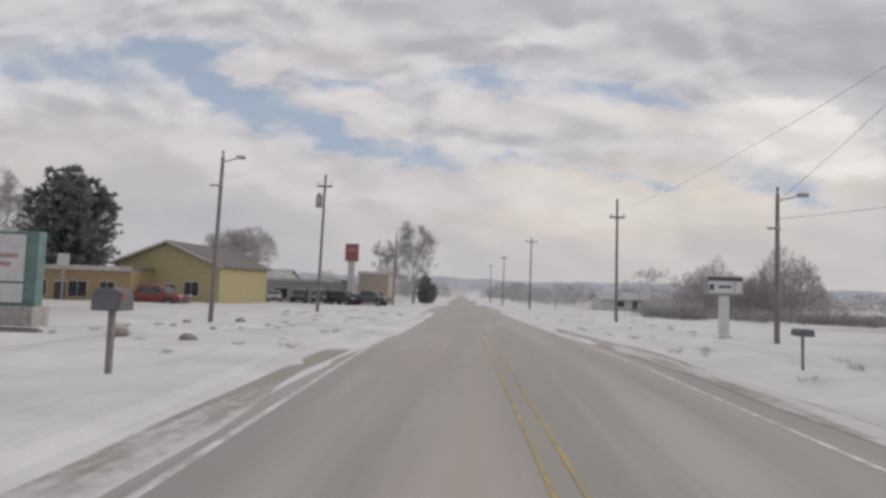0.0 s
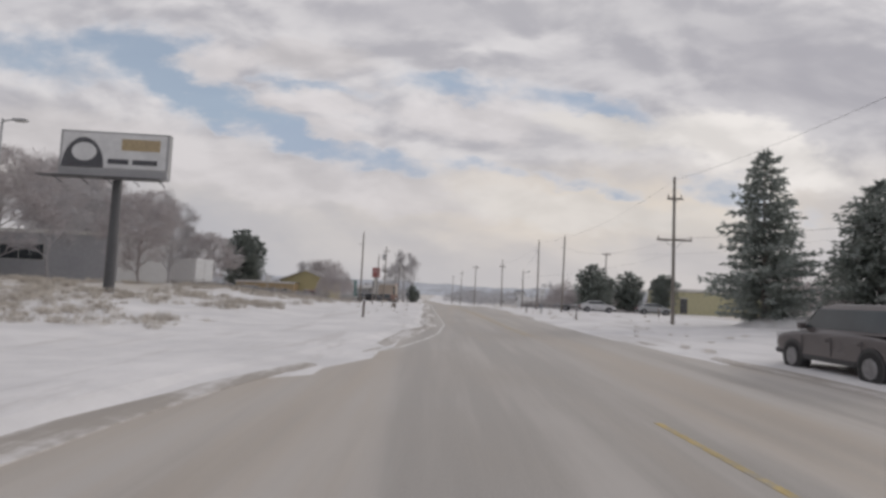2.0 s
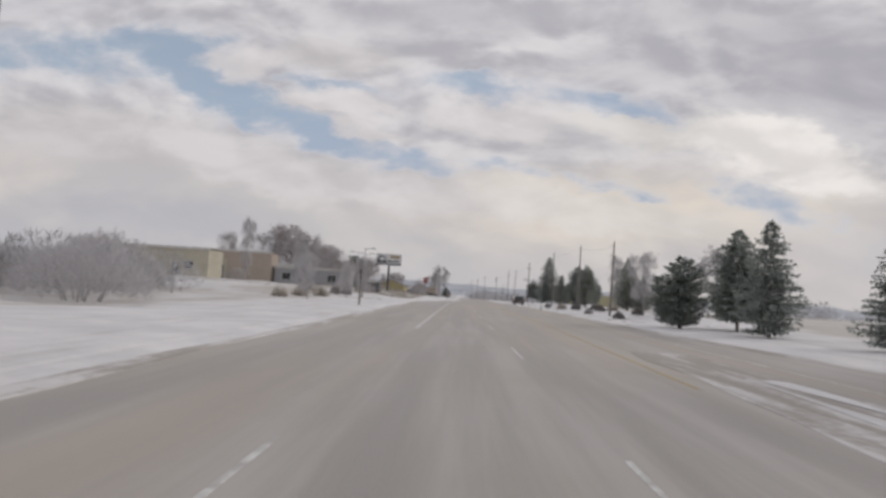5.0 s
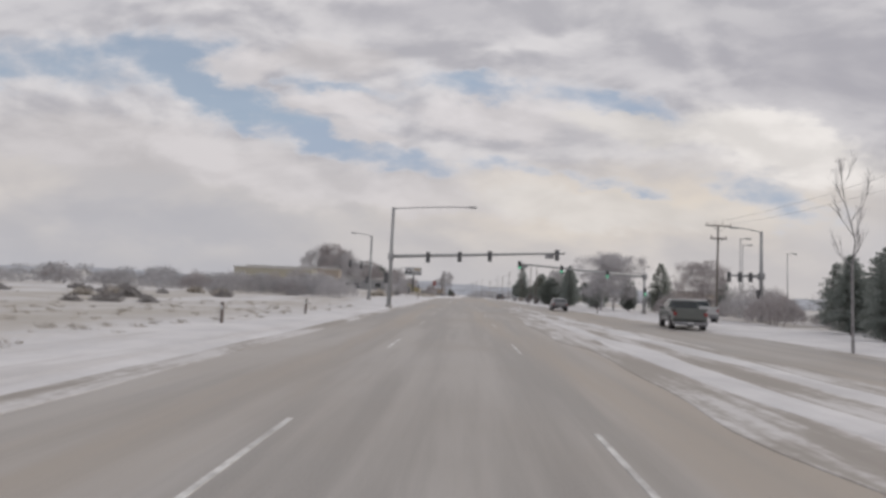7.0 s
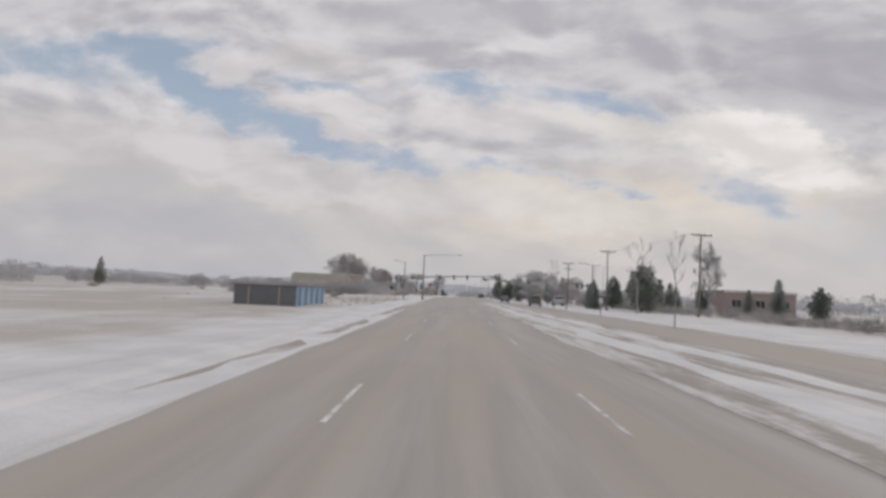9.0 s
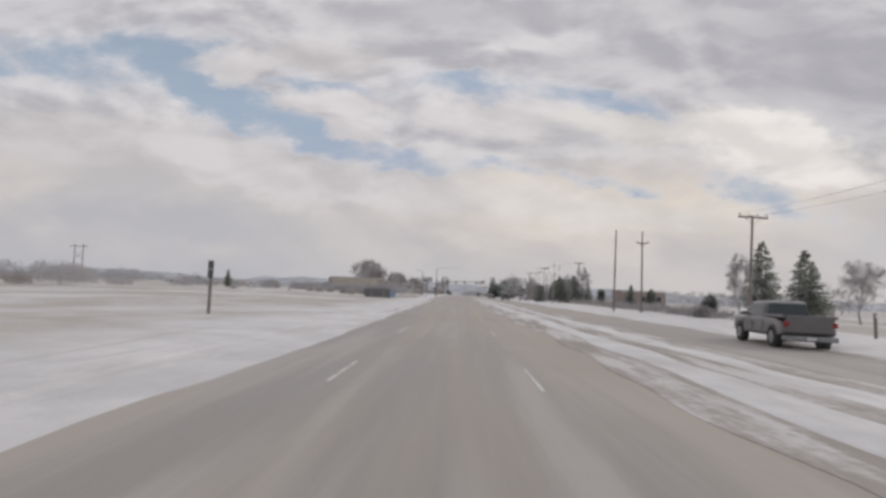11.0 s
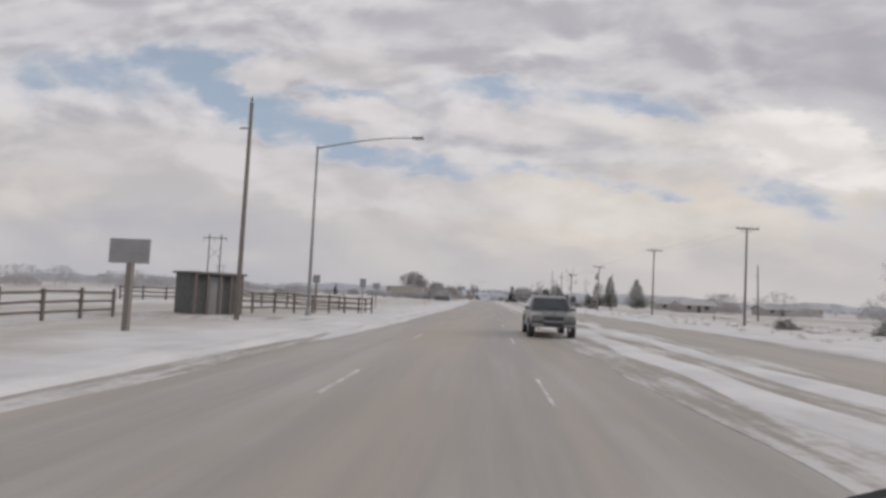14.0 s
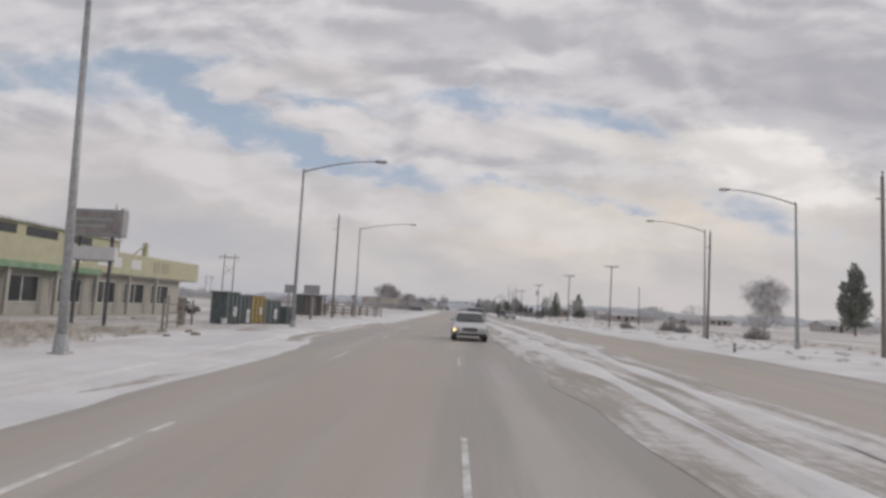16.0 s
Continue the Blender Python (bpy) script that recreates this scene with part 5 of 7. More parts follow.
def h_frame_tower(x, y, top, gap):
    g = on_ground(x, y)
    ob = thing("transmission_tower", "two-legged wooden transmission tower in the field", "pylon", pose(x, y, g))
    h = top - g
    for s in (-1, 1):
        part("leg", rodded((s * gap / 2, 0, -0.3), (s * gap / 2, 0, h + 0.4), 0.20, 0.13, 8), POLE_WOOD, ob)
    part("crossarm", boxed(-gap, gap, -0.3, -0.12, h - 0.6, h - 0.38, 0.02), POLE_WOOD, ob)
    for a, b in (((-gap / 2, 0, h - 5.5), (gap / 2, 0, h - 2.5)), ((gap / 2, 0, h - 5.5), (-gap / 2, 0, h - 2.5))):
        part("brace", rodded(a, b, 0.06, 0.06, 5), POLE_WOOD, ob)
    for k in (-0.95, 0, 0.95):
        part("insulator", rodded((k * gap, -0.2, h - 0.6), (k * gap, -0.2, h - 1.4), 0.06, 0.06, 6), CERAMIC, ob)
    return ob


h_frame_tower(-64.2, -250.4, 13.6, 2.9)
h_frame_tower(-150, -60, 14.0, 3.4)

# ---- lamps and signals ----
street_lamp(-10.1, -352.5, 10.1, 5.6)
street_lamp(-8.1, -384.9, 9.15, 4.1)
street_lamp(-8.2, -404.4, 9.2, 3.9, lean=-1.8)
street_lamp(23.3, -364.3, 9.8, -4.6)
street_lamp(22.1, -380.9, 9.3, -4.1)
for x, y, top, reach in ((-13.9, -20.2, 6.8, 0.7), (-18.0, -2.5, 7.3, -0.7), (-18.8, 11.0, 7.9, -0.7), (-20.9, 27.8, 8.9, 0.5)):
    street_lamp(x, y, top, reach, "slim parking-lot lamp with a short arm", 0.08)
for x, y, top in ((30.0, -95.0, 9.0), (33.5, -88.0, 9.0), (41.0, -84.0, 8.5)):
    street_lamp(x, y, top, 0.5, "slim lot lamp with a box head", 0.08)

signal_mast(-6.8, -110.8, 8.7, 4.45, (7.6, -113.7, 5.1), (0.224, 0.41, 0.584, 0.955), False, 6.5, 0.915)
signal_mast(20.3, -92.6, 4.7, 4.35, (5.2, -98.0, 4.95), (0.31, 0.67, 0.985), True, 0.0, 0.95, "steel traffic signal mast with lit green lamps")
signal_mast(26.9, -106.0, 8.45, 4.3, (23.6, -106.6, 4.25), (0.34, 0.66, 0.98), False, -2.2, 0.0, "smaller signal mast with a short arm and a lamp")
signal_mast(-12.5, -86.0, 8.4, 4.6, (-14.0, -92.0, 4.6), (0.45, 0.98), False, -2.0, 0.0, "signal mast across the side road")

# ---- road signs, posts and mailboxes ----
mailbox(-3.85, 74.4, 1.06, 0.44, "large grey mailbox on a wooden post in the snow", 0.34, 0.04)
mailbox(8.6, 78.8, 0.78, 0.30, "small dark mailbox on a thin post", 0.15, 0.025)
mailbox(10.0, 57.6, 0.6, 0.38, "small grey mailbox on a post")
road_sign(-7.1, 64.7, 1.9, 2.6, 0.16, 0.06, DARK_STEEL, label="tall narrow marker post at the verge", wood=True)
road_sign(-4.0, 54.5, 1.3, 1.95, 0.2, 0.06, DARK_STEEL, label="dark narrow sign post at the verge", wood=True)
road_sign(9.3, 53.3, 1.75, 2.35, 0.55, 0.04, SIGN_WHITE, label="square white road sign on a steel post")
for x, y, h in ((-3.7, 52.4, 1.1), (11.7, 71.0, 1.0), (8.6, 57.6, 0.75), (10.0, 42.8, 0.75), (18.7, 50.3, 0.9), (-3.9, 32.1, 1.1), (14.0, 22.0, 1.1), (9.3, -3.0, 0.7), (9.8, -22.0, 0.7), (-8.9, -129.9, 0.85), (-9.3, -140.0, 0.8), (13.6, -99.0, 0.8), (14.2, -146.0, 0.6), (22.2, -256.9, 1.4), (-10.9, -278.2, 0.6), (25.5, -318.0, 0.7), (12.9, -300.0, 0.6), (15.0, -388.0, 0.5), (17.0, -397.0, 0.5)):
    stake(x, y, h, 0.06 if h > 1 else 0.05)
road_sign(-8.8, -52.1, 2.2, 2.95, 0.155, 0.07, DARK_STEEL, label="tall dark wooden sign post edge-on", wood=True)
road_sign(-11.6, -262.8, 1.75, 2.55, 0.26, 0.06, DARK_STEEL, label="narrow dark field sign on a post", wood=True)
road_sign(-10.8, -327.6, 2.0, 2.6, 0.72, 0.05)
road_sign(-8.85, -343.5, 1.95, 2.6, 0.45, 0.05)
road_sign(-11.3, -347.0, 2.1, 2.65, 0.5, 0.06, wood=True, label="brown-backed sign on a wooden post")
road_sign(-11.2, -368.3, 2.2, 2.98, 1.35, 0.09, wood=True, label="broad grey sign on a wide wooden post")
road_sign(-10.2, -378.6, 2.1, 2.65, 0.65, 0.05)
road_sign(13.6, -166.7, 1.2, 1.7, 0.4, 0.04, SIGN_WHITE, label="small pale sign on a thin post")


def twin_post_box():
    """A brown delivery box hung between two posts."""
    g = on_ground(-3.9, 53.4)
    ob = thing("mailbox", "brown wooden box hung between two posts at the verge", "mailbox", pose(-3.9, 53.4, g), "mailboxes")
    part("box", boxed(-0.32, 0.30, -0.22, 0.16, 0.82 - g, 1.2 - g, 0.03), BROWN_BOX, ob)
    part("lid", boxed(-0.35, 0.33, -0.25, 0.18, 1.204 - g, 1.25 - g, 0.01), BROWN_BOX, ob)
    for s in (-1, 1):
        part("post", boxed(s * 0.15 - 0.05, s * 0.15 + 0.05, -0.05, 0.05, -0.2, 0.816 - g, 0.008), POLE_WOOD, ob)
    return ob


BROWN_BOX = surface("brown_stained_board", (0.27, 0.17, 0.14), 0.8, grain=6, bump=0.2)
twin_post_box()


def business_sign():
    ob = thing("business_sign", "white panel sign in a teal frame on a stone base", "sign", pose(-12.5, 82.7, on_ground(-12.5, 82.7)))
    part("base", boxed(-1.2, 1.2, -0.35, 0.35, -0.3, 0.62, 0.04), CONCRETE, ob)
    frame_ob = part("frame", boxed(-1.1, 1.1, -0.16, 0.16, 0.6, 2.85, 0.02), TEAL, ob)
    top = part("panel", boxed(-1.02, 0.72, -0.19, -0.165, 1.35, 2.75, 0.01), SIGN_WHITE, frame_ob)
    part("panel", boxed(-1.02, 0.72, -0.19, -0.165, 0.72, 1.29, 0.01), SIGN_WHITE, frame_ob)
    for k, (a, b) in enumerate(((-0.8, 0.5), (-0.6, 0.3))):
        part("text_bar", boxed(a, b, -0.198, -0.191, 2.05 - 0.25 * k, 2.18 - 0.25 * k), PINK_INK, top)
    return ob


business_sign()
ob = thing("timber_kerb", "weathered timbers lying round the sign in the snow", "timber", pose(-11.3, 80.6, on_ground(-11.3, 80.6)))
part("timber", boxed(-1.6, 1.5, -0.12, 0.12, -0.05, 0.16, 0.02), FENCE_WOOD, ob)
part("timber", boxed(0.9, 1.9, -0.5, -0.25, -0.05, 0.14, 0.02), FENCE_WOOD, ob)


def pylon_sign():
    ob = thing("pylon_sign", "small white roadside pylon sign with a dark-framed panel", "sign", pose(12.6, 92.8, on_ground(12.6, 92.8)))
    part("post", boxed(-0.2, 0.2, -0.12, 0.12, -0.2, 1.75, 0.02), SIGN_WHITE, ob)
    panel = part("panel", boxed(-0.8, 0.8, -0.15, 0.15, 1.8, 2.62, 0.03), SIGN_GREY, ob)
    part("face", boxed(-0.72, 0.38, -0.17, -0.152, 1.87, 2.4), SIGN_WHITE, panel)
    part("band", boxed(-0.72, 0.72, -0.17, -0.152, 2.43, 2.56), INK, panel)
    part("face", boxed(0.42, 0.72, -0.17, -0.152, 1.87, 2.4), SIGN_WHITE, panel)
    part("text_bar", boxed(-0.68, -0.5, -0.178, -0.171, 2.0, 2.25), INK, panel)
    part("text_bar", boxed(-0.3, 0.25, -0.178, -0.171, 2.1, 2.2), INK, panel)
    return ob


pylon_sign()


def red_pole_sign():
    ob = thing("pole_sign", "tall red square sign on a pale pole", "sign", pose(-15.6, 145.7, on_ground(-15.6, 145.7)))
    g = on_ground(-15.6, 145.7)
    part("post", boxed(-0.45, 0.45, -0.2, 0.2, -0.2, 4.8 - g, 0.03), TRIM, ob)
    panel = part("panel", boxed(-0.9, 0.9, -0.25, 0.25, 4.7 - g, 7.1 - g, 0.05), RED_SIGN, ob)
    part("text_bar", boxed(-0.6, 0.6, -0.27, -0.252, 6.1 - g, 6.4 - g), PINK_INK, panel)
    return ob


red_pole_sign()


def billboard():
    """Its face looks to the camera's end of the road."""
    g = on_ground(-17.2, 31.0)
    ob = thing("billboard", "roadside billboard with a dark picture and printed words on white", "billboard", pose(-17.0, 30.6, g, 0, 0, 3))
    part("post", rodded((0.1, 0.25, -0.3), (0.1, 0.25, 7.2 - g), 0.27, 0.22, 14), DARK_STEEL, ob)
    b, t = 6.75 - g, 9.15 - g
    panel = part("panel", boxed(-2.75, 2.75, -0.12, 0.3, b, t, 0.02), SIGN_GREY, ob)
    part("face", boxed(-2.62, 2.62, -0.14, -0.122, b + 0.5, t - 0.1), SIGN_WHITE, panel)
    part("band", boxed(-2.62, 2.62, -0.14, -0.122, b + 0.08, b + 0.47), SIGN_GREY, panel)
    bm = bmesh.new()
    rim = [(-1.55 + 1.05 * math.cos(a), b + 0.5 + 1.55 * math.sin(a)) for a in [math.pi * k / 14 for k in range(15)]]
    part("picture", prism(bm, rim[::-1], -0.156, -0.142), INK, panel, "dark arched picture")
    bm = bmesh.new()
    part("picture_spot", prism(bm, [(-1.5 + 0.62 * math.cos(2 * math.pi * k / 20), b + 1.3 + 0.48 * math.sin(2 * math.pi * k / 20)) for k in range(20)][::-1], -0.17, -0.158), SIGN_WHITE, panel)
    part("text_bar", boxed(0.35, 2.3, -0.155, -0.142, t - 0.95, t - 0.35), TAN_INK, panel)
    part("text_bar", boxed(-0.3, 0.75, -0.155, -0.142, b + 0.72, b + 0.98), INK, panel)
    part("text_bar", boxed(0.95, 2.2, -0.155, -0.142, b + 0.72, b + 0.98), INK, panel)
    cat = part("catwalk", boxed(-3.4, 2.6, -0.9, -0.16, b - 0.12, b - 0.06), DARK_STEEL, ob)
    for k in range(5):
        part("bracket", rodded((-2.6 + 1.3 * k, -0.85, b - 0.12), (-2.6 + 1.3 * k, 0.1, b - 0.35), 0.03, 0.03, 5), DARK_STEEL, cat)
    return ob


billboard()

# ---- buildings along the first stretch ----
YELLOW = surface("yellow_siding", (0.42, 0.365, 0.20), 0.75, grain=2.5, bump=0.06, spread=0.05, stains=0.15)
PALE_YELLOW = surface("pale_yellow_siding", (0.48, 0.45, 0.29), 0.7, grain=2.5, bump=0.06, spread=0.05, stains=0.15)
CREAM_WALL = surface("cream_stucco", (0.50, 0.465, 0.37), 0.8, grain=3, bump=0.15, spread=0.08)
OCHRE = surface("ochre_stucco", (0.40, 0.30, 0.175), 0.8, grain=2.5, bump=0.06, spread=0.05, stains=0.15)
GREY_WALL = surface("grey_block_wall", (0.36, 0.36, 0.37), 0.8, grain=2.5, bump=0.06, spread=0.05, stains=0.15)
WHITE_WALL = surface("white_siding", (0.60, 0.59, 0.585), 0.7, grain=2.5, bump=0.06, spread=0.05, stains=0.15)
TAN_WALL = surface("tan_brick", (0.43, 0.365, 0.305), 0.85, grain=2.5, bump=0.06, spread=0.05, stains=0.15)
house("house", "yellow-sided house with a grey gable roof", -31.5, -21.6, 118.0, 130.0, -1.1, 2.9, 4.9, YELLOW, ROOF_GREY, ((-2.2, 1.2, 1.3, 1.2), (2.4, 1.2, 1.3, 1.2)), ((0.3, 1.0, 2.1),))
house("shop", "low ochre shop with a brown fascia", -39.0, -27.8, 114.5, 124.0, -1.1, 2.2, 2.2, OCHRE, ROOF_GREY, ((-2.5, 0.9, 1.4, 1.3), (1.0, 0.9, 1.6, 1.3), (3.6, 0.9, 1.2, 1.3)), ((-0.6, 0.95, 2.1),), category="shop")
road_sign(-32.4, 112.5, 2.35, 3.35, 1.05, 0.06, SIGN_WHITE, SIGN_WHITE, "white square sign on a post before the shop")
house("store", "long low store with a dark roof", -28.5, -17.6, 148.0, 158.0, -1.5, 1.9, 1.9, GREY_WALL, ROOF_GREY, ((-3, 0.8, 2.0, 1.4), (0, 0.8, 2.0, 1.4), (3, 0.8, 2.0, 1.4)), (), category="shop")
house("shop", "small tan shop with a red-brown parapet", -15.2, -11.0, 149.0, 156.0, -1.5, 3.2, 3.2, TAN_WALL, RED_SIGN, ((-1.0, 1.0, 1.2, 1.3),), ((0.9, 0.95, 2.1),), category="shop")
house("trailer_home", "white mobile home behind bare trees", -57.0, -48.5, 116.0, 121.0, 0.3, 4.2, 4.9, WHITE_WALL, ROOF_SNOW, ((-2.5, 1.3, 1.2, 1.1), (2.0, 1.3, 1.2, 1.1)), ((0.2, 0.9, 2.0),), "x")
house("warehouse", "long grey flat-roofed building with snow on its roof", -66.0, -33.5, 62.0, 74.0, 1.0, 6.1, 6.1, GREY_WALL, ROOF_SNOW, ((6, 2.2, 5.0, 1.6), (-3, 2.2, 5.0, 1.6)), (), category="building")
house("warehouse", "dark flat-roofed shed beside bare trees", -52.5, -44.0, 52.0, 58.0, 1.0, 5.4, 5.4, surface("dark_shed_wall", (0.20, 0.20, 0.205), 0.8, grain=2.5, bump=0.05, spread=0.06, stains=0.15), ROOF_SNOW, (), ((1.0, 2.4, 2.6),), category="building")
house("office_building", "tan brick flat-roofed front building with tall pale doorways", -66.0, -38.1, 15.2, 19.6, 1.2, 7.0, 7.0, TAN_WALL, ROOF_GREY, (), ((3.9, 1.5, 3.0), (0.4, 1.5, 3.0)), category="building")
house("office_building", "rear hall of tan brick with a flat roof", -68.0, -53.0, 19.9, 31.0, 1.2, 6.6, 6.6, TAN_WALL, ROOF_GREY, (), (), category="building")
for x in (-48.12, -51.68):
    portal = thing("door_surround", "tall pale plaster surround round a doorway", "door surround", pose(x, 15.06, 1.2))
    for x0, x1 in ((-1.35, -0.88), (0.88, 1.35)):
        part("jamb", boxed(x0, x1, -0.1, 0.1, -0.3, 3.3, 0.02), CREAM_WALL, portal)
    part("lintel", boxed(-1.35, 1.35, -0.1, 0.1, 3.3, 4.3, 0.02), CREAM_WALL, portal)
house("shed", "small dark flat-roofed shed among bare shrubs", -19.3, -16.2, 12.3, 16.0, 0.5, 2.75, 2.75, surface("dark_boards", (0.15, 0.15, 0.155), 0.8, grain=2.5, bump=0.05, spread=0.06, stains=0.15), ROOF_GREY, (), ((0.4, 0.9, 1.9),), category="shed")
house("office_building", "lower grey wing with a snowy roof", -37.7, -23.6, 16.5, 26.0, 1.2, 4.4, 4.4, GREY_WALL, ROOF_SNOW, ((4.4, 0.9, 1.6, 1.3), (-4.6, 0.9, 1.6, 1.3)), ((-1.8, 1.1, 2.1),), category="building")
house("office_building", "cream building with a flat roof on the snowy rise", -60.0, -39.6, -10.0, -4.6, 1.4, 5.8, 5.8, CREAM_WALL, ROOF_GREY, ((7.2, 1.3, 1.3, 1.1), (-3.0, 1.3, 1.3, 1.1)), ((5.2, 1.0, 2.1),), category="building")
house("store", "pale yellow long building with a flat roof", 32.7, 48.0, 84.5, 93.0, 0.2, 3.4, 3.4, PALE_YELLOW, ROOF_SNOW, (), ((-5.5, 1.0, 2.1),), category="building")
house("house", "small white house with a snowy roof", 56.0, 63.0, 70.0, 78.0, 0.3, 2.7, 3.6, WHITE_WALL, ROOF_SNOW, ((-1.4, 1.0, 1.0, 1.0), (1.2, 1.0, 1.0, 1.0)), (), "x")
for x0, x1, y0, e, r, wall in ((-42, -30, 160, 2.2, 3.6, WHITE_WALL), (24, 36, 175, 0.4, 1.5, WHITE_WALL), (40, 54, 165, 0.6, 1.8, WHITE_WALL), (-27, -18, 190, 1.4, 3.0, WHITE_WALL)):
    house("house", "distant low house with a snowy roof", x0, x1, y0, y0 + 9, grade(y0) - 0.1, e, r, wall, ROOF_SNOW, ((-2.5, 0.9, 1.2, 1.0), (2.0, 0.9, 1.2, 1.0)), ((0, 0.9, 2.0),), "x")

# ---- plants of the first stretch ----
BARE_A = bare_tree_kind(1, 10, 5, 0.62, 0.10, BARK, limbs=17)
BARE_B = bare_tree_kind(2, 10, 5, 0.52, 0.16, BARK, 0.18, girth=0.34, limbs=17)
BARE_C = bare_tree_kind(3, 10, 5, 0.72, 0.04, BARK_RED, 0.12, "spreading bare tree with reddish frosted twigs", 0.46, 21)
# frosted trees farther back, with haze put into their paler twig colour
HOAR_HAZE = twig_material("hazed_hoar_twigs", (0.55, 0.535, 0.545), (0.74, 0.73, 0.74), 0.7)
BARE_H = bare_tree_kind(5, 10, 5, 0.66, 0.06, HOAR_HAZE, 0.14, "bare frosted tree painted pale for haze", 0.46, 18)
BARE_R = bare_tree_kind(6, 10, 5, 0.85, 0.0, HOAR_HAZE, 0.12, "round-headed bare tree in the snowy field", 0.5, 22, tuft=(2.2, 5))
SLIM = bare_tree_kind(4, 5, 3, 0.36, 0.34, BARK, 0.40, "young bare street tree", 0.24, 8, stout=0.0072, tuft=(0.9, 3))
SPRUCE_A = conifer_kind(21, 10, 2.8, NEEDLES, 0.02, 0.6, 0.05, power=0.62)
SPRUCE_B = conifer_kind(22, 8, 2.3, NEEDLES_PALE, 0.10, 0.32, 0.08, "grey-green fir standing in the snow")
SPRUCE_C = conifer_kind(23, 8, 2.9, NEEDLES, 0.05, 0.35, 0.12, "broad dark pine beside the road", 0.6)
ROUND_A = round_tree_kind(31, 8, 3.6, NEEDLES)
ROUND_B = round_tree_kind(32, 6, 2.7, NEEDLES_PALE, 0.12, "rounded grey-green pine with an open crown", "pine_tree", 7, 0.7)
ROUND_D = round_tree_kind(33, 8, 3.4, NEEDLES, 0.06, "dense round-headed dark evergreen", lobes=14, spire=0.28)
THICKET = thicket_kind(61, 5, 3.6, HOAR_HAZE, "rounded bare frosted thicket painted pale for haze")
THICKET_DARK = thicket_kind(62, 5, 3.2, BARK_RED, "rounded leafless thicket with reddish twigs")
SHRUB_A = bush_kind(41, 0.8, SAGE, "dry round shrub dusted with snow")
SHRUB_B = bush_kind(42, 0.8, HEDGE, "dark leafless shrub in the snow")

plant(ROUND_D, -41.6, 125.7, 14.0, 8, wide=0.86, z=-0.9, label="tall dense dark evergreen behind the shop")
for x, y, h, kind, wide in ((-26.8, 136.0, 7.5, BARE_C, 1.2), (-31.0, 140.0, 7.0, BARE_A, 1.2), (-60.0, 138.0, 13.5, BARE_B, 1.1), (-57.0, 118.0, 16.5, BARE_A, 0.7),
                            (-45.0, 108.0, 10.5, BARE_B, 0.9), (-40.0, 104.0, 9.0, BARE_C, 1.1), (-10.3, 176.0, 12.5, BARE_A, 0.8), (-13.5, 165.0, 9.0, BARE_B, 0.9), (-57.0, 92.0, 17.5, BARE_C, 1.0), (-64.0, 98.0, 16.0, BARE_A, 1.0),
                            (-49.0, 86.0, 14.0, BARE_B, 1.1), (-33.0, 44.0, 8.5, BARE_C, 1.1), (-27.0, 60.0, 7.5, BARE_B, 1.1), (-38.0, 58.0, 9.0, BARE_A, 1.0), (-24.0, 48.0, 6.5, BARE_C, 1.1),
                            (57.0, 96.0, 8.0, BARE_H, 1.1),
                            (-28.4, -25.0, 6.9, BARE_H, 0.3), (-32.3, 14.0, 7.0, BARE_H, 0.42), (22.3, -9.3, 6.8, BARE_H, 0.32), (19.8, -32.6, 5.7, BARE_H, 0.62), (33.0, -20.0, 7.5, BARE_A, 0.8), (-50.0, 22.5, 8.4, BARE_H, 0.6)):
    plant(kind, x, y, h, 10, wide=wide)
for x, y, h in ((-14.2, -30.0, 3.5), (-14.5, -27.5, 3.3), (-14.3, -47.2, 3.6), (-15.3, -45.0, 3.1), (-16.0, -9.0, 2.6), (-15.1, -8.6, 2.5)):
    plant(BARE_H, x, y, h, 10, wide=0.55, label="young bare street tree, frosted and painted pale for haze")
for x, y, h, kind, wide in ((36.6, 136.0, 9.4, THICKET_DARK, 0.72), (28.6, 136.0, 7.6, THICKET_DARK, 0.8), (33.0, 139.0, 6.4, THICKET, 0.9), (49.5, 131.0, 7.4, THICKET_DARK, 0.8), (42.0, 140.0, 5.0, THICKET, 1.0), (24.5, 140.0, 3.6, THICKET, 1.0), (-13.3, 76.6, 5.5, THICKET_DARK, 0.66), (49.6, 87.0, 9.6, THICKET_DARK, 0.7), (55.5, 84.0, 8.4, THICKET_DARK, 0.8), (-17.6, 10.2, 1.9, THICKET_DARK, 0.9), (-21.0, 24.0, 2.4, THICKET, 0.9), (-19.5, 17.0, 1.5, THICKET, 1.0), (-20.0, -3.0, 2.4, THICKET, 0.9), (-17.5, 1.0, 1.9, THICKET_DARK, 0.9)):
    plant(kind, x, y, h, 5, wide=wide)
plant(SPRUCE_A, 18.8, 34.2, 10.1, 10, label="tall ragged dark spruce beside the road")
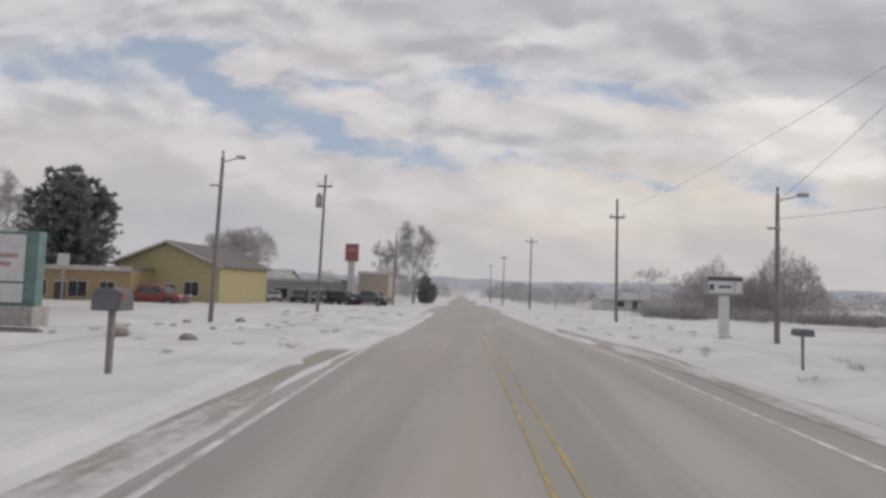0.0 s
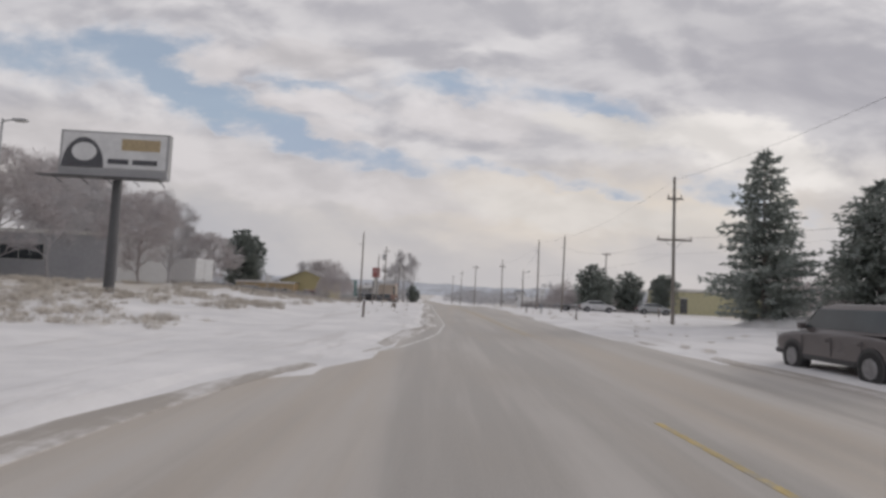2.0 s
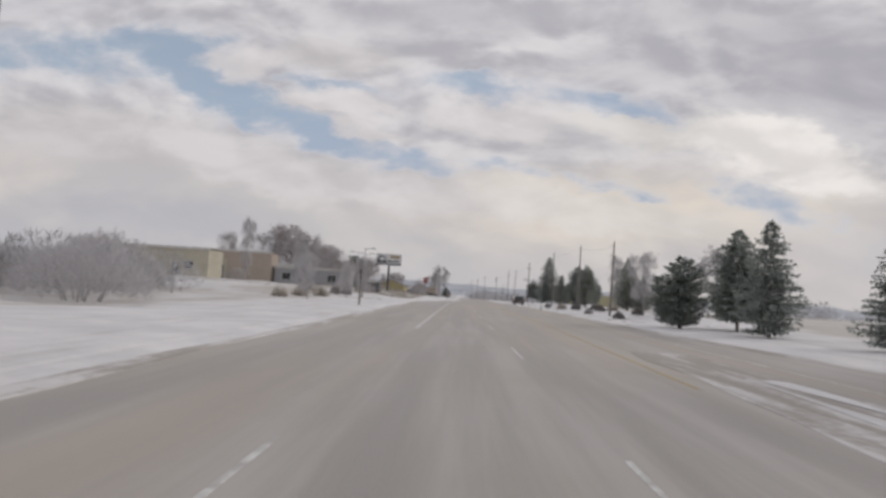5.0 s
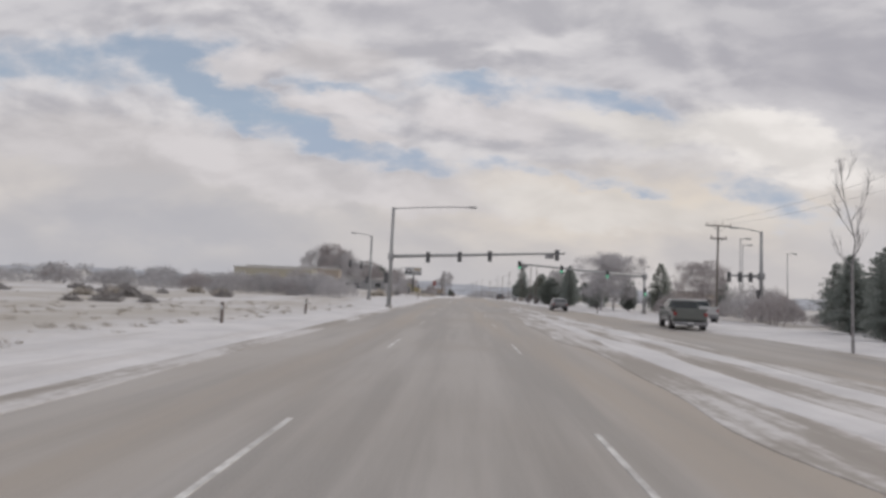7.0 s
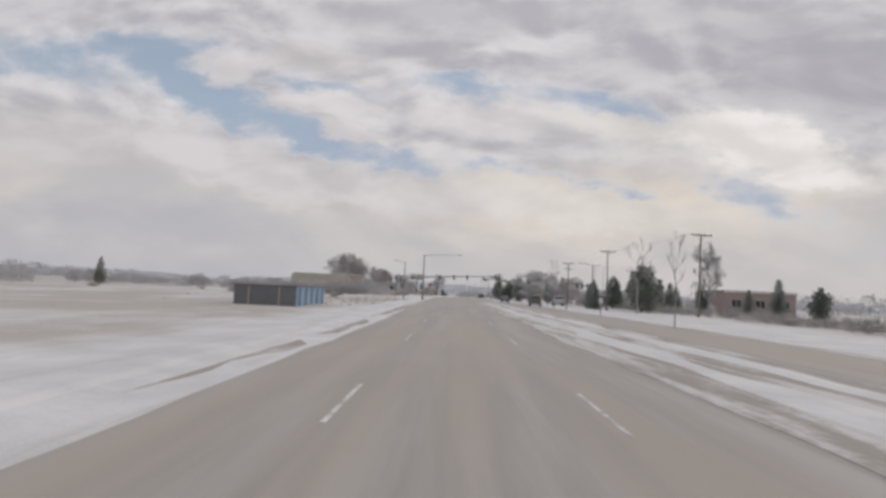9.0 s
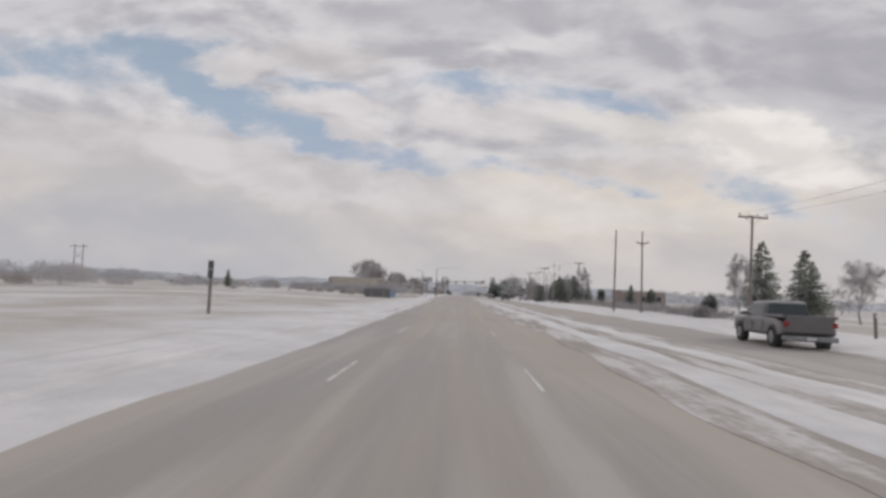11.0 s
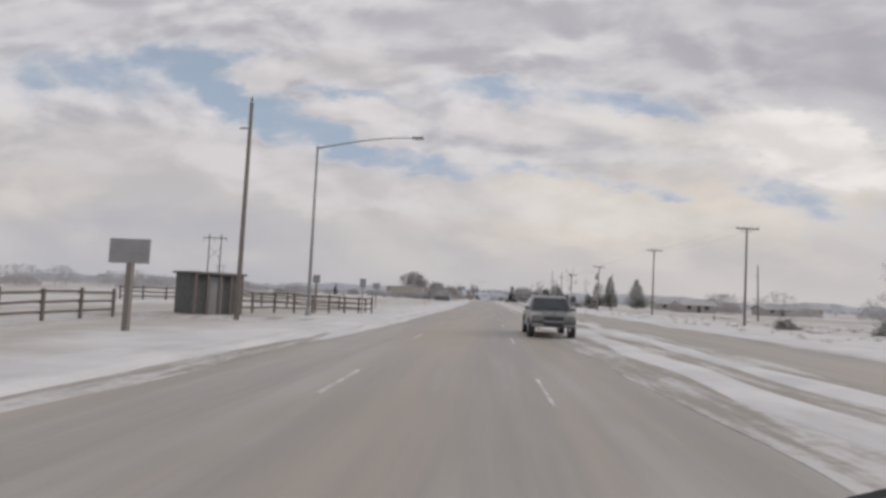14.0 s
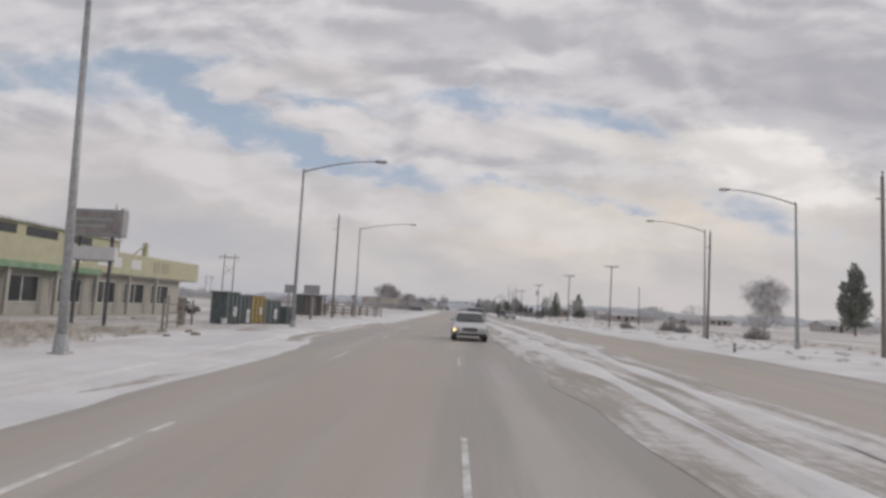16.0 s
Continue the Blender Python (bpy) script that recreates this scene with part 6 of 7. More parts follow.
for x, y, h, kind, base, wide in ((25.2, 33.7, 8.6, SPRUCE_C, 8, 1.0), (27.0, 28.0, 6.4, ROUND_A, 8, 0.95), (28.0, 5.0, 7.8, ROUND_B, 6, 0.8), (19.7, -1.6, 6.6, ROUND_B, 6, 0.85), (22.7, -15.4, 7.4, SPRUCE_B, 8, 1.0), (15.3, -4.0, 4.9, ROUND_B, 6, 0.75),
                                  (21.8, 84.0, 6.6, ROUND_A, 8, 1.2), (28.0, 88.0, 6.0, ROUND_A, 8, 1.25), (32.5, 85.5, 5.6, ROUND_D, 8, 1.15), (25.0, 91.0, 5.4, ROUND_D, 8, 1.0), (36.5, 96.0, 5.6, ROUND_A, 8, 1.0), (44.0, 95.0, 5.6, ROUND_A, 8, 0.9), (27.9, -22.0, 4.7, ROUND_D, 8, 0.8), (24.8, -15.4, 4.9, SPRUCE_B, 8, 0.95), (30.0, -30.0, 6.2, SPRUCE_B, 8, 0.9),
                                  (20.0, -42.0, 4.5, ROUND_A, 8, 1.0), (-7.6, 172.0, 5.2, ROUND_A, 8, 1.1), (24.0, 20.0, 5.0, ROUND_A, 8, 1.0), (31.0, 16.0, 6.5, SPRUCE_B, 8, 0.9)):
    plant(kind, x, y, h, base, wide=wide)
rng = random.Random(8)
BALL = thicket_kind(63, 1.0, 0.58, DARK_TWIGS, "clipped round leafless shrub in the snow", 1100, 3, 0.15, 0.05)
for x, y, h in ((21.4, 31.5, 1.9), (24.6, 32.0, 1.4), (27.5, 31.0, 1.1), (21.7, 17.9, 0.8), (13.0, -6.0, 0.8), (15.0, -18.0, 1.0), (17.0, -21.0, 1.1), (16.0, -28.0, 1.0), (13.7, -45.2, 0.85), (22.0, -34.4, 1.9), (17.5, -38.0, 1.0), (16.2, -13.0, 0.9)):
    plant(BALL, x, y, h, 1.0)
for x, y, r, kind in ((14.0, -13.0, 0.7, SHRUB_A), (18.5, -24.0, 0.7, SHRUB_A), (13.6, -33.0, 0.5, SHRUB_B),
                      (-18.0, -18.0, 0.8, SHRUB_B), (-17.0, -15.5, 0.8, SHRUB_B), (-20.0, -24.0, 0.8, SHRUB_A), (-16.5, -33.0, 0.9, SHRUB_A), (-18.0, -36.0, 0.9, SHRUB_A), (-19.0, -40.0, 0.8, SHRUB_A), (-7.5, 80.5, 0.25, SHRUB_A)):
    plant(kind, x, y, r * 1.4, 0.8, wide=0.75)
hill = [(-8.6 - abs(rng.gauss(0, 11)), rng.uniform(-2, 66), rng.uniform(0.15, 0.55)) for _ in range(1900)]
hill = [s for s in hill if noise.noise((s[0] * 0.22, s[1] * 0.13, 1)) + 0.5 * noise.noise((s[0] * 0.7, s[1] * 0.4, 4)) > 0.03 + max(0, (s[0] + 10.5) * 0.07)]
brush("sage_brush", hill, SAGE, "pale dry brush over the snowy rise", 0.6, 3)
brush("hedge", [(rng.uniform(18, 55), rng.uniform(118, 128), rng.uniform(0.9, 1.5)) for _ in range(150)], HEDGE, "long leafless hedge behind the snowy verge", 0.6, 4)
brush("hedge", [(rng.uniform(-30, -12), rng.uniform(62, 70), rng.uniform(0.6, 1.3)) for _ in range(50)], HEDGE, "leafless thicket on the rise", 0.6, 5)
brush("dry_grass", [(-9 - abs(rng.gauss(0, 9)), rng.uniform(-175, -112), rng.uniform(0.12, 0.28)) for _ in range(240)], SAGE, "tufts of dry grass through the snow", 0.6, 6)

verge = [(rng.choice((-1, 1)) * rng.uniform(0.8, 9), rng.uniform(36, 112), rng.uniform(0.10, 0.24)) for _ in range(150)]
verge = [((left_edge(y) - abs(x)) if x < 0 else right_edge(y) + x, y, r) for x, y, r in verge]
brush("dry_grass", verge, SAGE, "dry grass stalks poking through the verge snow", 0.6, 21)
brush("dry_grass", [(right_edge(y) + abs(rng.gauss(0, 3)) + 0.6, y, rng.uniform(0.10, 0.22)) for y in (rng.uniform(-60, 34) for _ in range(90))], SAGE, "dry grass through the snow before the firs", 0.6, 22)
def snow_heap(x, y, half_x, half_y, height, seed):
    """A ploughed heap of snow with a soft, lumpy back."""
    bm = bmesh.new()
    grid = []
    for j in range(15):
        row = []
        for i in range(15):
            u, v = i / 7 - 1, j / 7 - 1
            f = max(0.0, 1 - u * u) * max(0.0, 1 - v * v)
            px, py = x + u * half_x, y + v * half_y
            row.append(bm.verts.new((px, py, bank(px, py) - 0.06 + height * f ** 0.8 * (1 + 0.35 * noise.noise((px * 0.8, py * 0.8, seed))))))
        grid.append(row)
    for p, q in zip(grid, grid[1:]):
        for i in range(14):
            bm.faces.new((p[i], p[i + 1], q[i + 1], q[i]))
    return tagged(part("snow_heap", bm, SNOW, smooth=True), "soft heap of ploughed snow beside the evergreens", "snow", "snow heaps")


for k, heap in enumerate(((20.4, 34.0, 3.0, 1.8, 0.85), (26.6, 34.5, 2.4, 1.6, 0.8), (23.2, 8.5, 2.4, 1.8, 0.45))):
    snow_heap(*heap, k)
STONE = surface("grey_brown_stone", (0.27, 0.235, 0.215), 0.9, grain=4, bump=0.4)
for k, (x, y, s) in enumerate(((-5.4, 80.0, 0.22), (-9.8, 88.7, 0.16), (-7.8, 89.1, 0.2), (-11.2, 74.5, 0.2), (-11.9, 76.9, 0.16), (-9.6, 71.5, 0.15), (-6.6, 84.0, 0.12))):
    bm = bmesh.new()
    bmesh.ops.create_icosphere(bm, subdivisions=2, radius=s, matrix=Matrix.Scale(0.7, 4, (0, 0, 1)))
    for v in bm.verts:
        v.co *= 1 + 0.3 * noise.noise(v.co * 4 + Vector((x, y, k)))
    rock = part("stone", bm, STONE)
    rock.location = (x, y, on_ground(x, y) + s * 0.3)
    tagged(rock, "grey-brown stone half buried in the snow", "stone", "stones by the verge")

# ---- the crossing and the fields beyond it ----
for x, y, h, kind, base, wide in ((25.0, -84.0, 6.4, SPRUCE_B, 8, 1.15), (19.4, -72.0, 5.6, SPRUCE_A, 10, 1.0), (16.5, -66.0, 6.5, SPRUCE_A, 10, 0.9), (14.5, -58.0, 5.0, ROUND_A, 8, 1.1), (17.5, -60.0, 6.6, SPRUCE_C, 8, 0.9), (22.5, -78.0, 4.6, ROUND_A, 8, 0.8), (22.5, -125.6, 4.7, SPRUCE_A, 10, 1.05), (26.5, -123.0, 5.5, SPRUCE_C, 8, 1.0),
                                  (30.0, -128.0, 5.0, SPRUCE_A, 10, 1.1), (24.4, -145.0, 6.2, ROUND_B, 6, 1.0), (27.0, -140.0, 4.8, SPRUCE_B, 8, 0.9), (20.7, -131.0, 4.0, SPRUCE_A, 10, 0.9), (33.5, -133.0, 4.0, SPRUCE_B, 8, 1.0), (36.7, -135.0, 3.9, ROUND_D, 8, 0.8), (31.7, -125.0, 7.3, ROUND_A, 8, 1.0), (35.5, -125.0, 4.7, SPRUCE_A, 10, 1.1), (43.7, -135.0, 3.9, SPRUCE_A, 10, 1.0), (20.6, -135.0, 3.8, SPRUCE_A, 10, 1.1), (-70.5, -110.0, 5.5, SPRUCE_B, 8, 0.9), (30.0, -112.0, 5.2, SPRUCE_A, 10, 1.0), (34.0, -108.0, 5.8, SPRUCE_C, 8, 0.9), (32.0, -86.0, 5.0, SPRUCE_A, 10, 1.0),
                                  (33.8, -221.8, 8.5, SPRUCE_B, 8, 0.95), (42.7, -214.8, 8.5, SPRUCE_B, 8, 1.15), (77.0, -303.0, 13.6, ROUND_B, 6, 0.62), (28.0, -222.0, 2.4, ROUND_A, 8, 1.2), (40.0, -150.0, 5.0, SPRUCE_A, 10, 0.9), (44.0, -152.0, 4.2, ROUND_A, 8, 0.9)):
    plant(kind, x, y, h, base, wide=wide)
for x, y, h, kind, base, wide in ((13.6, -139.7, 7.4, SLIM, 5, 0.85), (13.1, -187.6, 6.4, SLIM, 5, 0.85), (11.9, -303.1, 6.4, SLIM, 5, 0.85), (12.9, -309.1, 4.6, SLIM, 5, 0.8), (21.4, -153.0, 9.4, SLIM, 5, 1.5), (27.0, -160.0, 7.0, BARE_B, 10, 0.7), (17.0, -85.0, 6.0, BARE_H, 10, 1.4), (20.0, -80.0, 6.5, BARE_H, 10, 1.2), (24.0, -100.0, 5.0, BARE_C, 10, 1.2),
                                  (28.0, -134.0, 6.5, BARE_B, 10, 0.8), (65.5, -292.0, 9.2, BARE_R, 10, 1.0), (30.0, -225.0, 6.0, BARE_B, 10, 0.8), (38.0, -232.0, 5.0, BARE_A, 10, 1.0), (-26.0, -392.0, 7.2, BARE_A, 10, 1.0), (-33.0, -384.0, 8.0, BARE_B, 10, 1.0), (-31.0, -405.0, 8.0, BARE_A, 10, 1.0)):
    plant(kind, x, y, h, base, wide=wide)
for x, y, h, kind, wide in ((-61.0, -199.0, 4.6, THICKET, 1.25), (-69.0, -226.0, 3.6, THICKET, 1.5), (-64.0, -205.0, 2.6, THICKET_DARK, 1.0), (-20.0, -70.0, 4.0, THICKET, 1.1), (-28.0, -68.0, 3.2, THICKET_DARK, 1.3), (-36.0, -70.0, 4.2, THICKET, 1.2), (-44.0, -66.0, 3.6, THICKET_DARK, 1.2),
                            (-52.0, -62.0, 4.4, THICKET, 1.1), (-62.0, -60.0, 3.8, THICKET, 1.4), (-74.0, -56.0, 4.4, THICKET_DARK, 1.2), (-26.0, -58.0, 5.2, THICKET, 1.0), (-31.0, -52.0, 5.2, THICKET_DARK, 1.0), (-86.0, -58.0, 3.6, THICKET, 1.5), (-98.0, -52.0, 4.2, THICKET, 1.3), (-80.0, -120.0, 3.2, THICKET, 1.3), (-92.0, -150.0, 3.6, THICKET, 1.5),
                            (-88.0, -180.0, 3.0, THICKET_DARK, 1.3), (-84.0, -250.0, 3.2, THICKET, 1.6), (-96.0, -270.0, 3.4, THICKET, 1.5), (-75.0, -160.0, 2.6, THICKET, 1.4), (52.0, -255.0, 3.2, THICKET_DARK, 1.3), (64.0, -262.0, 2.8, THICKET, 1.5), (82.0, -255.0, 3.4, THICKET, 1.4), (46.0, -240.0, 2.8, THICKET_DARK, 1.2), (98.0, -275.0, 3.2, THICKET, 1.5), (25.0, -112.0, 3.4, THICKET_DARK, 1.0), (29.5, -118.0, 3.8, THICKET, 1.0), (27.5, -104.0, 4.2, THICKET, 1.1), (34.0, -120.0, 3.0, THICKET_DARK, 1.2), (39.0, -128.0, 2.8, THICKET, 1.3), (23.0, -95.0, 3.4, THICKET_DARK, 1.0), (-34.0, -44.0, 4.4, THICKET, 1.1), (-40.0, -40.0, 4.8, THICKET_DARK, 1.1), (-47.0, -42.0, 4.6, THICKET, 1.2), (-54.0, -44.0, 4.2, THICKET, 1.2), (60.0, -215.0, 3.4, THICKET, 1.3)):
    plant(kind, x, y, h, 5, wide=wide)
rng = random.Random(31)
for k in range(22):
    x, y = -21 - abs(rng.gauss(0, 20)), rng.uniform(-128, -85)
    plant(SHRUB_B if k % 3 else SHRUB_A, x, y, rng.uniform(0.5, 0.95), 0.8, wide=1.3)
for x, y in ((27.0, -222.4), (24.0, -230.0), (26.0, -240.0), (30.0, -215.0), (24.5, -336.0), (27.0, -345.0), (26.0, -352.0), (29.0, -362.0)):
    plant(SHRUB_B, x, y, rng.uniform(0.7, 1.3), 0.8)
brush("hedge", [(27 + rng.gauss(0, 1.5) + 0.06 * (y + 200), y, rng.uniform(0.8, 1.6)) for y in (rng.uniform(-235, -60) for _ in range(170))], HEDGE, "leafless hedge along the far side of the road", 0.6, 7)
brush("dry_grass", [(rng.uniform(16, 34), rng.uniform(-405, -300), rng.uniform(0.15, 0.32)) for _ in range(260)], SAGE, "dry grass through the snow beyond the far verge", 0.6, 8)
brush("dry_grass", [(rng.uniform(-16, -9.5), rng.uniform(-404, -396), rng.uniform(0.25, 0.5)) for _ in range(70)], SAGE, "low dry brush beside the street lamp", 0.6, 9)

DULL_WALL = surface("dull_grey_siding", (0.47, 0.44, 0.42), 0.8, grain=3, bump=0.1, spread=0.08)
BRICK = surface("red_brown_brick", (0.35, 0.285, 0.262), 0.85, grain=2.5, bump=0.06, spread=0.05, stains=0.15)
house("store", "low brown brick building behind the firs", 45.0, 57.0, -124.0, -114.0, 0.3, 3.9, 3.9, BRICK, ROOF_GREY, ((-4, 1.0, 1.6, 1.3), (0, 1.0, 1.6, 1.3), (4, 1.0, 1.6, 1.3)), (), category="building")
house("store", "pale low building beyond the crossing", 30.5, 34.5, -80.0, -72.0, 0.1, 3.0, 3.0, TAN_WALL, ROOF_SNOW, (), ((0, 1.0, 2.1),), category="building")
for x0, x1, y0, e, r in ((-112, -101, -12, 2.2, 3.4), (-86, -76, 20, 2.4, 3.6), (-130, -118, -30, 2.2, 3.4), (51, 60, -227, 1.9, 2.9), (70, 78, -232, 1.6, 2.6), (92, 101, -200, 2.2, 3.4), (110, 119, -240, 2.0, 3.2), (58, 68, -180, 2.2, 3.4)):
    house("house", "distant low house with a snowy roof", x0, x1, y0, y0 + 8, 0.0, e, r, DULL_WALL if x0 > 0 else WHITE_WALL, ROOF_SNOW, ((-2.5, 0.8, 1.2, 1.0), (2.0, 0.8, 1.2, 1.0)), ((0, 0.9, 1.9),), "x")


def storage_units():
    """A row of blue units with dark doors, its dark end toward the camera's road end."""
    blue, dark = surface("faded_blue_steel", (0.25, 0.405, 0.57), 0.6, grain=2, bump=0.03, spread=0.04, stains=0.12), surface("slate_steel", (0.17, 0.175, 0.19), 0.6, grain=2, bump=0.03, spread=0.06)
    ob = thing("storage_units", "low row of faded blue storage units with dark doors", "storage shed", pose(-12.5, -182.0, on_ground(-12.5, -178.0)))
    part("wall", boxed(-4.6, 0, 0, 9.6, -0.2, 1.44), blue, ob)
    part("end_wall", boxed(-4.6, 0.02, -0.05, -0.003, -0.2, 1.44), dark, ob)
    for k in range(6):
        part("rib", boxed(-4.3 + 0.75 * k, -4.2 + 0.75 * k, -0.09, -0.052, 0, 1.36), TAN_WALL if k in (1, 4) else dark, ob)
    part("roof", boxed(-4.75, 0.12, -0.15, 9.75, 1.444, 1.52, 0.02), ROOF_GREY, ob)
    for k in range(5):
        y = 0.55 + 1.9 * k
        door = part("door", boxed(0.004, 0.03, y, y + 0.8, 0.02, 1.36, 0.006), dark, ob)
        for j in range(5):
            part("slat", boxed(0.032, 0.045, y + 0.03, y + 0.77, 0.08 + 0.25 * j, 0.27 + 0.25 * j, 0.004), dark, door)
        part("handle", boxed(0.046, 0.07, y + 0.6, y + 0.68, 0.62, 0.72), GALVANISED, door)
        for e in (y - 0.09, y + 0.81):
            part("jamb", boxed(0.004, 0.05, e, e + 0.08, 0.0, 1.40, 0.004), blue, ob)
    return ob


storage_units()


def rail_fence(a, b, count, top, rails, label):
    a, b = Vector((*a, 0)), Vector((*b, 0))
    d = (b - a) / count
    way = (b - a).normalized()
    turn = math.degrees(math.atan2(d.y, d.x))
    ob = thing("rail_fence", label, "fence", pose(a.x, a.y, 0))
    rng = random.Random(77)
    for k in range(count + 1):
        p = d * k
        g = on_ground(a.x + p.x, a.y + p.y)
        m = Matrix.Translation((p.x, p.y, g)) @ pose(0, 0, 0, rng.uniform(-2, 2), rng.uniform(-2, 2), turn)
        part("post", boxed(-0.055, 0.055, -0.055, 0.055, -0.2, top + rng.uniform(-0.04, 0.06), 0.012, m), FENCE_WOOD, ob)
    for k in range(count):
        for z in rails:
            p, q = d * k, d * (k + 1)
            za, zb = on_ground(a.x + p.x, a.y + p.y) + z + rng.uniform(-0.03, 0.03), on_ground(a.x + q.x, a.y + q.y) + z + rng.uniform(-0.03, 0.03)
            side = Vector((-way.y, way.x, 0)) * -0.09
            bm = bmesh.new()
            pa, pb = p + side + Vector((0, 0, za)) - way * 0.08, q + side + Vector((0, 0, zb)) + way * 0.08
            box(bm, 0, (pb - pa).length, -0.018, 0.018, -0.05, 0.05, 0.0, Matrix.Translation(pa) @ (pb - pa).to_track_quat("X", "Z").to_matrix().to_4x4())
            part("rail", bm, FENCE_WOOD, ob)
    return ob


rail_fence((-8.7, -340.4), (-14.0, -354.4), 8, 1.28, (0.35, 0.75, 1.12), "dark weathered three-rail ranch fence in the snow")
rail_fence((-16.2, -361.2), (-16.8, -373.0), 6, 1.28, (0.35, 0.75, 1.12), "dark weathered ranch fence before the lot")
rail_fence((-9.5, -339.0), (-32.0, -336.0), 10, 1.25, (0.35, 0.75, 1.12), "dark ranch fence running off into the field")

# ---- worn drives and the lot ----
def worn_patch(name, label, x0, x1, y0, y1, seed):
    """A drive or lot where tyres have worn the snow; its outline wanders."""
    bm = bmesh.new()
    nx, ny = max(3, int(abs(x1 - x0) / 0.8)), max(3, int(abs(y1 - y0) / 0.8))
    grid = []
    for j in range(ny + 1):
        row = []
        for i in range(nx + 1):
            x, y = x0 + (x1 - x0) * i / nx, y0 + (y1 - y0) * j / ny
            rim = i in (0, nx) or j in (0, ny)
            x += 0.5 * noise.noise((x * 0.3, y * 0.3, seed))
            y += 0.5 * noise.noise((x * 0.3, y * 0.3, seed + 5))
            row.append(bm.verts.new((x, y, bank(x, y) + (-0.02 if rim else 0.035))))
        grid.append(row)
    for a, b in zip(grid, grid[1:]):
        for i in range(nx):
            bm.faces.new((a[i], a[i + 1], b[i + 1], b[i]))
    return tagged(part(name, bm, PATCHY, smooth=True), label, "drive", kind="structure")


worn_patch("driveway", "worn snowy drive between the ranch fences", -24.0, -8.4, -361.0, -355.6, 1)
worn_patch("parking_lot", "rutted snowy lot before the shop", -20.3, -13.0, -408.0, -385.5, 2)
worn_patch("driveway", "rutted drive into the lot", -13.0, -8.0, -391.0, -384.5, 3)
worn_patch("driveway", "worn snowy drive up to the buildings", -40.0, -10.5, -25.0, -21.0, 4)

# ---- the last stretch ----
GREEN_BOX = surface("dark_green_bin_steel", (0.115, 0.135, 0.138), 0.6, grain=3, bump=0.1)
OCHRE_BOX = surface("yellow_ochre_board", (0.33, 0.25, 0.11), 0.7, grain=3, bump=0.15)


def bin_box(x, y, turn, w, depth, z1, material, label, plates=()):
    """A big steel bin or booth with a lid, ribs, and white notices."""
    ob = thing("steel_bin", label, "container", pose(x, y, on_ground(x, y), 0, 0, turn), "bins beside the lot")
    w /= 2
    part("body", boxed(-w, w, 0, depth, 0.08, z1, 0.03), material, ob)
    part("lid", boxed(-w - 0.05, w + 0.05, -0.05, depth + 0.05, z1 + 0.004, z1 + 0.09, 0.03), material, ob)
    n = max(3, int(w * 2 / 0.55))
    for k in range(n + 1):
        part("rib", boxed(-w + 2 * w * k / n - 0.03, -w + 2 * w * k / n + 0.03, -0.05, -0.003, 0.1, z1 - 0.05), material, ob)
    for s in (-1, 1):
        part("skid", boxed(s * w * 0.8 - 0.06, s * w * 0.8 + 0.06, 0, depth, -0.05, 0.08), DARK_STEEL, ob)
    for px, pz, pw, ph in plates:
        sign = part("notice", boxed(px - pw / 2, px + pw / 2, -0.075, -0.055, pz, pz + ph, 0.004), SIGN_WHITE, ob, "white printed notice")
        for j in range(3):
            part("text_bar", boxed(px - pw * 0.3, px + pw * 0.3, -0.081, -0.076, pz + ph * (0.25 + 0.22 * j), pz + ph * (0.33 + 0.22 * j)), INK, sign)
    return ob


bin_box(-11.80, -384.30, 68, 1.00, 1.16, 1.80, GREEN_BOX, "tall dark green steel bin with a white notice", ((0.15, 0.50, 0.30, 0.52),))
bin_box(-11.42, -383.33, 68, 1.00, 1.16, 1.64, GREEN_BOX, "dark green steel bin with a tall white notice", ((0.22, 0.11, 0.29, 0.76),))
bin_box(-11.01, -382.31, 68, 1.08, 1.16, 1.64, OCHRE_BOX, "yellow ochre boarded bin with a pale notice", ((0.22, 0.59, 0.25, 0.40),))
bin_box(-10.53, -381.11, 68, 1.42, 1.16, 1.43, GREEN_BOX, "dark green steel bin with a white notice on its end", ((0.34, 0.36, 0.30, 0.60),))
bin_box(-9.97, -378.67, 68, 0.92, 0.93, 1.13, GREEN_BOX, "low dark bin farther along the lot", ((0.15, 0.23, 0.25, 0.60),))
ob = thing("bucket", "white plastic bucket standing on the snow", "bucket", pose(-12.0, -384.9, on_ground(-12.0, -384.9)))
part("body", rodded((0, 0, 0), (0, 0, 0.36), 0.14, 0.17, 14), SIGN_WHITE, ob)
part("rim", rodded((0, 0, 0.35), (0, 0, 0.39), 0.18, 0.18, 14), SIGN_WHITE, ob)


def kiosk():
    wall = surface("dark_timber", (0.13, 0.135, 0.135), 0.8, grain=6, bump=0.2)
    ob = thing("kiosk", "small dark timber shed with posts along its front", "shed", pose(-13.6, -356.6, on_ground(-13.6, -356.6), 0, 0, 62))
    part("wall", boxed(-1.45, 1.45, 0.3, 1.5, -0.1, 2.1), wall, ob)
    part("roof", boxed(-1.6, 1.6, -0.2, 1.6, 2.104, 2.22, 0.03), ROOF_GREY, ob)
    for k in range(5):
        part("post", boxed(-1.4 + 0.7 * k - 0.06, -1.4 + 0.7 * k + 0.06, -0.1, 0.02, 0, 2.1), FENCE_WOOD, ob)
    part("door", boxed(-0.5, 0.4, 0.24, 0.296, 0, 2.0), GREY_WALL, ob)
    return ob


kiosk()


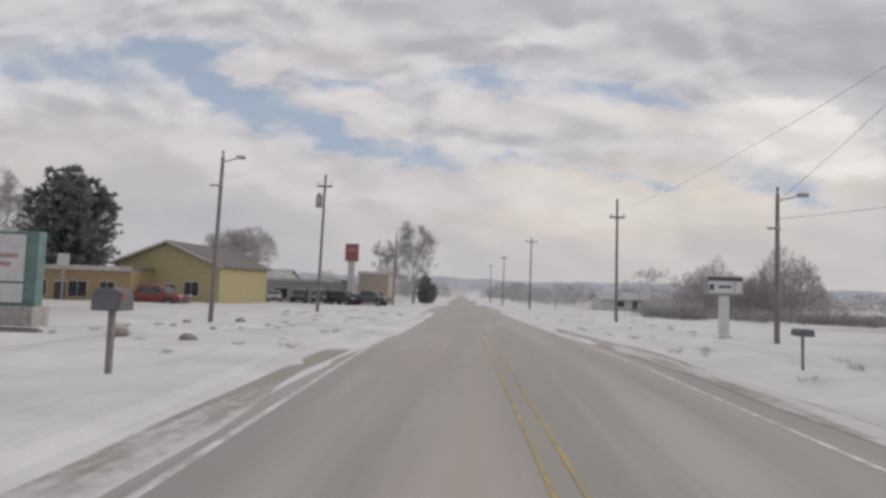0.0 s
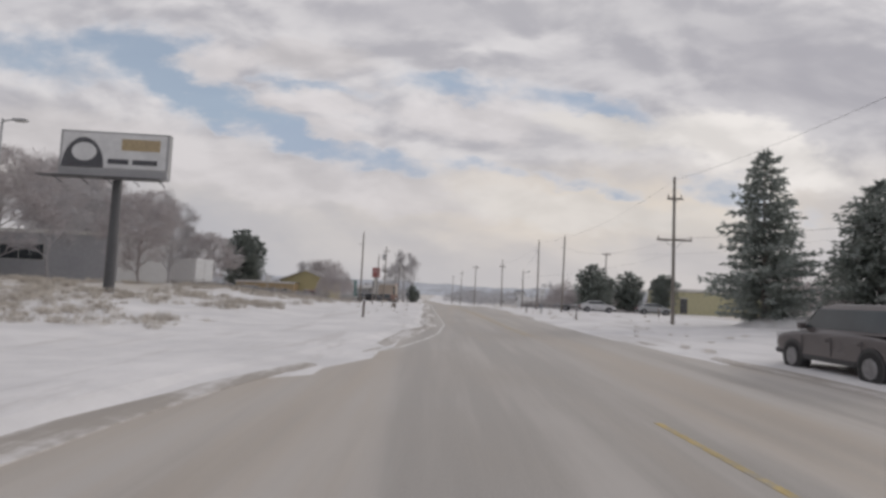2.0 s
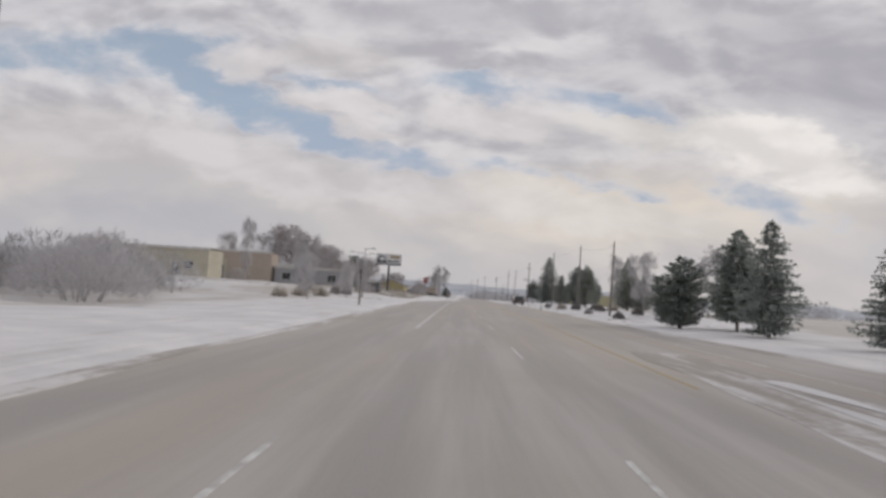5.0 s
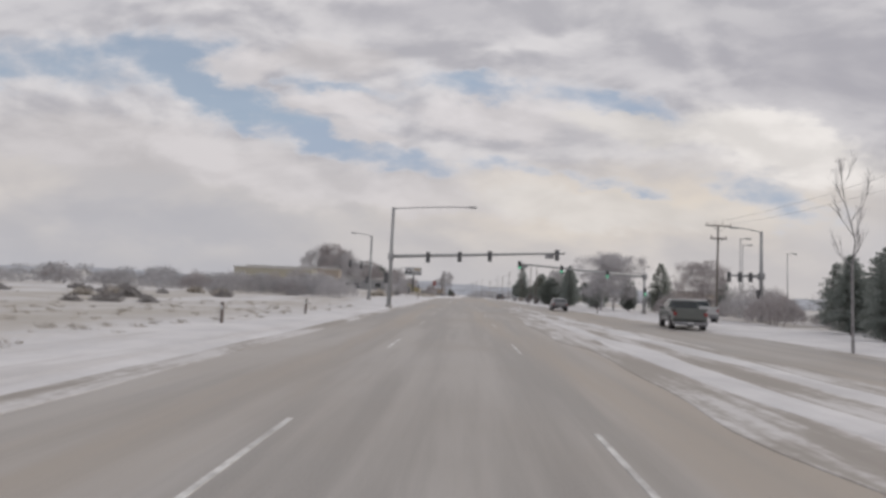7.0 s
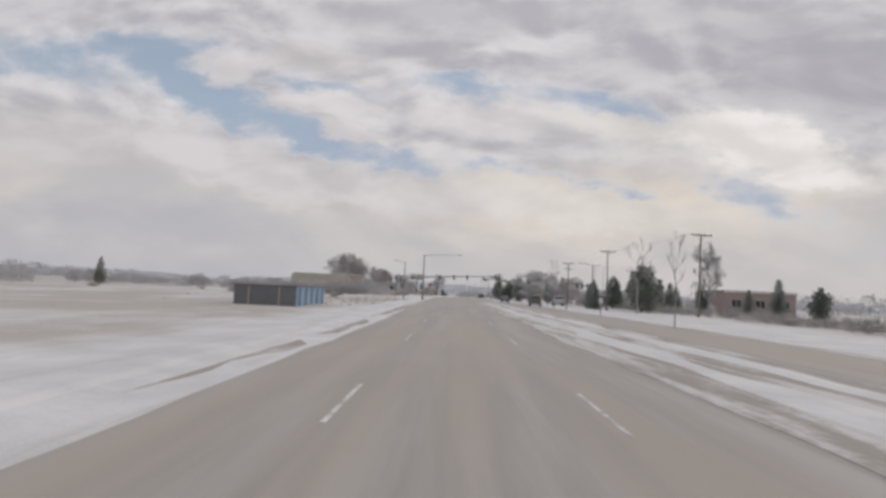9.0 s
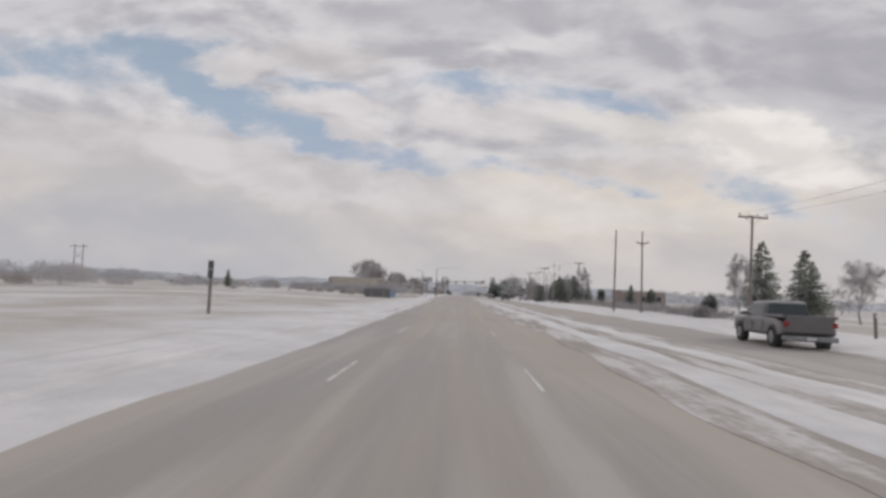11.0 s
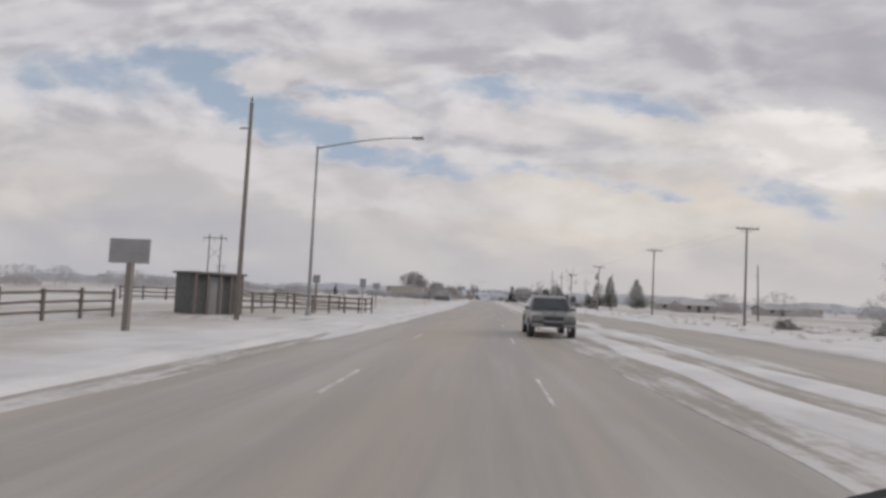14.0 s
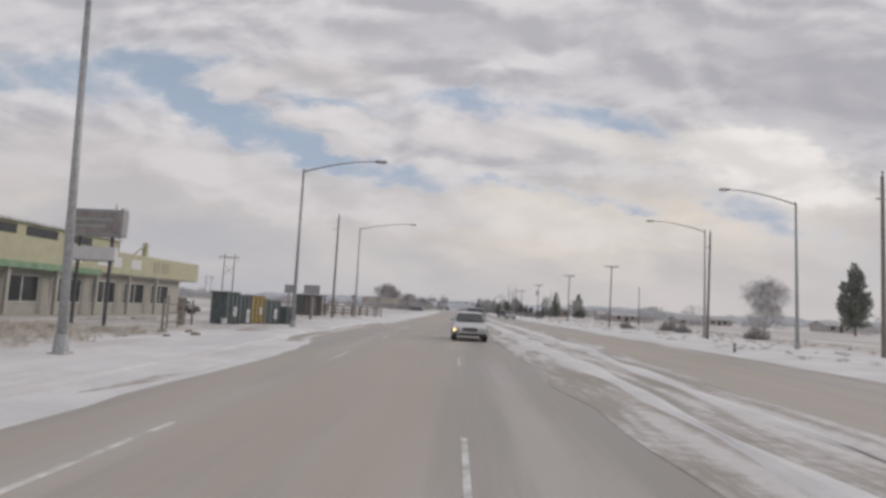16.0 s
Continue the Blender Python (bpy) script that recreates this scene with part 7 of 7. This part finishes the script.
def roadhouse():
    """A long shop front along the lot, under a deep yellow-green fascia."""
    fascia, band = surface("yellow_green_fascia", (0.47, 0.455, 0.315), 0.6, grain=2, bump=0.05, spread=0.06, stains=0.1), surface("green_band", (0.22, 0.33, 0.22), 0.6, grain=2, bump=0.05, stains=0.1)
    cream = surface("cream_wall", (0.42, 0.40, 0.36), 0.75, grain=2.5, bump=0.05, spread=0.06, stains=0.2)
    FADED_PANEL = surface("faded_panel", (0.40, 0.36, 0.28), 0.7, grain=4, bump=0.05, spread=0.06, stains=0.1)
    ob = thing("shop", "long shop with a yellow-green fascia and green band", "shop", pose(-20.6, -369.2, 0.0))
    L = 42.0
    part("wall", boxed(-13.5, -0.9, -L, -1.3, -0.3, 2.68), cream, ob)
    part("fascia", boxed(-13.8, 0.0, -L, 0.0, 2.75, 4.15, 0.03), fascia, ob)
    part("band", boxed(-13.7, 0.035, -L, -13.5, 2.55, 2.9, 0.02), band, ob)
    part("soffit", boxed(-13.6, -0.1, -L, -0.1, 2.69, 2.746), TRIM, ob)
    upper = part("upper_storey", boxed(-13.0, -0.6, -L, -11.0, 4.155, 4.85, 0.02), fascia, ob)
    part("upper_roof", boxed(-13.2, -0.4, -L - 0.1, -10.8, 4.855, 5.0, 0.03), ROOF_SNOW, ob)
    for k in range(9):
        part("pane", boxed(-0.595, -0.57, -L + 1 + 3.1 * k, -L + 3.4 + 3.1 * k, 4.27, 4.75), GLASS, upper)
    for k in range(11):
        y = -3.2 - 3.6 * k
        pane = part("window", boxed(-0.896, -0.84, y - 2.6, y, 0.8, 2.3, 0.02), TRIM, ob)
        part("pane", boxed(-0.838, -0.82, y - 2.5, y - 0.1, 0.9, 2.2), GLASS, pane)
        part("mullion", boxed(-0.819, -0.80, y - 1.34, y - 1.26, 0.9, 2.2), TRIM, pane)
        part("column", boxed(-0.35, -0.15, y - 3.2, y - 3.0, -0.1, 2.74, 0.01), cream, ob)
    end = part("end_window", boxed(-8.0, -4.0, -1.298, -1.24, 0.8, 2.3, 0.02), TRIM, ob)
    part("pane", boxed(-7.9, -4.1, -1.238, -1.22, 0.9, 2.2), GLASS, end)
    for k, w in ((-9.7, 1.3), (-11.9, 0.9), (-13.5, 1.0), (-16.0, 1.0)):
        part("fascia_panel", boxed(0.004, 0.03, k - w / 2, k + w / 2, 3.15, 3.8), SIGN_WHITE, ob)
    for k, w in ((-6.9, 0.9), (-5.6, 1.0)):
        part("fascia_panel", boxed(0.004, 0.03, k - w / 2, k + w / 2, 3.1, 3.85), FADED_PANEL, ob, "faded brown fascia panel")
    part("upright", boxed(-0.5, -0.2, -8.2, -7.9, 4.155, 5.1, 0.02), fascia, ob)
    part("strut", rodded((-0.35, -8.2, 4.9), (-0.35, -9.4, 4.2), 0.06, 0.06, 6), fascia, ob)
    for k in range(3):
        part("roof_vent", boxed(-4.0 - 2 * k, -3.3 - 2 * k, -3.5 - k, -2.8 - k, 4.155, 4.45, 0.03), GALVANISED, ob)
    return ob


roadhouse()


def marquee_sign():
    g = on_ground(-14.2, -393.9)
    ob = thing("marquee_sign", "grey marquee sign on two legs over a white panel", "sign", pose(-14.2, -393.9, g))
    for x in (-0.65, 0.72):
        part("leg", rodded((x, 0, -0.2), (x, 0, 5.0 - g), 0.075, 0.065, 8), DARK_STEEL, ob)
    board = part("board", boxed(-1.22, 1.22, -0.2, 0.2, 3.85 - g, 5.0 - g, 0.03), SIGN_GREY, ob)
    part("face", boxed(-1.1, 1.1, -0.22, -0.203, 3.95 - g, 4.9 - g), surface("aged_sign_face", (0.30, 0.275, 0.265), 0.6, grain=3), board)
    for k in range(2):
        part("text_bar", boxed(-0.8, 0.8 - 0.3 * k, -0.23, -0.222, 4.5 - 0.28 * k - g, 4.62 - 0.28 * k - g), SIGN_GREY, board)
    white = part("panel", boxed(-0.95, 0.95, -0.14, 0.14, 2.85 - g, 3.42 - g, 0.02), SIGN_WHITE, ob)
    part("frame", boxed(-0.98, 0.98, -0.155, -0.141, 2.82 - g, 2.86 - g), DARK_STEEL, white)
    part("antenna", rodded((0.75, 0, 5.0 - g), (0.75, 0, 5.3 - g), 0.02, 0.015, 6), GALVANISED, ob)
    return ob


marquee_sign()
for x, y, s in ((-10.6, -394.8, 0.2), (-9.8, -394.2, 0.17), (-8.9, -395.6, 0.18), (-9.4, -396.8, 0.15)):
    bm = bmesh.new()
    bmesh.ops.create_icosphere(bm, subdivisions=2, radius=s, matrix=Matrix.Scale(0.62, 4, (0, 0, 1)))
    for v in bm.verts:
        v.co *= 1 + 0.28 * noise.noise(v.co * 3 + Vector((x, y, 0)))
    rock = part("boulder", bm, surface("brown_stone", (0.22, 0.18, 0.155), 0.9, grain=4, bump=0.4), smooth=False)
    rock.location = (x, y, on_ground(x, y) + s * 0.25)
    tagged(rock, "rough brown boulder half buried in snow", "boulder", "boulders")
for k in range(3):
    bm = boxed(-0.9, 0.9, -0.12, 0.12, 0, 0.14, 0.03)
    stop = part("parking_kerb", bm, CONCRETE)
    stop.matrix_basis = pose(-16.5 - 0.6 * k, -385 - 3.0 * k, on_ground(-16.5, -386), 0, 0, 80)
    tagged(stop, "concrete parking kerb dusted with snow", "kerb", "parking kerbs")

# ---- vehicles ----
car("pickup", "red pickup truck parked before the yellow house", -23.8, 111.0, (0.24, 0.045, 0.04), 90, "pickup_truck", z=-0.75)
for x, y, kind, colour, label, turn in ((-24.5, 141, "sedan", (0.42, 0.42, 0.43), "silver car parked at the store", 20), (-21.8, 143, "suv", (0.05, 0.05, 0.055), "dark parked car at the store", 10), (-18.6, 141, "suv", (0.10, 0.12, 0.13), "grey-green parked car at the store", 15), (-15.2, 140, "suv", (0.055, 0.055, 0.06), "black parked car near the road", 60), (-12.0, 140, "pickup", (0.12, 0.12, 0.13), "dark pickup parked near the road", 75)):
    car(kind, label, x, y, colour, turn, "parked_car", group="cars parked at the store")
car("sedan", "white sedan with a dark windscreen on the road", 1.75, -386.5, (0.66, 0.66, 0.66), 0, "car", True, z=0.0)
car("pickup", "grey pickup truck following behind the white car", 2.95, -358.5, (0.20, 0.205, 0.20), 0, "pickup_truck", z=0.0)
car("suv", "boxy dark grey car driving off on the far lane", 10.3, 14.2, (0.12, 0.105, 0.105), 180, "car", z=0.0)
car("pickup", "dark grey-green pickup driving off on the far lane", 13.0, -124.5, (0.13, 0.14, 0.13), 170, "pickup_truck", z=0.0)
car("pickup", "white pickup beside the crossing", 19.4, -110.2, (0.55, 0.55, 0.55), 176, "pickup_truck", z=0.1)
car("sedan", "grey car driving off through the crossing", 10.8, -91.0, (0.22, 0.22, 0.225), 176, "car", z=0.0)
car("pickup", "dark pickup truck driving off on the far lane", 13.0, -264.6, (0.13, 0.12, 0.125), 173, "car", z=0.0)
car("pickup", "white pickup truck driving off on the far lane", 12.7, -290.6, (0.60, 0.60, 0.60), 171, "pickup_truck", z=0.0).scale = (0.9, 0.88, 0.92)
car("sedan", "dark car parked behind the ranch fence", -24.0, -366.0, (0.11, 0.11, 0.12), 80, "parked_car")
car("sedan", "pale car parked at the shop front", -20.5, -396.0, (0.45, 0.45, 0.45), 95, "parked_car")


def utility_trailer(x, y, turn, label, z=None):
    ob = thing("utility_trailer", label, "trailer", pose(x, y, on_ground(x, y) if z is None else z, 0, 0, turn))
    part("bed", boxed(-0.85, 0.85, -1.4, 1.4, 0.5, 0.62, 0.02), DARK_STEEL, ob)
    for s in (-1, 1):
        part("side_board", boxed(s * 0.85 - 0.03, s * 0.85 + 0.03, -1.4, 1.4, 0.63, 0.82), GALVANISED, ob)
        wheel(ob, s * 1.02, 0.1, 0.34, 0.2)
        part("fender", boxed(s * 0.98 - 0.12, s * 0.98 + 0.12, -0.4, 0.6, 0.72, 0.78, 0.02), DARK_STEEL, ob)
    part("end_board", boxed(-0.85, 0.85, -1.42, -1.38, 0.63, 0.8), GALVANISED, ob)
    part("tongue", boxed(-0.06, 0.06, 1.4, 2.6, 0.46, 0.56), DARK_STEEL, ob)
    part("coupler", boxed(-0.09, 0.09, 2.55, 2.75, 0.48, 0.62, 0.02), GALVANISED, ob)
    return ob


def box_trailer(x, y, turn):
    ob = thing("box_trailer", "white box trailer parked behind the brush", "trailer", pose(x, y, on_ground(x, y), 0, 0, turn))
    box_part = part("box", boxed(-7.0, 0, 0, 2.5, 1.05, 3.95, 0.05), WHITE_WALL, ob)
    for k in range(11):
        part("rib", boxed(-6.7 + 0.64 * k, -6.64 + 0.64 * k, -0.03, -0.003, 1.1, 3.85), WHITE_WALL, box_part)
    part("rail", boxed(-7.0, 0.01, -0.04, 2.54, 0.95, 1.045, 0.02), DARK_STEEL, ob)
    for k in (0, 1):
        part("rear_door", boxed(0.004, 0.05, 0.08 + 1.19 * k, 1.23 + 1.19 * k, 1.15, 3.85, 0.02), SIGN_WHITE, box_part)
    for s in (-1, 1):
        for wy in (-1.2, -2.3):
            bm = rodded((wy, 1.25 + s * 1.2, 0.5), (wy, 1.25 + s * 0.9, 0.5), 0.48, 0.48, 18)
            part("wheel", bm, TYRE, ob)
        part("support_leg", boxed(-5.6, -5.48, 1.25 + s * 0.8 - 0.06, 1.25 + s * 0.8 + 0.06, 0, 1.0), DARK_STEEL, ob)
    part("bumper", boxed(-0.1, 0.0, 0.2, 2.3, 0.45, 0.6), DARK_STEEL, ob)
    return ob


box_trailer(-38.4, 93.5, -38).scale = (1.25, 1.25, 1.38)


def pipe_fence(points, top, label):
    """Upright pipes joined by two rails, at uneven heights."""
    rng = random.Random(19)
    ob = thing("pipe_fence", label, "fence", pose(points[0][0], points[0][1], 0))
    last = None
    for k, (x, y, r) in enumerate(points):
        g = on_ground(x, y)
        p = Vector((x - points[0][0], y - points[0][1], g))
        part("post", rodded(p - Vector((0, 0, 0.2)), p + Vector((0.0, 0, top + rng.uniform(-0.06, 0.1))), r, r, 8), RUST, ob)
        if last is not None:
            for z in (0.3, 0.68, 1.05):
                part("rail", rodded(last + Vector((0, 0, z)), p + Vector((0, 0, z)), 0.03, 0.03, 6), RUST, ob)
        last = p
    return ob


RUST = surface("rusty_pipe", (0.26, 0.22, 0.20), 0.8, 0.2, grain=8, bump=0.2)
pipe_fence([(-10.4, -395.2, 0.05), (-11.2, -393.2, 0.035), (-11.5, -391.6, 0.04), (-12.0, -390.2, 0.10), (-12.15, -389.7, 0.035), (-12.3, -389.2, 0.035), (-12.5, -387.9, 0.05)], 1.35, "rusty pipe fence beside the lot entrance")
utility_trailer(16.6, 76.6, 70, "flat utility trailer parked in the snow")
car("sedan", "white car parked in the snow before the evergreens", 20.6, 77.0, (0.55, 0.55, 0.56), 82, "parked_car")
car("sedan", "silver car parked in the snow beside the yellow building", 27.8, 76.5, (0.36, 0.37, 0.38), 78, "parked_car")
car("suv", "white car parked beside the shop under bare trees", -31.4, 100.0, (0.55, 0.55, 0.56), 75, "parked_car")
